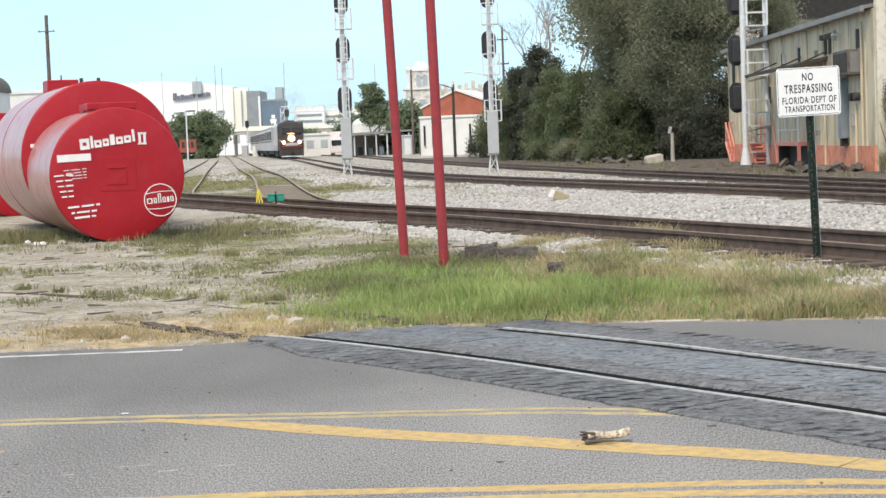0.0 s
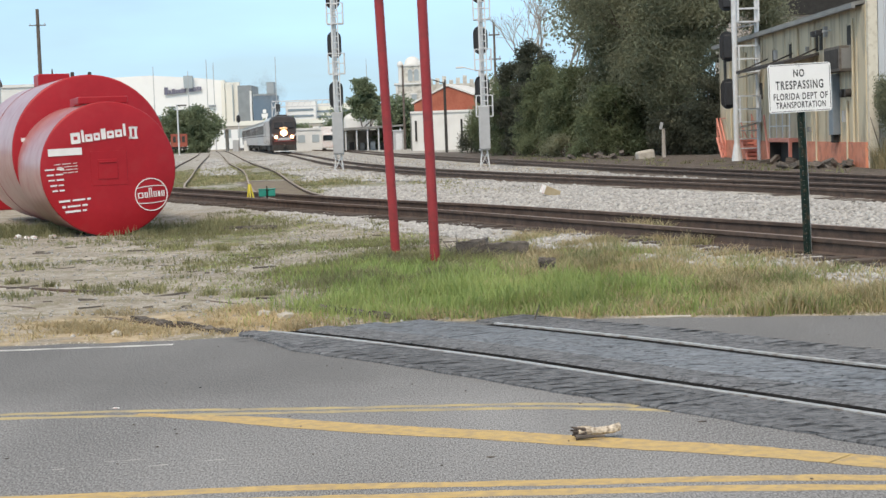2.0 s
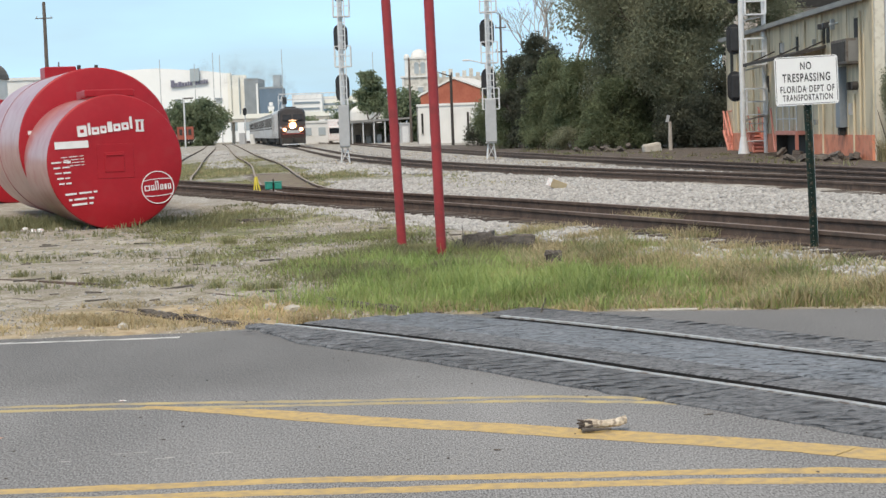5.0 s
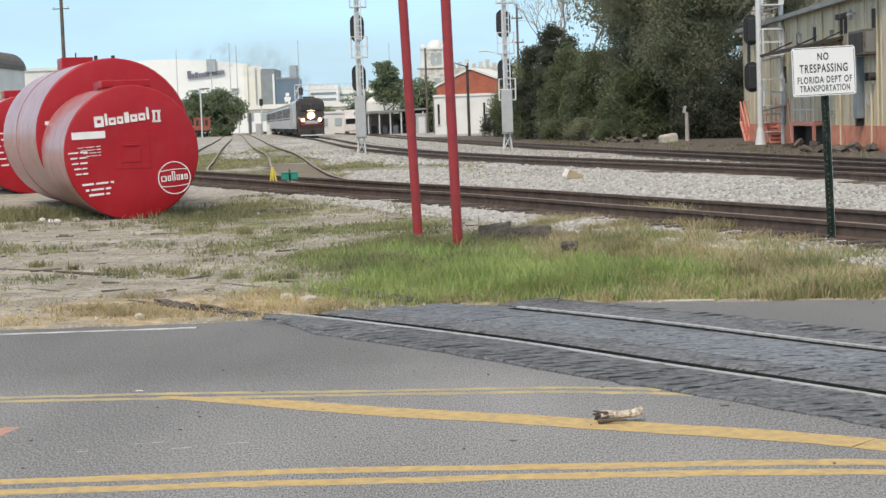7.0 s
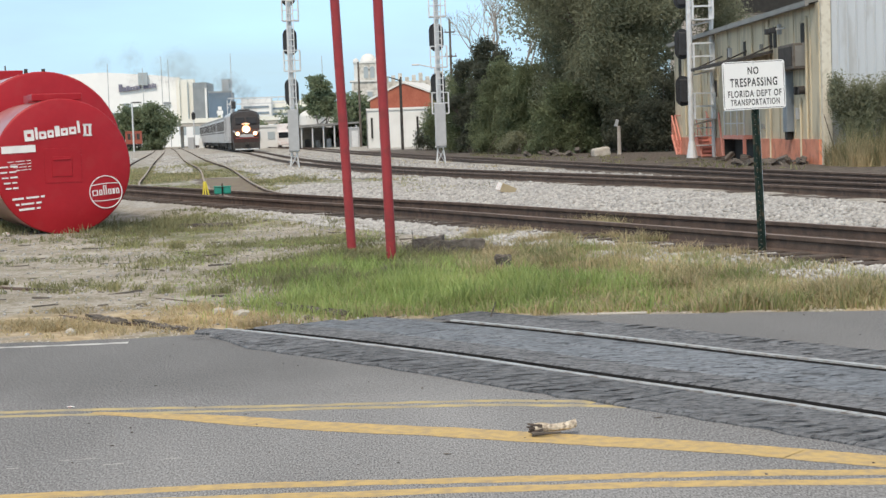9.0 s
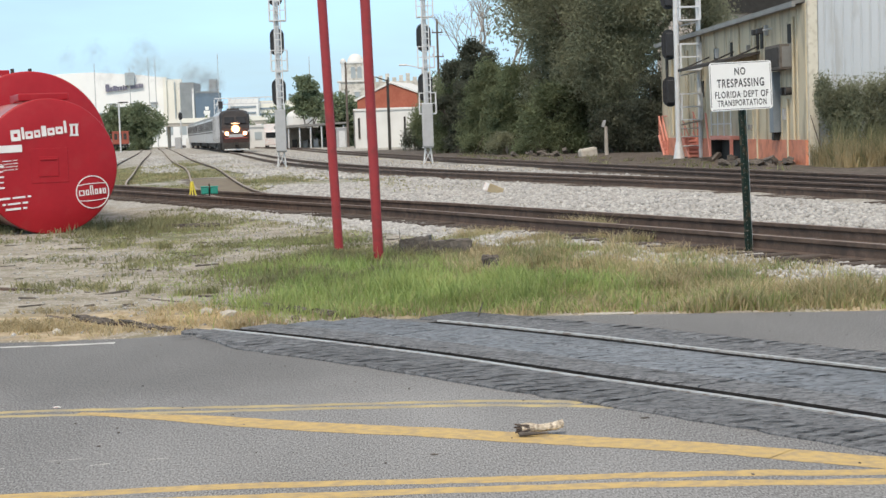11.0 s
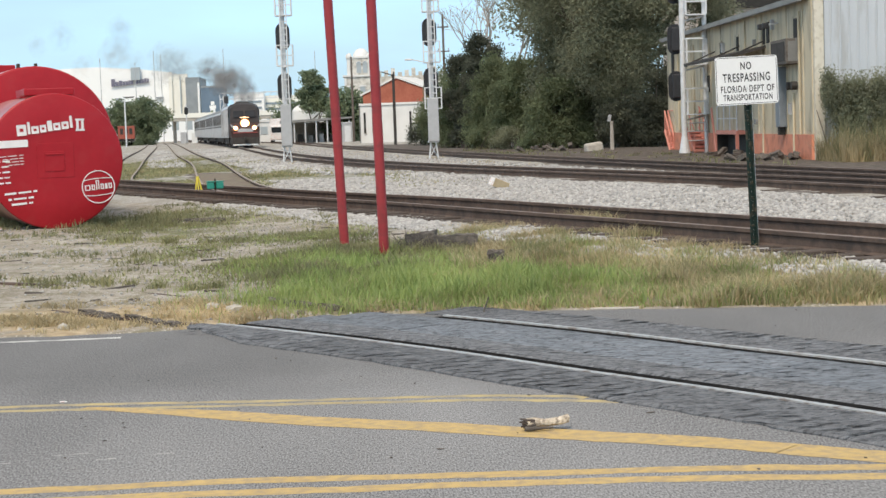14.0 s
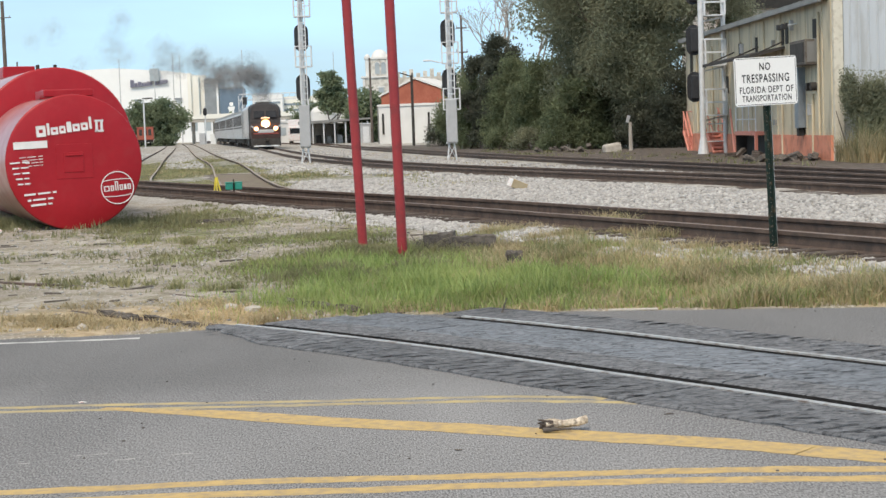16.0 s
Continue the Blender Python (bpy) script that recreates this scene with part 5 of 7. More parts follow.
    part("duct", box(X - 0.14, 58.75, 2.2, 0.28, 0.55, 2.1, bevel=0.02), surface("blue_grey_duct", (0.2, 0.23, 0.26), (0.27, 0.3, 0.33), 3.0, 0.5, metal=0.3), h, "blue-grey duct")
    part("duct_foot", box(X - 0.14, 58.75, 1.02, 0.2, 0.3, 0.28), DARK, h)
    for y, z0, z1 in ((57.3, 0.2, 2.3), (56.4, 0.9, 5.0), (61.9, 0.1, 5.3), (64.8, 1.0, 5.2), (75.5, 1.0, 4.8), (79.4, 1.0, 5.0)):
        part("conduit", rod((X - 0.06, y, z0), (X - 0.06, y, z1), 0.045, seg=7), CREAM, h)
    for y, z, w, hh in ((57.0, 4.3, 0.5, 1.0), (61.1, 4.55, 0.4, 0.75), (61.75, 4.55, 0.35, 0.75), (66.3, 4.4, 0.35, 0.55), (69.5, 4.3, 0.4, 0.6), (73.3, 4.2, 0.5, 0.6), (77.5, 4.4, 0.5, 1.0), (81.0, 4.1, 0.6, 1.7), (72.6, 3.0, 1.1, 0.7)):
        w_ = part("window", box(X - 0.008, y, z, 0.05, w, hh), DARK, h, "dark wall opening")
        part("frame", box(X - 0.02, y, z + hh / 2 + 0.03, 0.06, w + 0.12, 0.06), CREAM, w_)
    for y in (57.0, 57.6):
        part("meter", rod((X - 0.2, y, 2.55), (X, y, 2.55), 0.14, seg=12), UNDERFRAME, h, "round dark meter")
    for y in (59.6, 60.3):
        arm = part("flood_lamp", rod((X - 0.4, y, 4.75), (X, y, 4.8), 0.03, seg=6), GALVANISED, h)
        part("lamp_head", box(X - 0.45, y, 4.72, 0.22, 0.2, 0.2, bevel=0.03), SIGNAL_BLACK, arm)
    rnd = random.Random(3)
    for k in range(9):
        part("wall_box", box(X - 0.06, 56 + rnd.uniform(0, 18), rnd.uniform(1.3, 4.8), 0.12, rnd.uniform(0.1, 0.3), rnd.uniform(0.15, 0.4)), rnd.choice([CREAM, CABINET_GREY, ROOF_GREY]), h)
    return h


warehouse()


def rubble(x, y, n, w, mat, label, seed):
    rnd = random.Random(seed)
    heap = thing("rubble_heap", pose(x, y, 0), label, "debris")
    for i in range(n):
        m = pose(rnd.gauss(0, w), rnd.gauss(0, 0.4), 0.08 + abs(rnd.gauss(0, 0.12)), rnd.uniform(-30, 30), rnd.uniform(-30, 30), rnd.uniform(0, 180))
        b = box(0, 0, 0, rnd.uniform(0.2, 0.8), rnd.uniform(0.1, 0.3), rnd.uniform(0.06, 0.2), bevel=0.02)
        for v in b.verts:
            v.co += Vector((rnd.uniform(-1, 1), rnd.uniform(-1, 1), rnd.uniform(-1, 1))) * 0.02
        part("piece", b, mat, heap).matrix_basis = m


rubble(12.6, 57.0, 14, 0.7, OLD_WOOD, "heap of dark broken timber by the warehouse", 1)
rubble(13.2, 56.0, 8, 0.5, OLD_WOOD, "dark broken boards by the warehouse", 2)
rubble(13.0, 64.5, 6, 0.6, OLD_WOOD, "loose dark lumps by the dock", 3)
rubble(9.3, 88.0, 12, 1.3, OLD_WOOD, "dark fallen logs below the trees", 4)
rubble(16.1, 52.5, 5, 0.3, LITTER_WHITE, "pale discarded sheets in the weeds", 6)
block = part("concrete_block", box(0, 0, 0.24, 0.9, 0.6, 0.52, bevel=0.12), CONCRETE)
block.matrix_basis = pose(10.75, 84.9, 0, 0, -8, 10)
tagged(block, "weathered tan concrete block beside the track", "block")
marker = thing("marker_post", pose(11.95, 87.0, 0), "short pale post with bent sheets below the trees", "post")
part("post", rod((0, 0, 0), (0, 0, 1.55), 0.11, 0.08, seg=10), PALE_BARK, marker)
part("sheet", box(-0.1, 0.05, 1.7, 0.16, 0.03, 0.36, turn=pose(0, 0, 0, 8, 14, 0)), CABINET_GREY, marker, "bent grey sheet")


# ---- buildings beyond the tracks ----
def garage_block():
    g = thing("parking_garage", Matrix(), "buff concrete parking garage with dark open decks", "building")
    part("wall", box(38, 140, 8.0, 26, 16, 16.0), BUFF, g)
    # the shade inside the open decks is a near-black strip on the wall
    for z in (10.7, 14.6):
        part("deck_opening", box(37.2, 131.9, z, 22, 0.5, 1.5), DARK, g, "near-black strip for the shade in an open deck")
    part("parapet", box(38, 131.8, 12.3, 26, 0.5, 1.0), BUFF, g)


garage_block()


# white hall with a red gable above its wall
hall = thing("station_hall", pose(1.56, 175.1, 0, 0, 0, -14), "white stucco hall under a dull red gable", "building")
part("wall", box(0, 5, 2.05, 7.2, 10, 4.1), STUCCO, hall)
part("parapet", box(0, -0.02, 4.05, 7.3, 0.24, 0.22), STUCCO, hall)
part("roof", prism([(-3.3, 4.05), (3.6, 4.05), (3.6, 5.35), (0.3, 6.6), (-3.3, 5.0)], 0.35, 9.8), TILE_ROOF, hall, "dull red sheet gable")
for xa, za, xb, zb in ((-3.55, 4.92, 0.3, 6.66), (0.3, 6.66, 3.85, 5.3)):
    part("rake_trim", prism([(xa, za), (xb, zb), (xb, zb + 0.2), (xa, za + 0.2)], 0.2, 10.0), STUCCO, hall, "white sloping edge trim")
for sx in (-3.1, -2.2, 0.1, 1.75):
    slit = part("window", box(sx, -0.03, 2.15, 0.2, 0.12, 2.1), DARK, hall, "tall narrow dark window")
    part("sill", box(sx, -0.06, 1.06, 0.32, 0.14, 0.08), CONCRETE, slit)
part("stain_patch", box(2.9, -0.02, 0.8, 0.8, 0.05, 0.7), CONCRETE, hall)
part("pipe", rod((-3.62, -0.05, 0.1), (-3.62, -0.05, 4.0), 0.06, seg=8), ROOF_GREY, hall)

WEATHERED = surface("weathered_stucco", (0.5, 0.48, 0.43), (0.74, 0.72, 0.67), 0.7, 0.85, bump=0.05, grain=6, stain=(0.36, 0.34, 0.3), amount=0.4)


def arched_opening(x, z, w, h, y, material, parent):
    """A round-headed opening on a face towards -y."""
    top = [(w / 2 * math.cos(math.pi * k / 10), h + w / 2 * math.sin(math.pi * k / 10)) for k in range(11)]
    ob = part("arch_opening", prism([(w / 2, 0), *top, (-w / 2, 0)], -0.06, 0.04), material, parent, "arched belfry opening")
    ob.matrix_basis = pose(x, y, z)
    rim = [(0.62 * w * math.cos(math.pi * k / 10), h + 0.62 * w * math.sin(math.pi * k / 10)) for k in range(11)]
    inner = [(0.5 * w * math.cos(math.pi * k / 10), h + 0.5 * w * math.sin(math.pi * k / 10)) for k in range(10, -1, -1)]
    part("moulding", prism(rim + inner, -0.12, 0.0), STUCCO, ob)


def dome_cap(x, y, z, r, parent, tall=1.0):
    bm = bmesh.new()
    bmesh.ops.create_uvsphere(bm, u_segments=22, v_segments=12, radius=r, matrix=Matrix.Translation((x, y, z)) @ Matrix.Diagonal((1, 1, tall, 1)))
    part("dome", bm, STUCCO, parent, smooth=True)


tower = thing("station_tower", pose(-2.35, 230, 0), "weathered white mission tower with rounded domes", "tower")
part("shaft", box(0, 2, 4.35, 4.2, 4.2, 8.7), WEATHERED, tower)
part("belfry", box(0.02, 2, 9.9, 3.25, 3.25, 2.6), WEATHERED, tower)
for z, w_ in ((8.7, 4.6), (11.2, 3.5), (6.0, 4.45)):
    part("cornice", box(0, 2, z, w_, w_, 0.22), STUCCO, tower)
dome_cap(0.25, 2, 11.35, 1.12, tower)
for sx, sy in ((-1.4, 0.55), (1.4, 0.55), (-1.4, 3.4)):
    part("corner_pier", rod((sx, sy, 8.8), (sx, sy, 11.3), 0.3, seg=12), STUCCO, tower, smooth=True)
    dome_cap(sx, sy, 11.3, 0.42, tower, 1.2)
for sx in (-0.1, 0.75):
    arched_opening(sx, 9.1, 0.62, 1.25, 0.36, HAZE_GREY, tower)
for sx, z, w_, hh in ((0.35, 6.75, 0.7, 0.95), (-1.35, 6.75, 0.45, 0.9), (-1.2, 4.4, 0.6, 1.1), (0.4, 4.4, 0.6, 1.1), (1.5, 4.4, 0.4, 1.1)):
    w__ = part("window", box(sx, -0.12, z, w_, 0.1, hh), HAZE_GREY, tower)
    part("surround", box(sx, -0.11, z + hh / 2 + 0.1, w_ + 0.3, 0.16, 0.16), STUCCO, w__)
for sx in (-1.95, 1.95):
    part("pilaster", box(sx, -0.14, 4.3, 0.3, 0.12, 8.4), STUCCO, tower)
wing = thing("station_wing", pose(4.6, 236, 0), "long weathered white station wing with ragged parapet", "building")
part("wall", box(0, 3, 4.35, 9.4, 5, 8.7), WEATHERED, wing)
part("cornice", box(0, 0.45, 7.6, 9.5, 0.2, 0.25), STUCCO, wing)
for k in range(10):
    part("merlon", box(-4.3 + k * 0.95, 0.7, 8.95 + 0.12 * (k % 3), 0.55, 0.5, 0.6 + 0.3 * ((k * 7) % 3)), WEATHERED, wing)
for k in range(5):
    part("window", box(-3.6 + 1.8 * k, 0.48, 6.2, 0.6, 0.1, 1.2), HAZE_GREY, wing)


def canopy():
    c = thing("platform_canopy", pose(-7.6, 206, 0), "dark platform canopy on steel columns", "canopy")
    part("roof", prism([(-4.4, 2.5), (4.4, 2.9), (4.4, 3.1), (-4.4, 2.85)], 0, 14), ROOF_GREY, c)
    for k in range(7):
        part("column", rod((-4 + k * 1.33, 0.3, 0), (-4 + k * 1.33, 0.3, 2.7), 0.09, seg=8), GALVANISED, c)
    part("back_wall", box(0, 12, 1.3, 8.6, 0.2, 2.6), CONCRETE, c)
    for k in range(6):
        part("cart", box(-3.4 + k * 1.3, 3, 0.5, 0.6, 0.8, 1.0 + 0.3 * (k % 2), bevel=0.05), [CABINET_GREY, UNDERFRAME, ROOF_GREY][k % 3], c)
    return c


canopy()
shed = thing("equipment_shed", pose(-3.75, 200, 0), "pale grey equipment shed beside the platform", "shed")
part("wall", box(0, 1, 1.15, 1.25, 1.6, 2.3), CABINET_GREY, shed)
part("roof", box(0, 1, 2.35, 1.4, 1.8, 0.1), GALVANISED, shed)
part("door", box(0.05, 0.18, 1.05, 0.75, 0.05, 1.9), GALVANISED, shed)


def plain_house(x, y, w, h, d, mat, label, cap=None, windows=0):
    b = thing("far_building", pose(x, y, 0), label, "building", "far buildings")
    part("wall", box(0, d / 2, h / 2, w, d, h), mat, b)
    part("roof", box(0, d / 2, h + 0.15, w + 0.3, d + 0.3, 0.3), cap or mat, b)
    for k in range(windows):
        part("window", box(-w / 2 + (k + 0.5) * w / windows, -0.03, h * 0.6, w / windows * 0.5, 0.1, h * 0.35), HAZE_GREY, b)
    return b


silo = thing("storage_silo", pose(-11.4, 262, 0), "white domed silo behind the platform", "silo")
part("shell", rod((0, 0, 0), (0, 0, 4.45), 1.9, seg=24), STUCCO, silo, smooth=True)
sd = bmesh.new()
bmesh.ops.create_uvsphere(sd, u_segments=20, v_segments=10, radius=1.9, matrix=Matrix.Translation((0, 0, 4.45)) @ Matrix.Diagonal((1, 1, 0.6, 1)))
part("dome", sd, STUCCO, silo, smooth=True)
plain_house(-8.5, 262, 5, 4.2, 6, STUCCO, "low white building behind the platform")
plain_house(-16.2, 240, 6.0, 3.0, 6, STUCCO, "low white building beside the tracks", windows=3)
plain_house(-18.5, 252, 3.5, 2.2, 6, STUCCO, "low white shed beside the tracks", windows=2)


def box_truck(x, y):
    t = thing("box_truck", pose(x, y, 0), "white box truck parked beyond the platform", "truck")
    part("cargo_box", box(0, 2, 2.0, 2.4, 4.5, 2.6, bevel=0.05), LITTER_WHITE, t)
    part("cab", box(0, -0.9, 1.4, 2.2, 1.6, 1.9, bevel=0.15), LITTER_WHITE, t)
    part("windscreen", box(0, -1.72, 1.8, 1.8, 0.04, 0.7), GLASS, t)
    for sx in (-0.95, 0.95):
        for sy in (-0.9, 3.2):
            part("wheel", rod((sx - 0.12, sy, 0.42), (sx + 0.12, sy, 0.42), 0.42, seg=16), UNDERFRAME, t)


box_truck(-13.2, 225)


def arena():
    a = thing("arena", pose(-215, 1500, 0), "huge pale arena with a curved roofline", "arena")
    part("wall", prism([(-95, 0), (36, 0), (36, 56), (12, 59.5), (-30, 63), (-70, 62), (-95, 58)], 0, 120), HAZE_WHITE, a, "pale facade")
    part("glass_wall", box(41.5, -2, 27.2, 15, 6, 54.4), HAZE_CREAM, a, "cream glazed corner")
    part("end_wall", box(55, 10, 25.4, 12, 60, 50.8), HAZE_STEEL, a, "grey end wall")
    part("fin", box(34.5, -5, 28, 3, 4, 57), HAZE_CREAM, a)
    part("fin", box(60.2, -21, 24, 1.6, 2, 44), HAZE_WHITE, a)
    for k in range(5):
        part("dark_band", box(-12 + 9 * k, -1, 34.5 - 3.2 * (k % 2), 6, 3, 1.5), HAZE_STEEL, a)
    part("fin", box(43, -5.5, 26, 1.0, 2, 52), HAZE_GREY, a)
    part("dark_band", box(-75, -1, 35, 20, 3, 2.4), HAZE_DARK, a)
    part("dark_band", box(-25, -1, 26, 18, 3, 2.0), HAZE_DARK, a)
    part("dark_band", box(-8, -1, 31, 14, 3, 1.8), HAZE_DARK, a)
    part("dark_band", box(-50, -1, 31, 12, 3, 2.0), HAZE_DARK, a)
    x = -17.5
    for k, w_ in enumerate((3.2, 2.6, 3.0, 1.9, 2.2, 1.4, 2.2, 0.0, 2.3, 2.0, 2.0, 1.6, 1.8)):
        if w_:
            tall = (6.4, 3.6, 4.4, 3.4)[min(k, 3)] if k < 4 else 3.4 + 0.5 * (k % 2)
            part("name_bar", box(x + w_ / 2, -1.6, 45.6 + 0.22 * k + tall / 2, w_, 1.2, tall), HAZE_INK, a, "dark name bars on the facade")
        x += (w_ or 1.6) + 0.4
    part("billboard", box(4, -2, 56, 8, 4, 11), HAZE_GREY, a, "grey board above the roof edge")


arena()
downtown = thing("office_tower", pose(-150, 1420, 0), "blue glass office block with a pale screen", "building")
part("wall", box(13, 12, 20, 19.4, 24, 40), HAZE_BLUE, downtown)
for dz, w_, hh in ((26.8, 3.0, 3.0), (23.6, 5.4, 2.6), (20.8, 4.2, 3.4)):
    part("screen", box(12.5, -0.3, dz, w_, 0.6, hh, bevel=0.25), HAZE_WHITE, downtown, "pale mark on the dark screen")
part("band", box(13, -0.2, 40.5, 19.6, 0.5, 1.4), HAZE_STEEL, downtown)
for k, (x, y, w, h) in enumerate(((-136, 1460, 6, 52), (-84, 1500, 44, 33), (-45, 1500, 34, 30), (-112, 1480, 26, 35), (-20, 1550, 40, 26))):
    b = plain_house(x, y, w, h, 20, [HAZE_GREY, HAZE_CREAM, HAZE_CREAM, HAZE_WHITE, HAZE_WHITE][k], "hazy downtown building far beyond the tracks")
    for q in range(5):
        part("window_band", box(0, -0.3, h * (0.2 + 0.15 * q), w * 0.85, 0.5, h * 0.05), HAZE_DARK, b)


def overpass():
    o = thing("overpass", pose(-38, 335, 0), "concrete road overpass on columns", "bridge")
    part("deck", box(0, 3, 4.6, 34, 8, 0.7), CONCRETE, o)
    part("parapet", box(0, -1.0, 5.3, 34, 0.3, 0.9), HAZE_CREAM, o)
    for k in range(8):
        part("column", rod((-15 + k * 4.2, 3, 0), (-15 + k * 4.2, 3, 4.4), 0.35, seg=10), CONCRETE, o)


overpass()
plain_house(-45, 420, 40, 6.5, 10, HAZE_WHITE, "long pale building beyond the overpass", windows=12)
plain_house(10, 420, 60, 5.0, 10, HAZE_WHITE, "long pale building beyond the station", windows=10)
arched = thing("arched_hall", pose(-42.2, 150, 0), "pale hall with a curved brown roof edge", "building")
vault = [(1.55 * math.cos(math.pi * k / 12), 7.6 + 1.5 * math.sin(math.pi * k / 12)) for k in range(13)]
part("wall", prism([(1.55, 0), *vault, (-1.55, 0)], 0, 12), STUCCO, arched)
rim = [(1.55 * math.cos(math.pi * k / 12), 7.6 + 1.5 * math.sin(math.pi * k / 12)) for k in range(13)] + [(1.75 * math.cos(math.pi * k / 12), 7.6 + 1.7 * math.sin(math.pi * k / 12)) for k in range(12, -1, -1)]
part("roof", prism(rim, -0.6, 12), WALL_UNIT, arched, "brown curved sheet roof")
for k in range(3):
    part("window", box(-0.7 + 0.75 * k, -0.04, 6.6, 0.1, 0.1, 3.6), DARK, arched)
plain_house(-58, 175, 40, 8.0, 10, STUCCO, "long pale warehouse beyond the tanks")


# ---- poles and masts ----
def utility_pole(x, y, h, r, label, arms=(), lean=0.0, mat=BARK):
    p = thing("utility_pole", pose(x, y, 0, 0, lean, 0), label, "utility pole")
    part("pole", rod((0, 0, 0), (0, 0, h), r, r * 0.7, seg=10), mat, p, smooth=True)
    for z, w in arms:
        part("cross_arm", box(0, -r, z, w, 0.12, 0.12), mat, p)
        for k in (-1, 1):
            part("insulator", rod((k * w * 0.42, -r, z + 0.05), (k * w * 0.42, -r, z + 0.3), 0.05, seg=7), CABINET_GREY, p)
    return p


utility_pole(-50.0, 220, 19.6, 0.3, "tall grey utility pole with a cross arm", ((17.5, 2.2),))
utility_pole(-70.5, 320, 16.5, 0.2, "slender far utility pole with cross arms", ((15.5, 1.8), (14.2, 1.8)))
utility_pole(1.45, 150, 6.5, 0.09, "dark wooden pole before the white hall", mat=UNDERFRAME)
lamp_arm = thing("street_lamp", pose(1.35, 151, 0), "dark pole lamp beside the white hall", "street lamp")
part("arm", rod((0, 0, 6.2), (-1.0, 0, 6.55), 0.05, seg=7), UNDERFRAME, lamp_arm)
part("pole", rod((0, 0, 0), (0, 0, 6.3), 0.07, seg=8), UNDERFRAME, lamp_arm)
part("lamp_head", box(-1.2, 0, 6.55, 0.5, 0.22, 0.14, bevel=0.04), CABINET_GREY, lamp_arm)
utility_pole(-3.0, 200, 10.0, 0.16, "dark wooden pole beside the platform")
utility_pole(6.7, 170, 12.7, 0.15, "wooden utility pole behind the trees", ((11.4, 1.1), (9.0, 1.2)))
for x, y, h in ((-50.4, 400, 20.5), (-52.0, 400, 21.2), (-56.4, 400, 18.7), (-37.6, 420, 22.3), (-15.2, 420, 21.0), (-64.5, 400, 20.0)):
    utility_pole(x, y, h, 0.11, "thin far steel mast", mat=CABINET_GREY)
lamp2 = thing("street_lamp", pose(4.5, 150, 0), "street lamp arm rising behind the shrubs", "street lamp")
part("pole", rod((0, 0, 0), (0, 0, 7.2), 0.09, seg=8), GALVANISED, lamp2)
part("arm", rod((0, 0, 7.15), (-1.4, 0, 7.5), 0.05, seg=7), GALVANISED, lamp2)
part("lamp_head", box(-1.7, 0, 7.5, 0.7, 0.25, 0.16, bevel=0.05), GALVANISED, lamp2)
lot_lamp = thing("lamp_post", pose(-37.0, 250, 0), "pale lamp post with a crossbar by the far trees", "street lamp")
part("pole", rod((0, 0, 0), (0, 0, 7.4), 0.12, seg=8), GALVANISED, lot_lamp)
part("arm", box(0.6, 0, 7.3, 1.5, 0.2, 0.2), UNDERFRAME, lot_lamp)
yard_signal = thing("yard_signal", pose(-32.6, 290, 0), "small black yard signal on a pale mast", "railway signal")
part("pole", rod((0, 0, 0), (0, 0, 6.6), 0.1, seg=8), GALVANISED, yard_signal)
signal_head(yard_signal, 0, -0.2, 5.6, -1)
part("cabinet", box(-0.6, 0, 1.0, 1.0, 0.8, 2.0), CABINET_GREY, yard_signal)
part("cabinet", box(1.2, 0.2, 0.9, 0.9, 0.8, 1.8), STUCCO, yard_signal)


def sign_bridge():
    """Pale lattice frame over the tracks behind the locomotive."""
    b = thing("signal_bridge", pose(-15.6, 232, 0), "pale lattice signal bridge with a dark head", "signal bridge")
    for x in (-5.6, 3.4):
        for dx in (-0.25, 0.25):
            part("leg", box(x + dx, 0, 3.4, 0.1, 0.1, 6.8), GALVANISED, b)
        for k in range(6):
            part("lace", rod((x - 0.25, 0, 0.5 + k), (x + 0.25, 0, 1.5 + k), 0.035, seg=5), GALVANISED, b)
    for z in (6.2, 7.0):
        part("chord", box(-1.1, 0, z, 9.4, 0.14, 0.14), GALVANISED, b)
    for k in range(11):
        part("lace", rod((-5.6 + k * 0.8, 0, 6.2), (-5.2 + k * 0.8, 0, 7.0), 0.035, seg=5), GALVANISED, b)
    part("signal_plate", box(-5.0, -0.2, 6.1, 0.6, 0.1, 1.0), SIGNAL_BLACK, b)


sign_bridge()


# ---- wagons ----
def ballast_wagon(x, y, turn):
    w = thing("rail_wagon", pose(x, y, 0.2, 0, 0, turn), "dull red railway wagon with dark windows in the yard", "rail wagon")
    part("body", box(0, 4, 2.0, 2.7, 8, 2.0, bevel=0.08), ORANGE_CAR, w)
    part("roof", box(0, 4, 3.05, 2.8, 8.1, 0.18, bevel=0.05), ORANGE_CAR, w)
    for sx in (-0.75, 0.0, 0.75):
        part("window", box(sx, -0.02, 2.25, 0.5, 0.06, 1.0), UNDERFRAME, w)
    part("underframe", box(0, 4, 0.8, 2.4, 7.6, 0.35), UNDERFRAME, w)
    for sy in (1.2, 6.8):
        for sx in (-0.72, 0.72):
            part("wheel", rod((sx - 0.06, sy, 0.46), (sx + 0.06, sy, 0.46), 0.46, seg=18), UNDERFRAME, w)


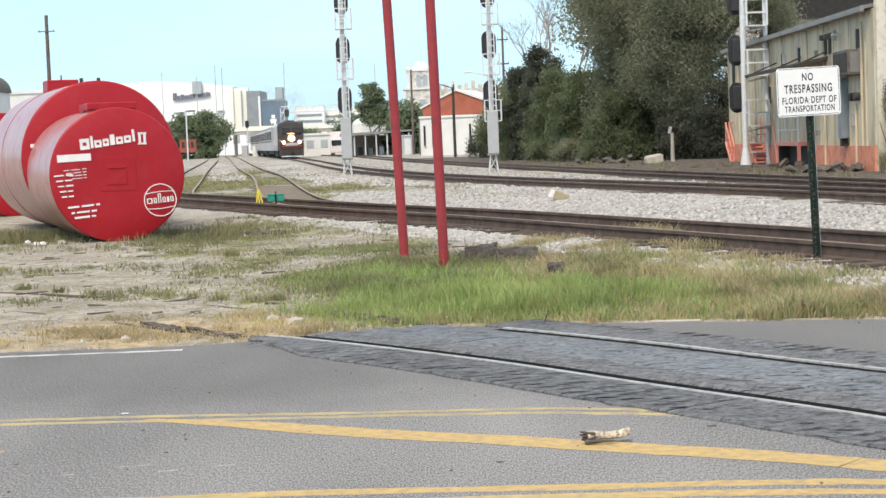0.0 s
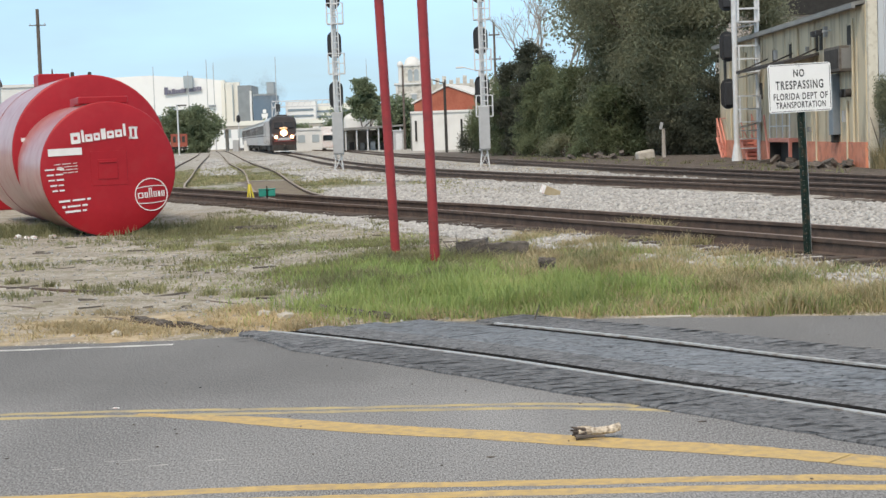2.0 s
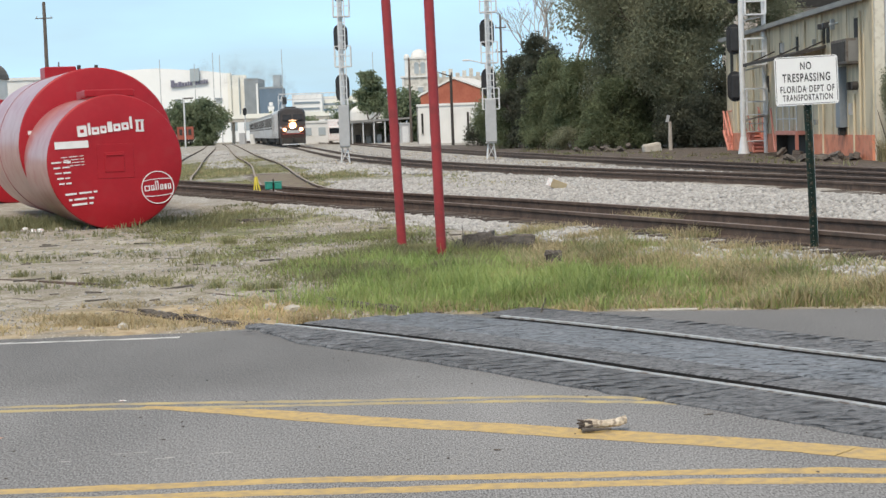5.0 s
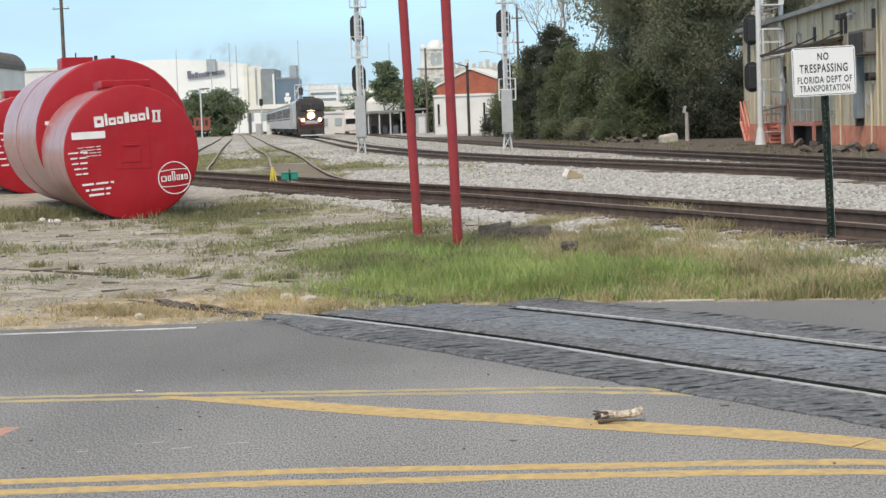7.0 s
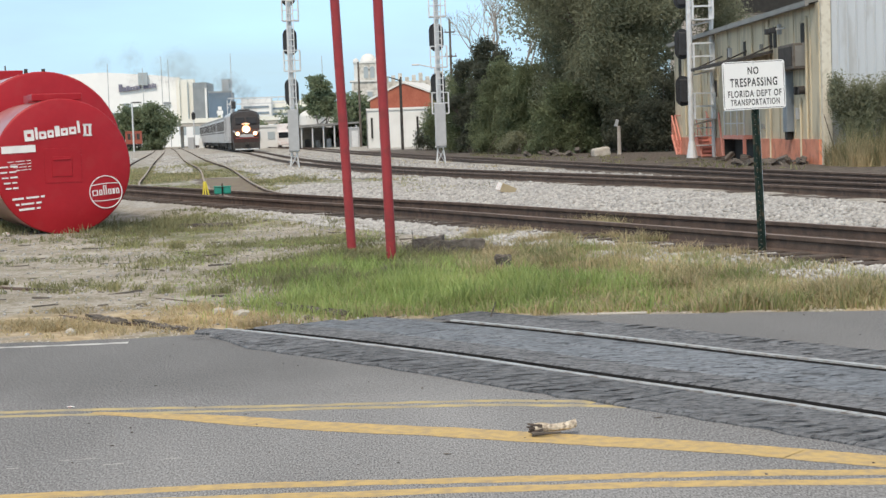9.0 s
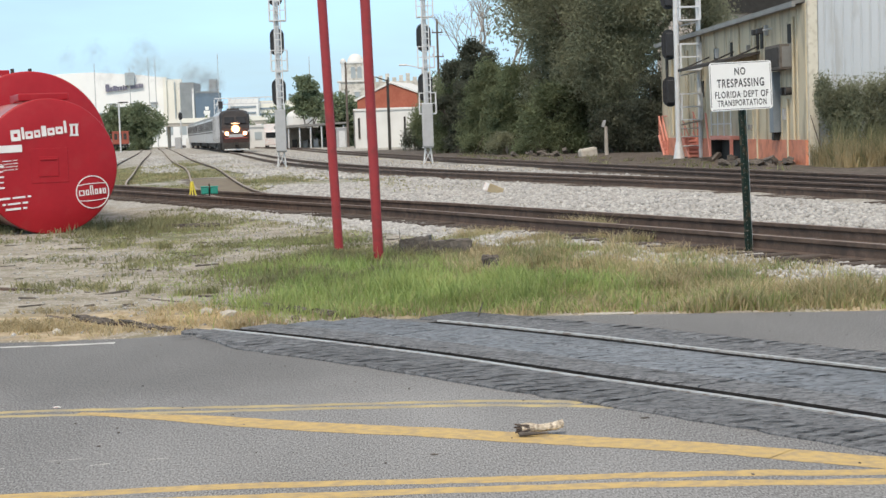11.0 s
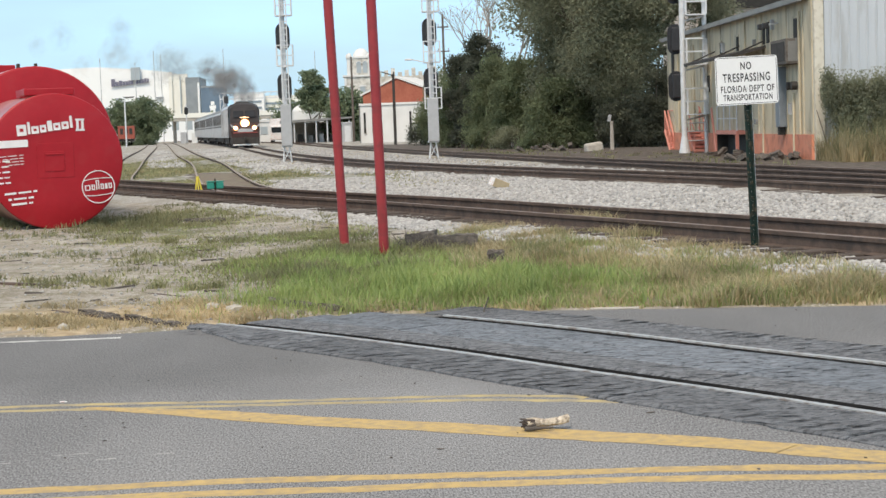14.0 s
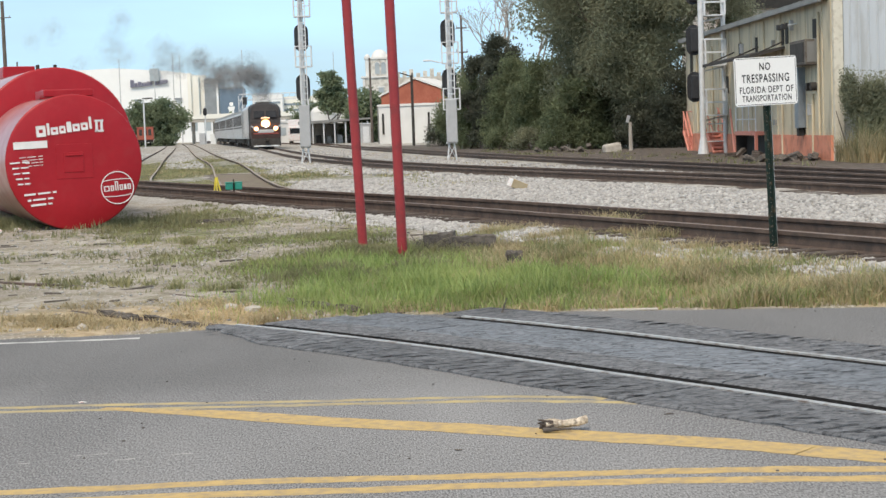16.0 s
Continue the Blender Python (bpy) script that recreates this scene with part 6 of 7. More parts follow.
ballast_wagon(-42.0, 284, 7.5)
flat = thing("flat_wagon", pose(-25.6, 90, 0.2, 0, 0, 20), "tan railed flat wagon behind the tanks", "rail wagon")
part("deck", box(0, 0, 2.9, 3.4, 2.4, 0.2, bevel=0.03), YELLOW_STEEL, flat)
for sx in (-1.6, -0.5, 0.6, 1.6):
    part("stake", box(sx, -1.15, 3.3, 0.1, 0.1, 0.7), CARDBOARD, flat)
part("side_rail", box(0, -1.15, 3.6, 3.4, 0.1, 0.12), CARDBOARD, flat)
part("tank_body", rod((-1.7, 0, 1.7), (1.7, 0, 1.7), 1.05, seg=24), TANK_SIDE, flat, smooth=True)
for sx in (-1.1, 1.1):
    part("wheel", rod((sx, -0.8, 0.45), (sx, -0.68, 0.45), 0.45, seg=16), UNDERFRAME, flat)


# ---- trees and shrubs ----
def leaf_mesh(name, centres, radii, count, size, seed, material, droop=0.0, soft=0.62):
    """Many small leaf sprays: bent quads strewn through soft-edged clumps, with gaps between the clumps."""
    rng = np.random.default_rng(seed)
    centres, radii = np.array(centres, float), np.array(radii, float)
    weight = radii[:, 0] * radii[:, 2]
    pick = rng.choice(len(centres), count, p=weight / weight.sum())
    d = np.clip(rng.normal(size=(count, 3)), -2.1, 2.1) * soft
    pos = centres[pick] + d * radii[pick]
    pos[:, 2] = np.maximum(pos[:, 2], 0.05)
    s = size * rng.uniform(0.5, 1.4, count)
    u = rng.normal(size=(count, 3))
    u[:, 2] -= droop
    u /= np.linalg.norm(u, axis=1)[:, None]
    v = np.cross(u, rng.normal(size=(count, 3)))
    v /= np.linalg.norm(v, axis=1)[:, None]
    a, b = u * s[:, None], v * s[:, None] * 0.45
    # a pointed leaf spray: base, two shoulders, tip
    quad = np.stack([pos - a, pos + b - a * 0.1, pos + a, pos - b + a * 0.15], 1).reshape(-1, 3)
    me = bpy.data.meshes.new(name)
    me.vertices.add(4 * count)
    me.vertices.foreach_set("co", quad.ravel())
    me.loops.add(4 * count)
    me.loops.foreach_set("vertex_index", np.arange(4 * count))
    me.polygons.add(count)
    me.polygons.foreach_set("loop_start", np.arange(0, 4 * count, 4))
    me.update()
    me.validate()
    me.materials.append(material)
    return me


def limbs(bm, a, d, length, r, depth, rnd, tips, spread=0.55):
    """Branches that fork and taper; the tips are collected."""
    b = a + d * length
    rod(a, b, r, r * 0.68, seg=7, bm=bm)
    if depth == 0:
        tips.append(b)
        return
    for k in range(rnd.choice((2, 3)) if depth > 1 else 3):
        n = (d + Vector((rnd.gauss(0, spread), rnd.gauss(0, spread), rnd.gauss(0.12, spread * 0.6)))).normalized()
        limbs(bm, b, n, length * rnd.uniform(0.6, 0.85), r * 0.62, depth - 1, rnd, tips, spread)


def tree(x, y, h, crown, count, size, seed, label, leaf=OAK_LEAF, trunk=0.3, depth=3, name="tree", clump=1.1, low=0.35):
    rnd = random.Random(seed)
    t = thing(name, pose(x, y, 0), label, "tree")
    bm = bmesh.new()
    tips = []
    limbs(bm, Vector((0, 0, -0.1)), Vector((rnd.uniform(-0.08, 0.08), rnd.uniform(-0.08, 0.08), 1)).normalized(), h * 0.3, trunk, depth, rnd, tips)
    part("trunk", bm, BARK, t, "grey-brown trunk with forking limbs")
    cs, rs = [], []
    for p in tips:
        cs.append(p)
        rs.append((clump * rnd.uniform(0.6, 1.1), clump * rnd.uniform(0.6, 1.1), clump * rnd.uniform(0.45, 0.8)))
    for k in range(max(34, int(80 * crown[0] * h / 40))):
        a, rr = rnd.uniform(0, 2 * math.pi), math.sqrt(rnd.random())
        z = rnd.uniform(low, 1.0)
        bulge = math.sin(math.pi * (0.12 + 0.8 * (z - low) / (1 - low + 1e-6))) ** 0.6
        cs.append(Vector((crown[0] * bulge * rr * math.cos(a), crown[1] * bulge * rr * math.sin(a), h * z - 0.3)))
        rs.append((clump * rnd.uniform(0.5, 1.15), clump * rnd.uniform(0.5, 1.15), clump * rnd.uniform(0.4, 0.85)))
    share("crown", leaf_mesh("crown", cs, rs, count, size, seed, leaf, 0.35), t)
    return t


tree(12.2, 97, 12.6, (2.0, 3.0), 105000, 0.07, 1, "large dark oak with dense leaves coloured paler for haze", clump=1.25, low=0.18)
tree(13.3, 93, 13.0, (2.5, 3.0), 125000, 0.07, 2, "large dark oak with dense leaves coloured paler for haze", clump=1.3, low=0.26)
tree(14.0, 96, 12.2, (1.7, 3.0), 100000, 0.07, 3, "large dark oak leaning over the warehouse", clump=1.3, low=0.12)
tree(13.4, 104, 14.0, (2.8, 3.0), 40000, 0.13, 4, "tall dark oak behind the front trees", clump=1.5, low=0.1)
tree(10.2, 99, 8.6, (1.1, 1.6), 26000, 0.07, 5, "half-grown oak with thin grey-green leaves", trunk=0.14, clump=0.9, low=0.3)
tree(6.75, 112, 7.6, (0.9, 0.9), 15000, 0.085, 6, "dark pointed conifer above the shrubs", DARK_LEAF, 0.16, 2, clump=0.5, low=0.2)
tree(5.6, 114, 6.3, (0.8, 0.8), 12000, 0.085, 7, "dark pointed conifer above the shrubs", DARK_LEAF, 0.14, 2, clump=0.5, low=0.15)
tree(7.9, 116, 7.0, (1.0, 1.0), 12000, 0.085, 8, "dark pointed conifer above the shrubs", DARK_LEAF, 0.14, 2, clump=0.5, low=0.15)


def shrub(x, y, w, h, count, size, seed, label, leaf=SHRUB_LEAF, clump=0.7, name="shrub"):
    rnd = random.Random(seed)
    t = thing(name, pose(x, y, 0), label, "shrub")
    bm = bmesh.new()
    for k in range(6):
        rod((rnd.uniform(-w, w) * 0.4, rnd.uniform(-0.4, 0.4), 0), (rnd.uniform(-w, w) * 0.6, rnd.uniform(-0.5, 0.5), h * rnd.uniform(0.5, 0.8)), 0.05, 0.015, seg=6, bm=bm)
    part("stem", bm, BARK, t)
    cs, rs = [], []
    for k in range(max(14, int(w * h * 6))):
        u = rnd.uniform(-1, 1)
        top = h * (1 - 0.45 * u * u)
        cs.append((u * w, rnd.uniform(-0.8, 0.8), rnd.uniform(0.15, 1.0) * (top - clump * 0.4)))
        rs.append((clump * rnd.uniform(0.6, 1.2), clump * rnd.uniform(0.6, 1.1), clump * rnd.uniform(0.5, 1.0)))
    share("crown", leaf_mesh("crown", cs, rs, count, size, seed, leaf, 0.2), t)
    return t


for k, (x, y, w, h, n) in enumerate(((4.9, 124, 1.7, 6.0, 7000), (6.1, 116, 1.7, 6.6, 8000), (7.6, 108, 1.8, 6.2, 9000), (9.1, 102, 1.9, 6.0, 9500), (10.4, 96, 1.6, 4.6, 6500), (3.7, 136, 1.3, 2.6, 2200), (13.8, 92, 1.4, 3.0, 3500), (11.6, 97, 1.6, 4.6, 4500), (15.4, 91, 1.2, 5.0, 5000))):
    shrub(x, y, w, h, int(n * 3.4), 0.08, 50 + k, "dense green shrubs along the track" if k < 5 else "dark undergrowth below the trees", SHRUB_LEAF if k < 5 else DARK_LEAF, clump=0.6)
for k, (x, y, w, h) in enumerate(((5.2, 117, 1.3, 1.6), (6.6, 106, 1.2, 1.5), (8.0, 100, 1.2, 1.4), (9.2, 95.5, 1.1, 1.5))):
    shrub(x, y, w, h, 5200, 0.06, 90 + k, "low olive undergrowth along the track", SHRUB_LEAF if k % 2 else OAK_LEAF, clump=0.4)


def creeper(x0, x1, y, top, count, seed, label):
    """A hanging curtain of leaves with a level top and a ragged lower hem."""
    rnd = random.Random(seed)
    t = thing("hedge", pose((x0 + x1) / 2, y, 0), label, "shrub")
    bm = bmesh.new()
    for k in range(14):
        x = rnd.uniform(-1, 1) * (x1 - x0) / 2
        rod((x, 0.1, 0), (x + rnd.gauss(0, 0.3), 0.1, top * rnd.uniform(0.6, 0.9)), 0.03, 0.012, seg=6, bm=bm)
    part("stem", bm, BARK, t)
    cs, rs = [], []
    for k in range(int((x1 - x0) * 45)):
        u = rnd.random()
        x = -(x1 - x0) / 2 + u * (x1 - x0)
        hem = max(0.2, 1.6 - u * 8) + rnd.gauss(0, 0.2)
        cs.append((x, rnd.uniform(-0.35, 0.1), rnd.uniform(hem, top - 0.15 + 0.12 * math.sin(x * 3))))
        rs.append((0.2, 0.25, rnd.uniform(0.25, 0.45)))
    share("crown", leaf_mesh("crown", cs, rs, count, 0.042, seed, OAK_LEAF, 0.9), t)


creeper(14.3, 21.0, 53.9, 2.8, 90000, 70, "hanging green creeper hedge against the pale gable")


def bare_tree(x, y, h, seed, label):
    rnd = random.Random(seed)
    t = thing("bare_tree", pose(x, y, 0), label, "tree")
    bm = bmesh.new()
    tips = []
    limbs(bm, Vector((0, 0, 0)), Vector((0.05, 0, 1)).normalized(), h * 0.25, 0.17, 6, rnd, tips, 0.42)
    part("trunk", bm, PALE_BARK, t, "bleached bare branches")


bare_tree(7.6, 119, 13.6, 12, "leafless pale tree beside the oaks")
bare_tree(9.0, 118, 14.4, 15, "leafless pale tree beside the oaks")
bare_tree(10.3, 117, 13.0, 18, "leafless pale tree beside the oaks")
shrub(-39.6, 141, 1.9, 6.1, 6000, 0.16, 98, "dark green bush before the arched hall", FAR_LEAF, clump=0.8)
# far trees
for k, (x, y, h, c, n) in enumerate(((-44.5, 302, 7.6, 3.6, 5600), (-40.2, 300, 8.0, 3.2, 5600), (-50, 304, 6.8, 3.4, 3600), (-9.7, 250, 10.4, 1.9, 2600), (-9.0, 253, 9.4, 1.4, 1600), (-16.5, 300, 7.2, 3.0, 2200), (-13.0, 300, 7.0, 2.6, 2000), (-4.2, 212, 6.5, 2.4, 3000), (-1.6, 214, 5.5, 2.0, 2000), (-25.5, 330, 4.5, 2.4, 1500), (-61, 260, 7.0, 3.0, 2200), (-29.0, 345, 4.0, 2.6, 1500))):
    tree(x, y, h, (c, c), int(n * 2.2), 0.24, 200 + k, "round green tree beyond the tracks" if k not in (3, 4) else "tall pine with an open crown", FAR_LEAF, 0.16, 2, clump=1.1 if k not in (3, 4) else 0.8, low=0.03 if k not in (3, 4) else 0.5)


def far_woods():
    rnd = random.Random(77)
    cs = [(rnd.uniform(-420, 420), rnd.uniform(560, 640), rnd.uniform(1.5, 5.0)) for _ in range(420)]
    rs = [(7, 4, 3.2)] * 420
    tagged(share("far_woods", leaf_mesh("far_woods", cs, rs, 26000, 1.5, 9, FAR_LEAF), None), "belt of far green trees on the skyline", "trees", kind="stuff")


far_woods()


# ---- grass ----
def blades(name, spots, material, label, seed, height, width=0.012, lean=0.35):
    """Single grass blades, bent once, on the ground."""
    rng = np.random.default_rng(seed)
    n = len(spots)
    base = np.array([(x, y, ground_z(x, y) - 0.01) for x, y, _ in spots])
    h = height * np.array([k for _, _, k in spots]) * rng.uniform(0.45, 1.25, n)
    a = rng.uniform(0, 2 * np.pi, n)
    out = np.stack([np.cos(a), np.sin(a), np.zeros(n)], 1)
    side = np.stack([np.cos(a + 1.57 + rng.normal(0, 0.5, n)), np.sin(a + 1.57), np.zeros(n)], 1) * (width * rng.uniform(0.6, 1.3, n))[:, None]
    bend = h * rng.uniform(0.1, lean * 2, n)
    mid = base + out * (bend * 0.35)[:, None] + np.stack([0 * h, 0 * h, h * 0.6], 1)
    tip = base + out * bend[:, None] + np.stack([0 * h, 0 * h, h], 1)
    verts = np.stack([base - side, base + side, mid + side * 0.7, mid - side * 0.7, tip], 1).reshape(-1, 3)
    me = bpy.data.meshes.new(name)
    me.vertices.add(5 * n)
    me.vertices.foreach_set("co", verts.ravel())
    idx = np.arange(n)[:, None] * 5 + np.array([0, 1, 2, 3, 3, 2, 4])
    me.loops.add(7 * n)
    me.loops.foreach_set("vertex_index", idx.ravel())
    me.polygons.add(2 * n)
    me.polygons.foreach_set("loop_start", (np.arange(n)[:, None] * 7 + np.array([0, 4])).ravel())
    me.update()
    me.validate()
    me.materials.append(material)
    return tagged(share(name, me, None), label, "grass", kind="stuff")


def strew(n, seed, x0, x1, y0, y1, cover, tuft=0.0):
    """Places for blades by a cover function, in tufts."""
    rnd = random.Random(seed)
    out = []
    tries = 0
    while len(out) < n and tries < n * 30:
        tries += 1
        x, y = rnd.uniform(x0, x1), rnd.uniform(y0, y1)
        c = cover(x, y)
        if c <= 0 or rnd.random() > c:
            continue
        k = rnd.uniform(0.7, 1.1) * (0.5 + 0.5 * c) * (0.45 + 0.95 * min(1.0, max(0.0, 0.5 + 1.1 * noise.noise(Vector((x * 1.9, y * 1.9, seed % 5 + 60))))))
        if tuft:
            m = rnd.randint(8, 18)
            for _ in range(m):
                out.append((x + rnd.gauss(0, tuft), y + rnd.gauss(0, tuft), k))
        else:
            out.append((x, y, k))
    return [(x, y, k) for x, y, k in out if y > road_edge(x) + 0.04]


def lumpy(x, y, s=0.9, seed=0):
    return 0.5 + 0.9 * noise.noise(Vector((x * s, y * s, seed)))


blades("green_grass", strew(21000, 1, -2.2, 3.4, 14.2, 21, lambda x, y: green_cover(x, y) * min(1, max(0, lumpy(x, y, 1.0, 3) + 0.35))), GREEN_GRASS, "tall fresh green grass by the road", 1, 0.2, 0.006, 0.45)
blades("green_grass", strew(12000, 2, -2.5, 2.4, 18, 25, lambda x, y: green_cover(x, y) * min(1, max(0, lumpy(x, y, 0.8, 5) + 0.3))), WEED, "low grey-green weeds round the posts", 2, 0.14, 0.008, 0.6)


def verge(x, y):
    s = float(beside_siding(x, y))
    e = y - road_edge(x)
    if x < 0.8 or s > -1.2 or e < 0.1:
        return 0.0
    ease = 1.0 if y > 18.5 else min(1.0, max(0.0, (x - 1.5) / 1.3)) + (0.35 if e < 0.5 else 0.12)
    return ease * min(1.0, max(0.0, 0.7 + 0.7 * noise.noise(Vector((x * 1.1, y * 1.1, 8))) - max(0.0, (s + 2.8) * 0.5)))


blades("mixed_grass", strew(5500, 21, -2.2, 3.6, 14.2, 22, lambda x, y: green_cover(x, y) * min(1, max(0, lumpy(x, y, 1.6, 31)))), MIXED_GRASS, "yellowish blades among the green grass", 21, 0.17, 0.006, 0.5)
blades("dry_grass", strew(2500, 22, -2.2, 3.6, 14.2, 20, lambda x, y: green_cover(x, y) * min(1, max(0, lumpy(x, y, 2.1, 37) - 0.1))), DRY_GRASS, "dry blades among the green grass", 22, 0.15, 0.005, 0.6)
blades("green_grass", strew(4500, 23, 1.5, 6.5, 13.8, 22, lambda x, y: verge(x, y) * max(0.0, lumpy(x, y, 1.2, 41) - 0.25)), GREEN_GRASS, "green tufts in the dry verge", 23, 0.17, 0.006, 0.45)
blades("mixed_grass", strew(16000, 3, 0.8, 7.0, 13.5, 24, verge), MIXED_GRASS, "ragged yellow-green grass on the verge", 3, 0.165, 0.006, 0.6)
blades("dry_grass", strew(15000, 4, 0.8, 7.0, 13.5, 23, verge), DRY_GRASS, "dry straw-coloured grass on the verge", 4, 0.16, 0.007, 0.7)
blades("dry_grass", strew(7000, 5, -4.6, 1.5, 14.0, 17.2, lambda x, y: (dry_cover(x, y) if x < 0.2 else 0.25) * max(0, lumpy(x, y, 1.3, 2)), 0.05), DRY_GRASS, "flattened dry straw beside the road", 5, 0.12, 0.006, 1.2)
blades("dry_grass", strew(1800, 6, 0.9, 4.2, 19.5, 26.5, lambda x, y: max(0.0, lumpy(x, y, 0.7, 12) - 0.45) * 1.6 if -2.6 < float(beside_siding(x, y)) < -0.95 else 0.0, 0.1), DRY_GRASS, "dry grass tufts on the ballast", 6, 0.13, 0.006, 0.7)


def tuft_at(spots, seed, name, material, label, height, spread, count=240):
    """Round tufts at given spots."""
    rnd = random.Random(seed)
    out = []
    for x, y, size in spots:
        for _ in range(int(count * size)):
            out.append((x + rnd.gauss(0, spread * size), y + rnd.gauss(0, spread * size), size * rnd.uniform(0.6, 1.1)))
    return blades(name, out, material, label, seed, height, 0.006, 0.75)


BALLAST_TUFTS = [(2.29, 22.8, 1.0), (3.06, 24.9, 1.5), (2.7, 25.1, 1.1), (3.23, 21.6, 1.2), (3.0, 22.6, 0.9), (1.27, 24.0, 1.0), (1.55, 24.2, 0.8), (3.44, 19.8, 0.9), (3.84, 19.1, 0.8), (1.8, 22.7, 0.7)]
DIRT_TUFTS = [(-5.07, 20.36, 0.9), (-4.51, 19.85, 0.7), (-4.06, 19.54, 0.8), (-3.71, 19.13, 0.6), (-3.31, 18.97, 0.5), (-3.09, 18.63, 0.9), (-2.74, 18.37, 0.5), (-2.4, 17.87, 0.8), (-1.99, 17.49, 0.9), (-1.77, 17.66, 0.9), (-3.97, 26.0, 1.3), (-3.19, 25.4, 1.1), (-2.79, 18.7, 0.5), (-2.43, 18.15, 0.4)]
tuft_at(BALLAST_TUFTS, 61, "dry_tufts", DRY_GRASS, "round tan grass tufts on the ballast", 0.15, 0.12)
tuft_at(BALLAST_TUFTS, 62, "dry_tufts", MIXED_GRASS, "yellow-green grass tufts on the ballast", 0.12, 0.14)
tuft_at([(0.25, 21.3, 1.0), (0.6, 21.3, 0.9), (0.1, 20.83, 0.5), (0.95, 21.35, 0.7), (-0.6, 23.84, 0.5)], 66, "weed_tufts", WEED, "grey-green weeds round posts and rotten ties", 0.2, 0.12)
tuft_at(DIRT_TUFTS, 63, "weed_tufts", WEED, "grey-green weed tufts in a row on the dirt", 0.13, 0.07, 70)
tuft_at(DIRT_TUFTS, 64, "dry_tufts", MIXED_GRASS, "yellowish grass tufts in a row on the dirt", 0.12, 0.08, 70)


def dirt_tufts(x, y, layer=21):
    if float(beside_siding(x, y)) > -1.6:
        return 0.0
    return max(0.0, noise.noise(Vector((x * 0.55, y * 0.33, layer))) * 0.9 + 0.02)


blades("weed_tufts", strew(9500, 7, -8.5, 0.5, 16.5, 38, dirt_tufts, 0.07), WEED, "scattered weed tufts on the dirt", 7, 0.13, 0.009, 0.6)
blades("dry_tufts", strew(6000, 8, -8.5, 1.0, 15.5, 36, lambda x, y: dirt_tufts(x, y, 47), 0.07), MIXED_GRASS, "scattered yellowish tufts on the dirt", 8, 0.12, 0.009, 0.7)
blades("tank_grass", strew(7000, 9, -10.5, -2.6, 29.5, 36, lambda x, y: green_cover(x, y) * (0.4 + lumpy(x, y, 0.9, 4))), WEED, "green grass growing round the tanks", 9, 0.22, 0.01, 0.6)


def carpet(x, y):
    if float(beside_siding(x, y)) > -2.0 or y < road_edge(x) + 1.6:
        return 0.0
    near = math.exp(-(((x + 1.3) / 1.7) ** 2 + ((y - 23.5) / 5.0) ** 2) ** 2)
    far = 0.55 * math.exp(-(((x + 3.4) / 1.8) ** 2 + ((y - 31.0) / 5.0) ** 2) ** 2)
    return max(near, far) * min(1.0, max(0.0, 0.45 + 1.3 * noise.noise(Vector((x * 0.8, y * 0.45, 71)))))


blades("low_weeds", strew(15000, 71, -5.5, 0.6, 17.5, 37, carpet), WEED, "thin low green weeds creeping over the dirt", 71, 0.075, 0.009, 1.0)
blades("low_weeds", strew(7000, 72, -5.5, 0.6, 17.5, 37, carpet), GREEN_GRASS, "thin low green grass creeping over the dirt", 72, 0.07, 0.007, 1.0)


def yard_cover(x, y):
    if x > float(x_at(MAIN_A, y)) - 2.3:
        return 0.0
    if float(beside_siding(x, y)) < 1.2 or (y < 66 and abs(x - float(x_at(YARD_A, y))) < 0.85):
        return 0.0
    return max(0.0, noise.noise(Vector((x * 0.3, y * 0.09, 33))) * 1.2 + 0.32) * min(1, max(0, (y - 40) / 12)) * max(0, 1 - (y - 60) / 75)


blades("yard_grass", strew(16000, 10, -14, 3, 42, 130, yard_cover, 0.16), MIXED_GRASS, "yellow-green weeds between the yard tracks", 10, 0.15, 0.014, 0.8)
blades("yard_grass", strew(14000, 30, -14, 3, 42, 120, lambda x, y: 0.8 * yard_cover(x, y), 0.16), WEED, "grey-green weeds between the yard tracks", 30, 0.14, 0.014, 0.8)
blades("yard_grass", strew(7000, 31, -14, 3, 42, 110, lambda x, y: 0.6 * yard_cover(x, y), 0.2), DRY_GRASS, "dry weeds between the yard tracks", 31, 0.13, 0.014, 0.9)
blades("tree_edge_grass", strew(1200, 11, 5, 20, 50, 110, lambda x, y: 0.7 if x > float(x_at(MAIN_B, y)) + 2.4 and x < float(x_at(MAIN_B, y)) + 6.5 else 0.0, 0.15), WEED, "dry grass below the trees and warehouse", 11, 0.2, 0.02, 0.6)
blades("corner_grass", strew(5000, 12, 14.0, 18, 50.5, 54, lambda x, y: 0.9, 0.1), DRY_GRASS, "tall dry weeds by the warehouse corner", 12, 0.85, 0.012, 0.5)
blades("corner_grass", strew(2500, 13, 14.0, 18, 50.5, 54, lambda x, y: 0.8, 0.1), WEED, "grey-green weeds by the warehouse corner", 13, 1.2, 0.012, 0.4)


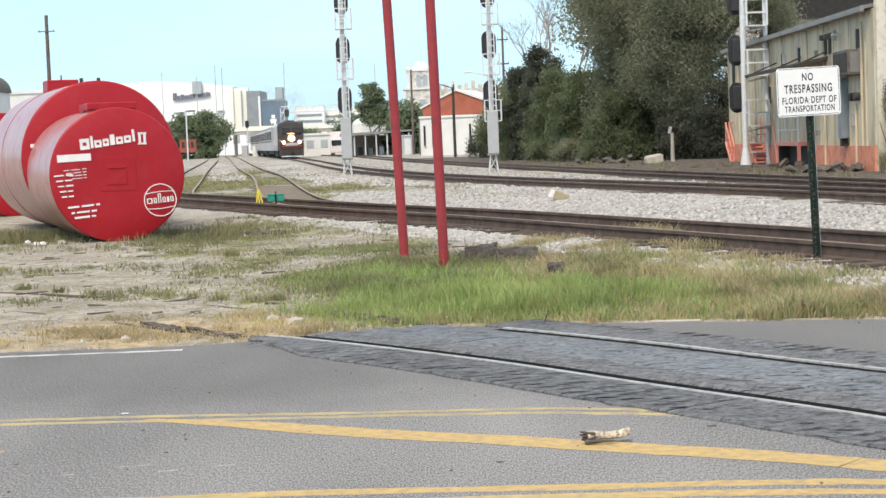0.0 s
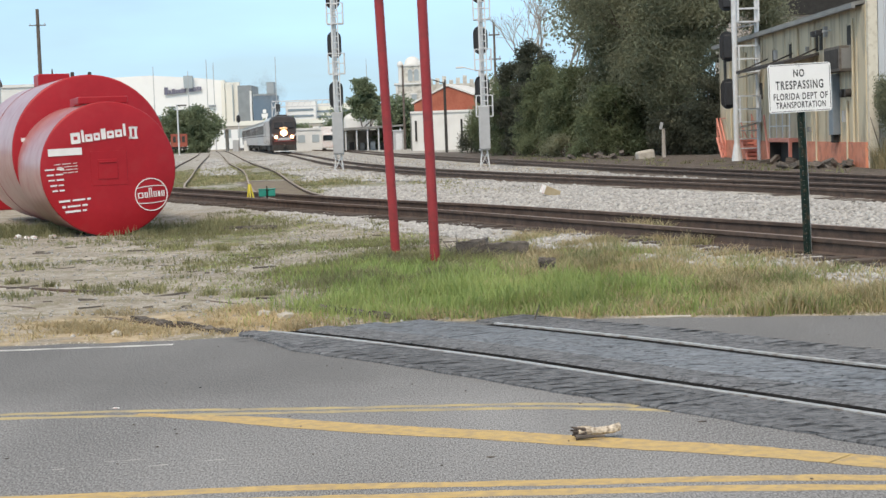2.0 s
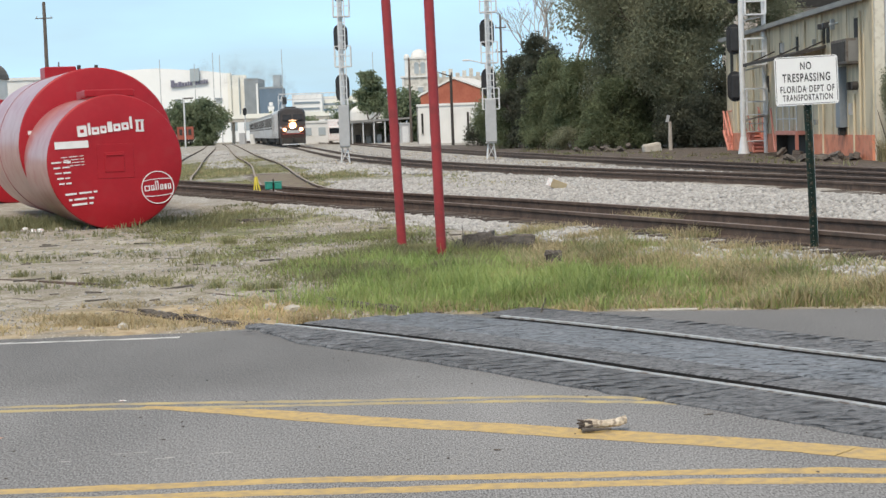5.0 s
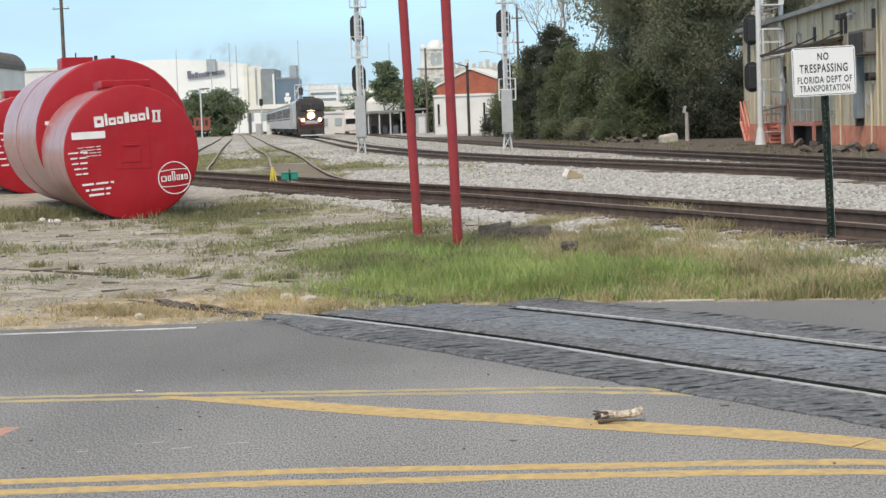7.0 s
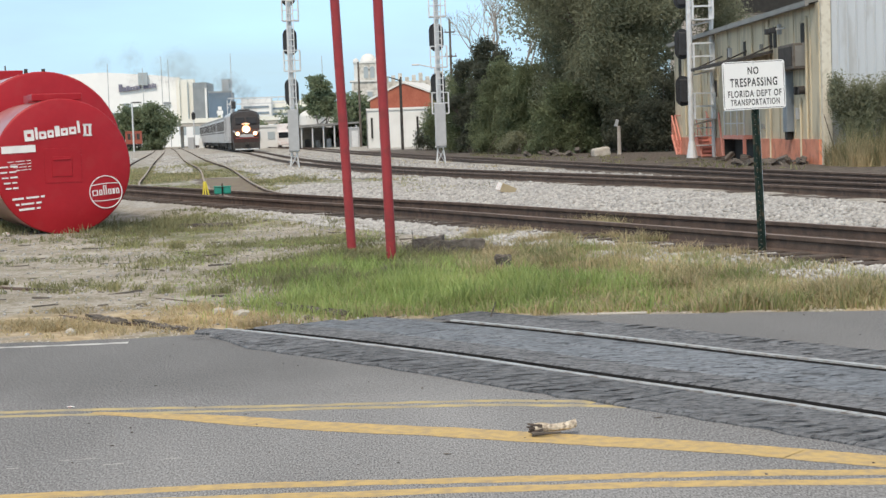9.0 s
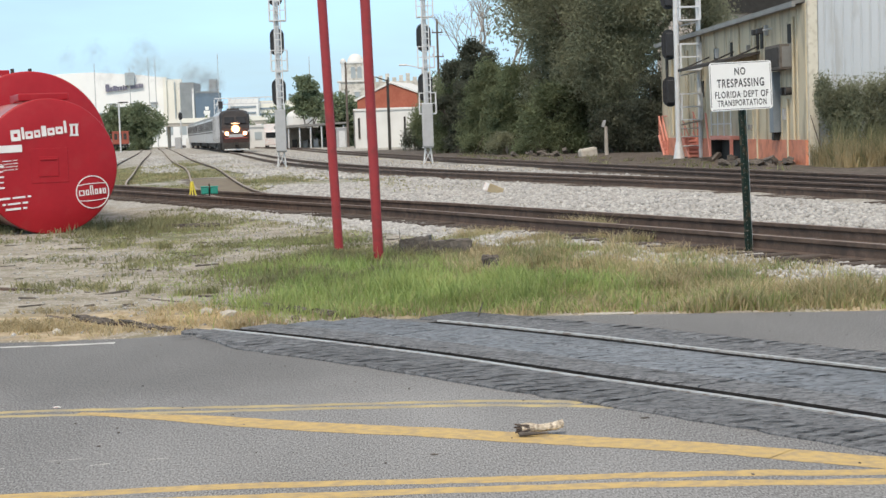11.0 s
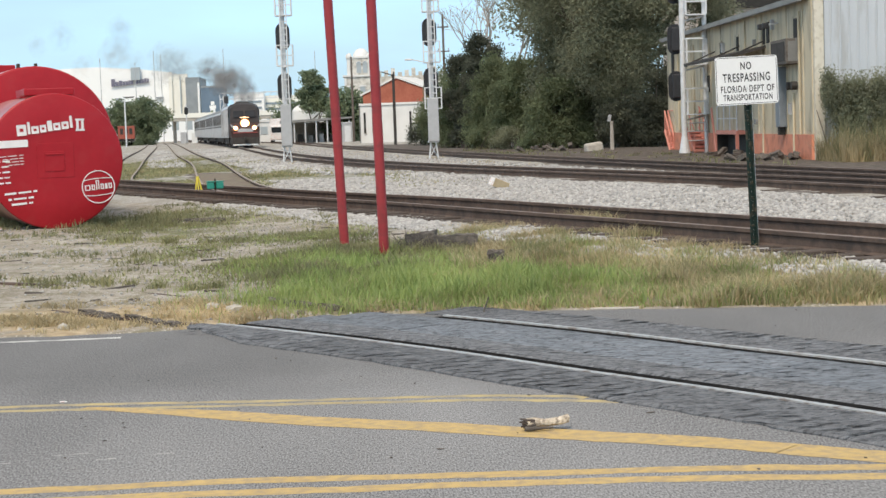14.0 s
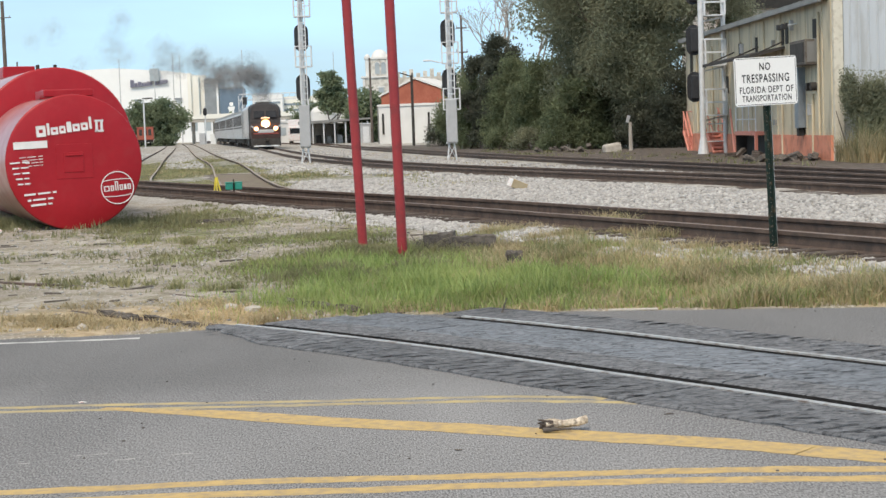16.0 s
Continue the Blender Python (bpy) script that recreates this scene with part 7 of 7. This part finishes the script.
# ---- loose ballast stones ----
def stones(name, n, seed, area, label, size, cover):
    rng = random.Random(seed)
    shapes = []
    for k in range(6):
        bm = pebble_mesh(rng, 1.0, 0.75)
        shapes.append((np.array([v.co[:] for v in bm.verts]), np.array([[v.index for v in f.verts] for f in bm.faces])))
        bm.free()
    vs, fs, count, made, tries = [], [], 0, 0, 0
    x0, x1, y0, y1 = area
    while made < n and tries < n * 8:
        tries += 1
        x, y = rng.uniform(x0, x1), rng.uniform(y0, y1)
        if rng.random() > cover(x, y):
            continue
        v, f = shapes[rng.randrange(6)]
        # a coarse stone: every other face of the ball is enough at this size
        s = size * rng.uniform(0.45, 1.35)
        a = rng.uniform(0, 6.28)
        c, q = math.cos(a), math.sin(a)
        p = v * s
        vs.append(np.stack([p[:, 0] * c - p[:, 1] * q + x, p[:, 0] * q + p[:, 1] * c + y, p[:, 2] + ground_z(x, y) + s * 0.3], 1))
        fs.append(f + count)
        count += len(v)
        made += 1
    me = bpy.data.meshes.new(name)
    vv, ff = np.concatenate(vs), np.concatenate(fs)
    me.vertices.add(len(vv))
    me.vertices.foreach_set("co", vv.ravel())
    me.loops.add(ff.size)
    me.loops.foreach_set("vertex_index", ff.ravel())
    me.polygons.add(len(ff))
    me.polygons.foreach_set("loop_start", np.arange(0, ff.size, 3))
    me.update()
    me.validate()
    me.materials.append(STONE)
    return tagged(share(name, me, None), label, "ballast stones", kind="stuff")


def shoulder(x, y):
    s = float(beside_siding(x, y))
    return 1.0 if -2.2 < s < -0.95 and y > road_edge(x) + 2 else 0.0


def between(x, y):
    s = float(beside_siding(x, y))
    return 1.0 if s > 1.0 and x < float(x_at(MAIN_A, y)) - 1.75 else 0.0


stones("ballast_stones", 15000, 1, (-3.5, 7.5, 15.5, 40), "pale crushed limestone beside the siding", 0.029, shoulder)
stones("ballast_stones", 24000, 2, (-3.0, 12.5, 18, 52), "pale crushed limestone between the tracks", 0.046, between)
def open_yard(x, y):
    if x > float(x_at(MAIN_A, y)) - 1.9 or (y < 78 and x < float(x_at(YARD_A, y)) + 1.3) or abs(x - float(x_at(YARD_A, y))) < 1.0 or abs(x - float(x_at(YARD_B, y))) < 1.0:
        return 0.0
    return min(1.0, max(0.0, 0.4 + 1.6 * noise.noise(Vector((x * 0.4, y * 0.1, 4)))))


stones("ballast_stones", 9000, 4, (-22, 4, 50, 165), "pale crushed limestone in the yard", 0.075, open_yard)
stones("gravel_bits", 3000, 3, (-9, 1, 14.3, 32), "scattered pale pebbles on the dirt", 0.017, lambda x, y: 0.5)


def dark_bits():
    """Dark clods and ballast lumps strewn over the yard."""
    rnd = random.Random(5)
    bm = bmesh.new()
    for k in range(650):
        y = rnd.uniform(48, 170)
        x = rnd.uniform(float(x_at(YARD_B, y)) - 3, float(x_at(MAIN_A, y)) - 2.5)
        q = rnd.uniform(0.03, 0.075) * (0.6 + y / 170)
        bmesh.ops.create_icosphere(bm, subdivisions=1, radius=q, matrix=pose(x, y, 0.02 + q * 0.2, 0, 0, rnd.uniform(0, 90)) @ Matrix.Diagonal((1.5, 1, 0.5, 1)))
    tagged(part("yard_clods", bm, DIRTY_BALLAST), "dark clods strewn over the yard gravel", "debris", kind="stuff")


def middle_way(x, y):
    return 1.0 if float(x_at(MAIN_A, y)) + 2.0 < x < float(x_at(MAIN_B, y)) - 1.9 or float(x_at(MAIN_A, y)) - 3.2 < x < float(x_at(MAIN_A, y)) - 1.7 else 0.0


stones("ballast_stones", 9000, 6, (-8, 11, 46, 150), "pale crushed limestone between the main tracks", 0.07, middle_way)
blades("track_weeds", strew(2600, 73, -8, 11, 56, 150, lambda x, y: 0.5 * middle_way(x, y) * max(0.0, lumpy(x, y, 0.25, 9) - 0.15), 0.2), DRY_GRASS, "dry weeds between the main tracks", 73, 0.2, 0.016, 0.8)
dark_bits()


def yard_debris():
    """Dark sticks, chips and bark strips lying about on the open dirt."""
    rnd = random.Random(52)
    bm = bmesh.new()
    for k in range(170):
        x, y = rnd.uniform(-8, 1), rnd.uniform(15.5, 34)
        if float(beside_siding(x, y)) > -2.2:
            continue
        long, w = rnd.choice((0.05, 0.09, 0.16, 0.3)) * rnd.uniform(0.6, 1.3), rnd.uniform(0.008, 0.022)
        box(x, y, ground_z(x, y) + w * 0.4, long, w * 1.6, w, bm=bm, turn=pose(0, 0, 0, 0, rnd.uniform(-4, 4), rnd.gauss(0, 28)))
    tagged(part("dirt_debris", bm, OLD_WOOD), "dark sticks and bark chips strewn on the dirt", "debris", kind="stuff")


yard_debris()


# ---- the train ----
def locomotive():
    """A rounded passenger locomotive, nose towards -y, with its front at y = 0."""
    t = thing("locomotive", Matrix(), "silver diesel locomotive with dark cab and lit headlights", "locomotive")
    W, H = 1.5, 4.25

    def section(y, w, z0, top, shoulder):
        return [(-w, y, z0), (-w, y, shoulder), (-w * 0.95, y, top - 0.32), (-w * 0.8, y, top - 0.12), (-w * 0.5, y, top), (w * 0.5, y, top), (w * 0.8, y, top - 0.12), (w * 0.95, y, top - 0.32), (w, y, shoulder), (w, y, z0)]

    def loft(rows):
        bm = bmesh.new()
        loops = [[bm.verts.new(p) for p in r] for r in rows]
        for a, b in zip(loops, loops[1:]):
            for i in range(len(a) - 1):
                bm.faces.new((a[i], a[i + 1], b[i + 1], b[i]))
        bm.faces.new(loops[0])
        bm.faces.new(loops[-1][::-1])
        bmesh.ops.recalc_face_normals(bm, faces=bm.faces)
        return bm

    part("car_body", loft([section(2.6, W, 0.95, H, 3.75), section(20.8, W, 0.95, H, 3.75)]), SILVER, t, "ribbed silver car body")
    # cab: upper part raked back above the nose
    part("cab", loft([[(-1.36, 0.6, 2.3), (-1.38, 0.68, 2.6), (-1.3, 1.2, 3.7), (-1.1, 1.38, 3.95), (-0.7, 1.5, 4.12), (0.7, 1.5, 4.12), (1.1, 1.38, 3.95), (1.3, 1.2, 3.7), (1.38, 0.68, 2.6), (1.36, 0.6, 2.3)], section(2.62, W + 0.005, 2.3, H + 0.005, 3.76)]), NAVY, t, "dark rounded cab top")
    nose = part("nose", loft([[(-1.3, 0.16, 0.95), (-1.38, 0.12, 1.6), (-1.38, 0.3, 2.1), (-1.34, 0.55, 2.34), (1.34, 0.55, 2.34), (1.38, 0.3, 2.1), (1.38, 0.12, 1.6), (1.3, 0.16, 0.95)], [(-W, 2.6, 0.95), (-W, 2.6, 1.6), (-W, 2.6, 2.1), (-W, 2.6, 2.34), (W, 2.6, 2.34), (W, 2.6, 2.1), (W, 2.6, 1.6), (W, 2.6, 0.95)]]), NOSE_BROWN, t, "dark lower nose")
    # pale chevron: a level bar below the lamps, rising to both sides
    part("stripe", box(0, 0.12, 1.62, 1.45, 0.06, 0.3, bevel=0.02), CABINET_GREY, nose, "pale band across the nose")
    for sx in (-1, 1):
        part("stripe", prism([(sx * 0.7, 1.55), (sx * 1.37, 2.05), (sx * 1.37, 2.22), (sx * 0.7, 1.78)], 0.1, 0.2), CABINET_GREY, nose, "pale band rising across the nose")
    part("red_stripe", box(0, 0.14, 1.4, 2.3, 0.06, 0.1, bevel=0.02), STRIPE_RED, nose)
    for sx in (-0.58, 0.58):
        part("windscreen", box(sx, 0.84, 3.2, 0.95, 0.05, 0.72, bevel=0.02, turn=pose(0, 0, 0, -28, 0, 0)), GLASS, t, "dark raked windscreen")
    part("number_board", box(0, 0.7, 2.88, 0.85, 0.08, 0.14, bevel=0.02, turn=pose(0, 0, 0, -25, 0, 0)), NOSE_LAMP, t, "lit marker board")
    lamp = part("headlight", rod((0, 0.3, 2.3), (0, 0.5, 2.3), 0.3, seg=18), HEADLIGHT, t, "bright twin headlight")
    # wider glowing discs behind the lamps are added as their halo
    part("lamp_halo", rod((0, 0.36, 2.3), (0, 0.55, 2.3), 0.44, seg=18), LAMP_HALO, t, "added orange disc for the lamp's halo")
    for sx in (-0.9, 0.9):
        part("lamp_halo", rod((sx, 0.07, 1.86), (sx, 0.2, 1.86), 0.22, seg=14), LAMP_HALO, t, "added orange disc for the lamp's halo")
        part("ditch_light", rod((sx, 0.05, 1.86), (sx, 0.2, 1.86), 0.15, seg=14), DITCHLIGHT, t, "bright ditch light")
    part("pilot", loft([[(-1.25, 0.1, 0.2), (-1.25, 0.1, 0.5), (-1.2, 0.15, 0.95), (1.2, 0.15, 0.95), (1.25, 0.1, 0.5), (1.25, 0.1, 0.2)], [(-1.4, 0.9, 0.3), (-1.4, 0.9, 0.5), (-1.4, 0.9, 0.95), (1.4, 0.9, 0.95), (1.4, 0.9, 0.5), (1.4, 0.9, 0.3)]]), UNDERFRAME, t, "dark snow pilot")
    part("pilot_edge", box(0, 0.06, 0.24, 2.4, 0.06, 0.12, bevel=0.02), GALVANISED, t, "pale lower pilot edge")
    part("coupler", box(0, -0.15, 0.85, 0.3, 0.6, 0.3, bevel=0.05), UNDERFRAME, t)
    part("stripe_side", box(-W - 0.004, 11.7, 1.3, 0.02, 18, 0.5), UNDERFRAME, t)
    part("stripe_side", box(W + 0.004, 11.7, 1.3, 0.02, 18, 0.5), UNDERFRAME, t)
    for s in (-1, 1):
        part("cab_window", box(s * (W + 0.005), 2.3, 3.2, 0.03, 0.9, 0.7), GLASS, t)
        for k in range(8):
            part("grille", box(s * (W + 0.006), 5.2 + k * 1.9, 2.75, 0.03, 1.0, 2.0), UNDERFRAME, t)
        for k in range(10):
            part("rib", box(s * (W + 0.02), 3.2 + k * 1.75, 2.4, 0.08, 0.35, 2.7), SILVER, t)
    part("fuel_tank", box(0, 10.5, 0.6, 2.6, 5.0, 0.75, bevel=0.08), UNDERFRAME, t)
    part("exhaust", box(0, 4.6, 4.3, 1.2, 1.4, 0.25, bevel=0.04), UNDERFRAME, t)
    for y in (3.6, 16.8):
        bogie = part("bogie", box(0, y, 0.62, 2.5, 4.0, 0.45, bevel=0.05), UNDERFRAME, t)
        for dy in (-1.35, 1.35):
            for s in (-1, 1):
                part("wheel", rod((s * 0.68, y + dy, 0.5), (s * 0.8, y + dy, 0.5), 0.5, seg=20), UNDERFRAME, bogie)
    return t


def coach(k):
    t = thing("passenger_coach", Matrix(), "silver fluted passenger coach behind the locomotive", "passenger coach", "passenger coaches")
    W, H = 1.5, 4.1
    outline = [(-W, 0.9), (W, 0.9), (W, 3.5), (W * 0.85, 3.9), (W * 0.5, H), (-W * 0.5, H), (-W * 0.85, 3.9), (-W, 3.5)]
    part("car_body", prism(outline, 0.3, 25.3), SILVER, t)
    part("roof", prism([(W * 1.005, 3.46), (W * 0.86, 3.92), (W * 0.5, H + 0.03), (-W * 0.5, H + 0.03), (-W * 0.86, 3.92), (-W * 1.005, 3.46)], 0.25, 25.35), ROOF_GREY, t, "dull grey roof")
    part("end_door", box(0, 0.28, 2.2, 0.9, 0.06, 2.2, bevel=0.02), UNDERFRAME, t)
    for s in (-1, 1):
        part("window_band", box(s * (W + 0.004), 12.8, 2.85, 0.03, 24.4, 1.1), UNDERFRAME, t, "dark window band")
        part("stripe", box(s * (W + 0.004), 12.8, 2.1, 0.025, 24, 0.16), UNDERFRAME, t)
        for q in range(9):
            part("rib", box(s * (W + 0.012), 1.2 + q * 2.9, 2.3, 0.03, 0.3, 2.5), SILVER, t)
    part("underframe", box(0, 12.8, 0.7, 2.3, 16, 0.5), UNDERFRAME, t)
    for y in (3.2, 22.4):
        bogie = part("bogie", box(0, y, 0.55, 2.4, 2.6, 0.4, bevel=0.05), UNDERFRAME, t)
        for dy in (-1.2, 1.2):
            for s in (-1, 1):
                part("wheel", rod((s * 0.68, y + dy, 0.45), (s * 0.8, y + dy, 0.45), 0.45, seg=16), UNDERFRAME, bogie)
    return t


engine = locomotive()
coaches = [coach(0)]
for _ in range(3):
    coaches.append(copy_thing(coaches[0], Matrix()))

LINE = curve_points(MAIN_A, 0.5)
LINE = LINE if LINE[0].y < LINE[-1].y else LINE[::-1]
STEP = 0.5


def on_line(s):
    i = max(0, min(len(LINE) - 2, int(s / STEP)))
    u = s / STEP - i
    return LINE[i].lerp(LINE[i + 1], u)


def station_of(y):
    return STEP * min(range(len(LINE)), key=lambda i: abs(LINE[i].y - y))


RAIL_TOP = 0.19
# seconds and how far up the line (y) the locomotive's nose stands
NOSE = [(0.0, 195.0), (2.0, 192.2), (4.0, 188.6), (6.0, 184.0), (8.0, 178.8), (10.0, 173.6), (12.0, 168.4), (14.0, 163.4), (16.0, 158.6)]


def nose_station(t):
    y = np.interp(t, [p[0] for p in NOSE], [p[1] for p in NOSE])
    a, b = station_of(159.0), station_of(195.0)
    return a + (y - 159.0) / 36.0 * (b - a)


def car_pose(s, length):
    a, b = on_line(s + 0.14 * length), on_line(s + 0.86 * length)
    d = (b - a).normalized()
    nose = a - d * 0.14 * length
    return pose(nose.x, nose.y, RAIL_TOP, 0, 0, math.degrees(math.atan2(-d.x, d.y)))


# ---- smoke: lumps of thin grey haze, each rigid ----
def haze(name, grey, density):
    m = bpy.data.materials.new(name)
    m.use_nodes = True
    n, l = m.node_tree.nodes, m.node_tree.links
    shader = n["Principled BSDF"]
    shader.inputs["Base Color"].default_value = (grey, grey, grey * 1.02, 1)
    shader.inputs["Roughness"].default_value = 1.0
    shader.inputs["Specular IOR Level"].default_value = 0.0
    where = n.new("ShaderNodeTexCoord")
    t = n.new("ShaderNodeTexNoise")
    t.inputs["Scale"].default_value, t.inputs["Detail"].default_value = 1.1, 4.0
    l.new(where.outputs["Object"], t.inputs["Vector"])
    r = n.new("ShaderNodeMapRange")
    r.inputs["From Min"].default_value, r.inputs["From Max"].default_value = 0.38, 0.68
    r.inputs["To Min"].default_value, r.inputs["To Max"].default_value = density * 0.3, density
    l.new(t.outputs["Fac"], r.inputs["Value"])
    core = n.new("ShaderNodeAttribute")
    core.attribute_name = "soft"
    fade = n.new("ShaderNodeMath")
    fade.operation = "MULTIPLY"
    l.new(core.outputs["Fac"], fade.inputs[0])
    l.new(r.outputs["Result"], fade.inputs[1])
    clear = n.new("ShaderNodeBsdfTransparent")
    mix = n.new("ShaderNodeMixShader")
    l.new(fade.outputs[0], mix.inputs[0])
    l.new(clear.outputs[0], mix.inputs[1])
    l.new(shader.outputs[0], mix.inputs[2])
    l.new(mix.outputs[0], n["Material Output"].inputs["Surface"])
    return m


DARK_SMOKE, PALE_SMOKE = haze("dark_smoke", 0.19, 0.95), haze("pale_smoke", 0.3, 0.26)


def puff(r, seed, material, label):
    """Soft wisps: thin round veils, dense in the middle and clear at the rim."""
    rnd = random.Random(seed)
    verts, faces, soft = [], [], []
    for k in range(1):
        q = r
        m = pose(rnd.gauss(0, r * 0.3), rnd.gauss(0, r * 0.1), rnd.gauss(0, r * 0.08), 90 + rnd.gauss(0, 9), 0, rnd.gauss(0, 12))
        c = len(verts)
        verts.append(m @ Vector((0, 0, 0)))
        soft.append(1.0)
        for ringed, fade in ((0.4, 0.72), (0.75, 0.25), (1.0, 0.0)):
            for i in range(12):
                a = 2 * math.pi * i / 12
                wob = 1 + 0.25 * noise.noise(Vector((math.cos(a) * 1.3, math.sin(a) * 1.3, seed * 3.1 + k)))
                verts.append(m @ Vector((q * ringed * wob * math.cos(a), q * ringed * wob * math.sin(a), 0.35 * q * (1 - ringed ** 2))))
                soft.append(fade)
        for i in range(12):
            j = (i + 1) % 12
            faces.append((c, c + 1 + i, c + 1 + j))
            for o in (1, 13):
                faces.append((c + o + i, c + o + 12 + i, c + o + 12 + j, c + o + j))
    ob = sheet("smoke_puff", verts, faces, material, smooth=True)
    ob.data.attributes.new("soft", "FLOAT", "POINT").data.foreach_set("value", soft)
    return tagged(ob, label, "smoke", "exhaust smoke")


PUFFS = []
MID_SMOKE = haze("thinning_smoke", 0.26, 0.42)
BORN = [(-3.0 + 0.9 * k, False) for k in range(12)] + [(10.8 + 0.31 * k, True) for k in range(17)] + [(7.2 + 0.5 * k, True) for k in range(5)]
for k, (born, dark) in enumerate(BORN):
    PUFFS.append((born, k, puff((1.45 if dark else 1.5) + 0.22 * (k % 4), k, (DARK_SMOKE if born > 10 else MID_SMOKE) if dark else PALE_SMOKE, "dark diesel exhaust smoke drifting off" if dark else "thin grey exhaust haze")))


def puff_rows(born, k):
    """Waits edge-on inside the engine room, rises from the exhaust, then drifts off to the left and upwards."""
    rnd = random.Random(k + 100)
    vx, vz, far = rnd.uniform(-1.5, -1.0), rnd.uniform(0.1, 0.65), rnd.uniform(-0.4, 0.8)
    rows = []
    for i in range(33):
        t = i * 0.5
        m = car_pose(nose_station(min(t, max(born, 0))), 21.0)
        out = m @ Vector((0.2, 4.6, 2.3))
        age = max(0.0, t - born)
        up = 4.2 * (1 - math.exp(-age * 2.0)) + vz * age
        sway = vx * (age - 0.9 * (1 - math.exp(-age / 0.9)))
        turn = 82 * math.exp(-age * 1.6)
        rows.append((t, pose(out.x + sway + 0.15 * math.sin(2 * age + k), out.y + far * 0.3 * age, out.z + up, 0, 4 * math.sin(age + k), turn)))
    return rows


def motions():
    times = [i * 0.5 for i in range(33)]
    walk(engine, [(t, car_pose(nose_station(t), 21.0)) for t in times])
    for i, c in enumerate(coaches):
        walk(c, [(t, car_pose(nose_station(t) + 21.4 + 26.0 * i, 25.6)) for t in times])
    for born, k, ob in PUFFS:
        walk(ob, puff_rows(born, k))


motions()
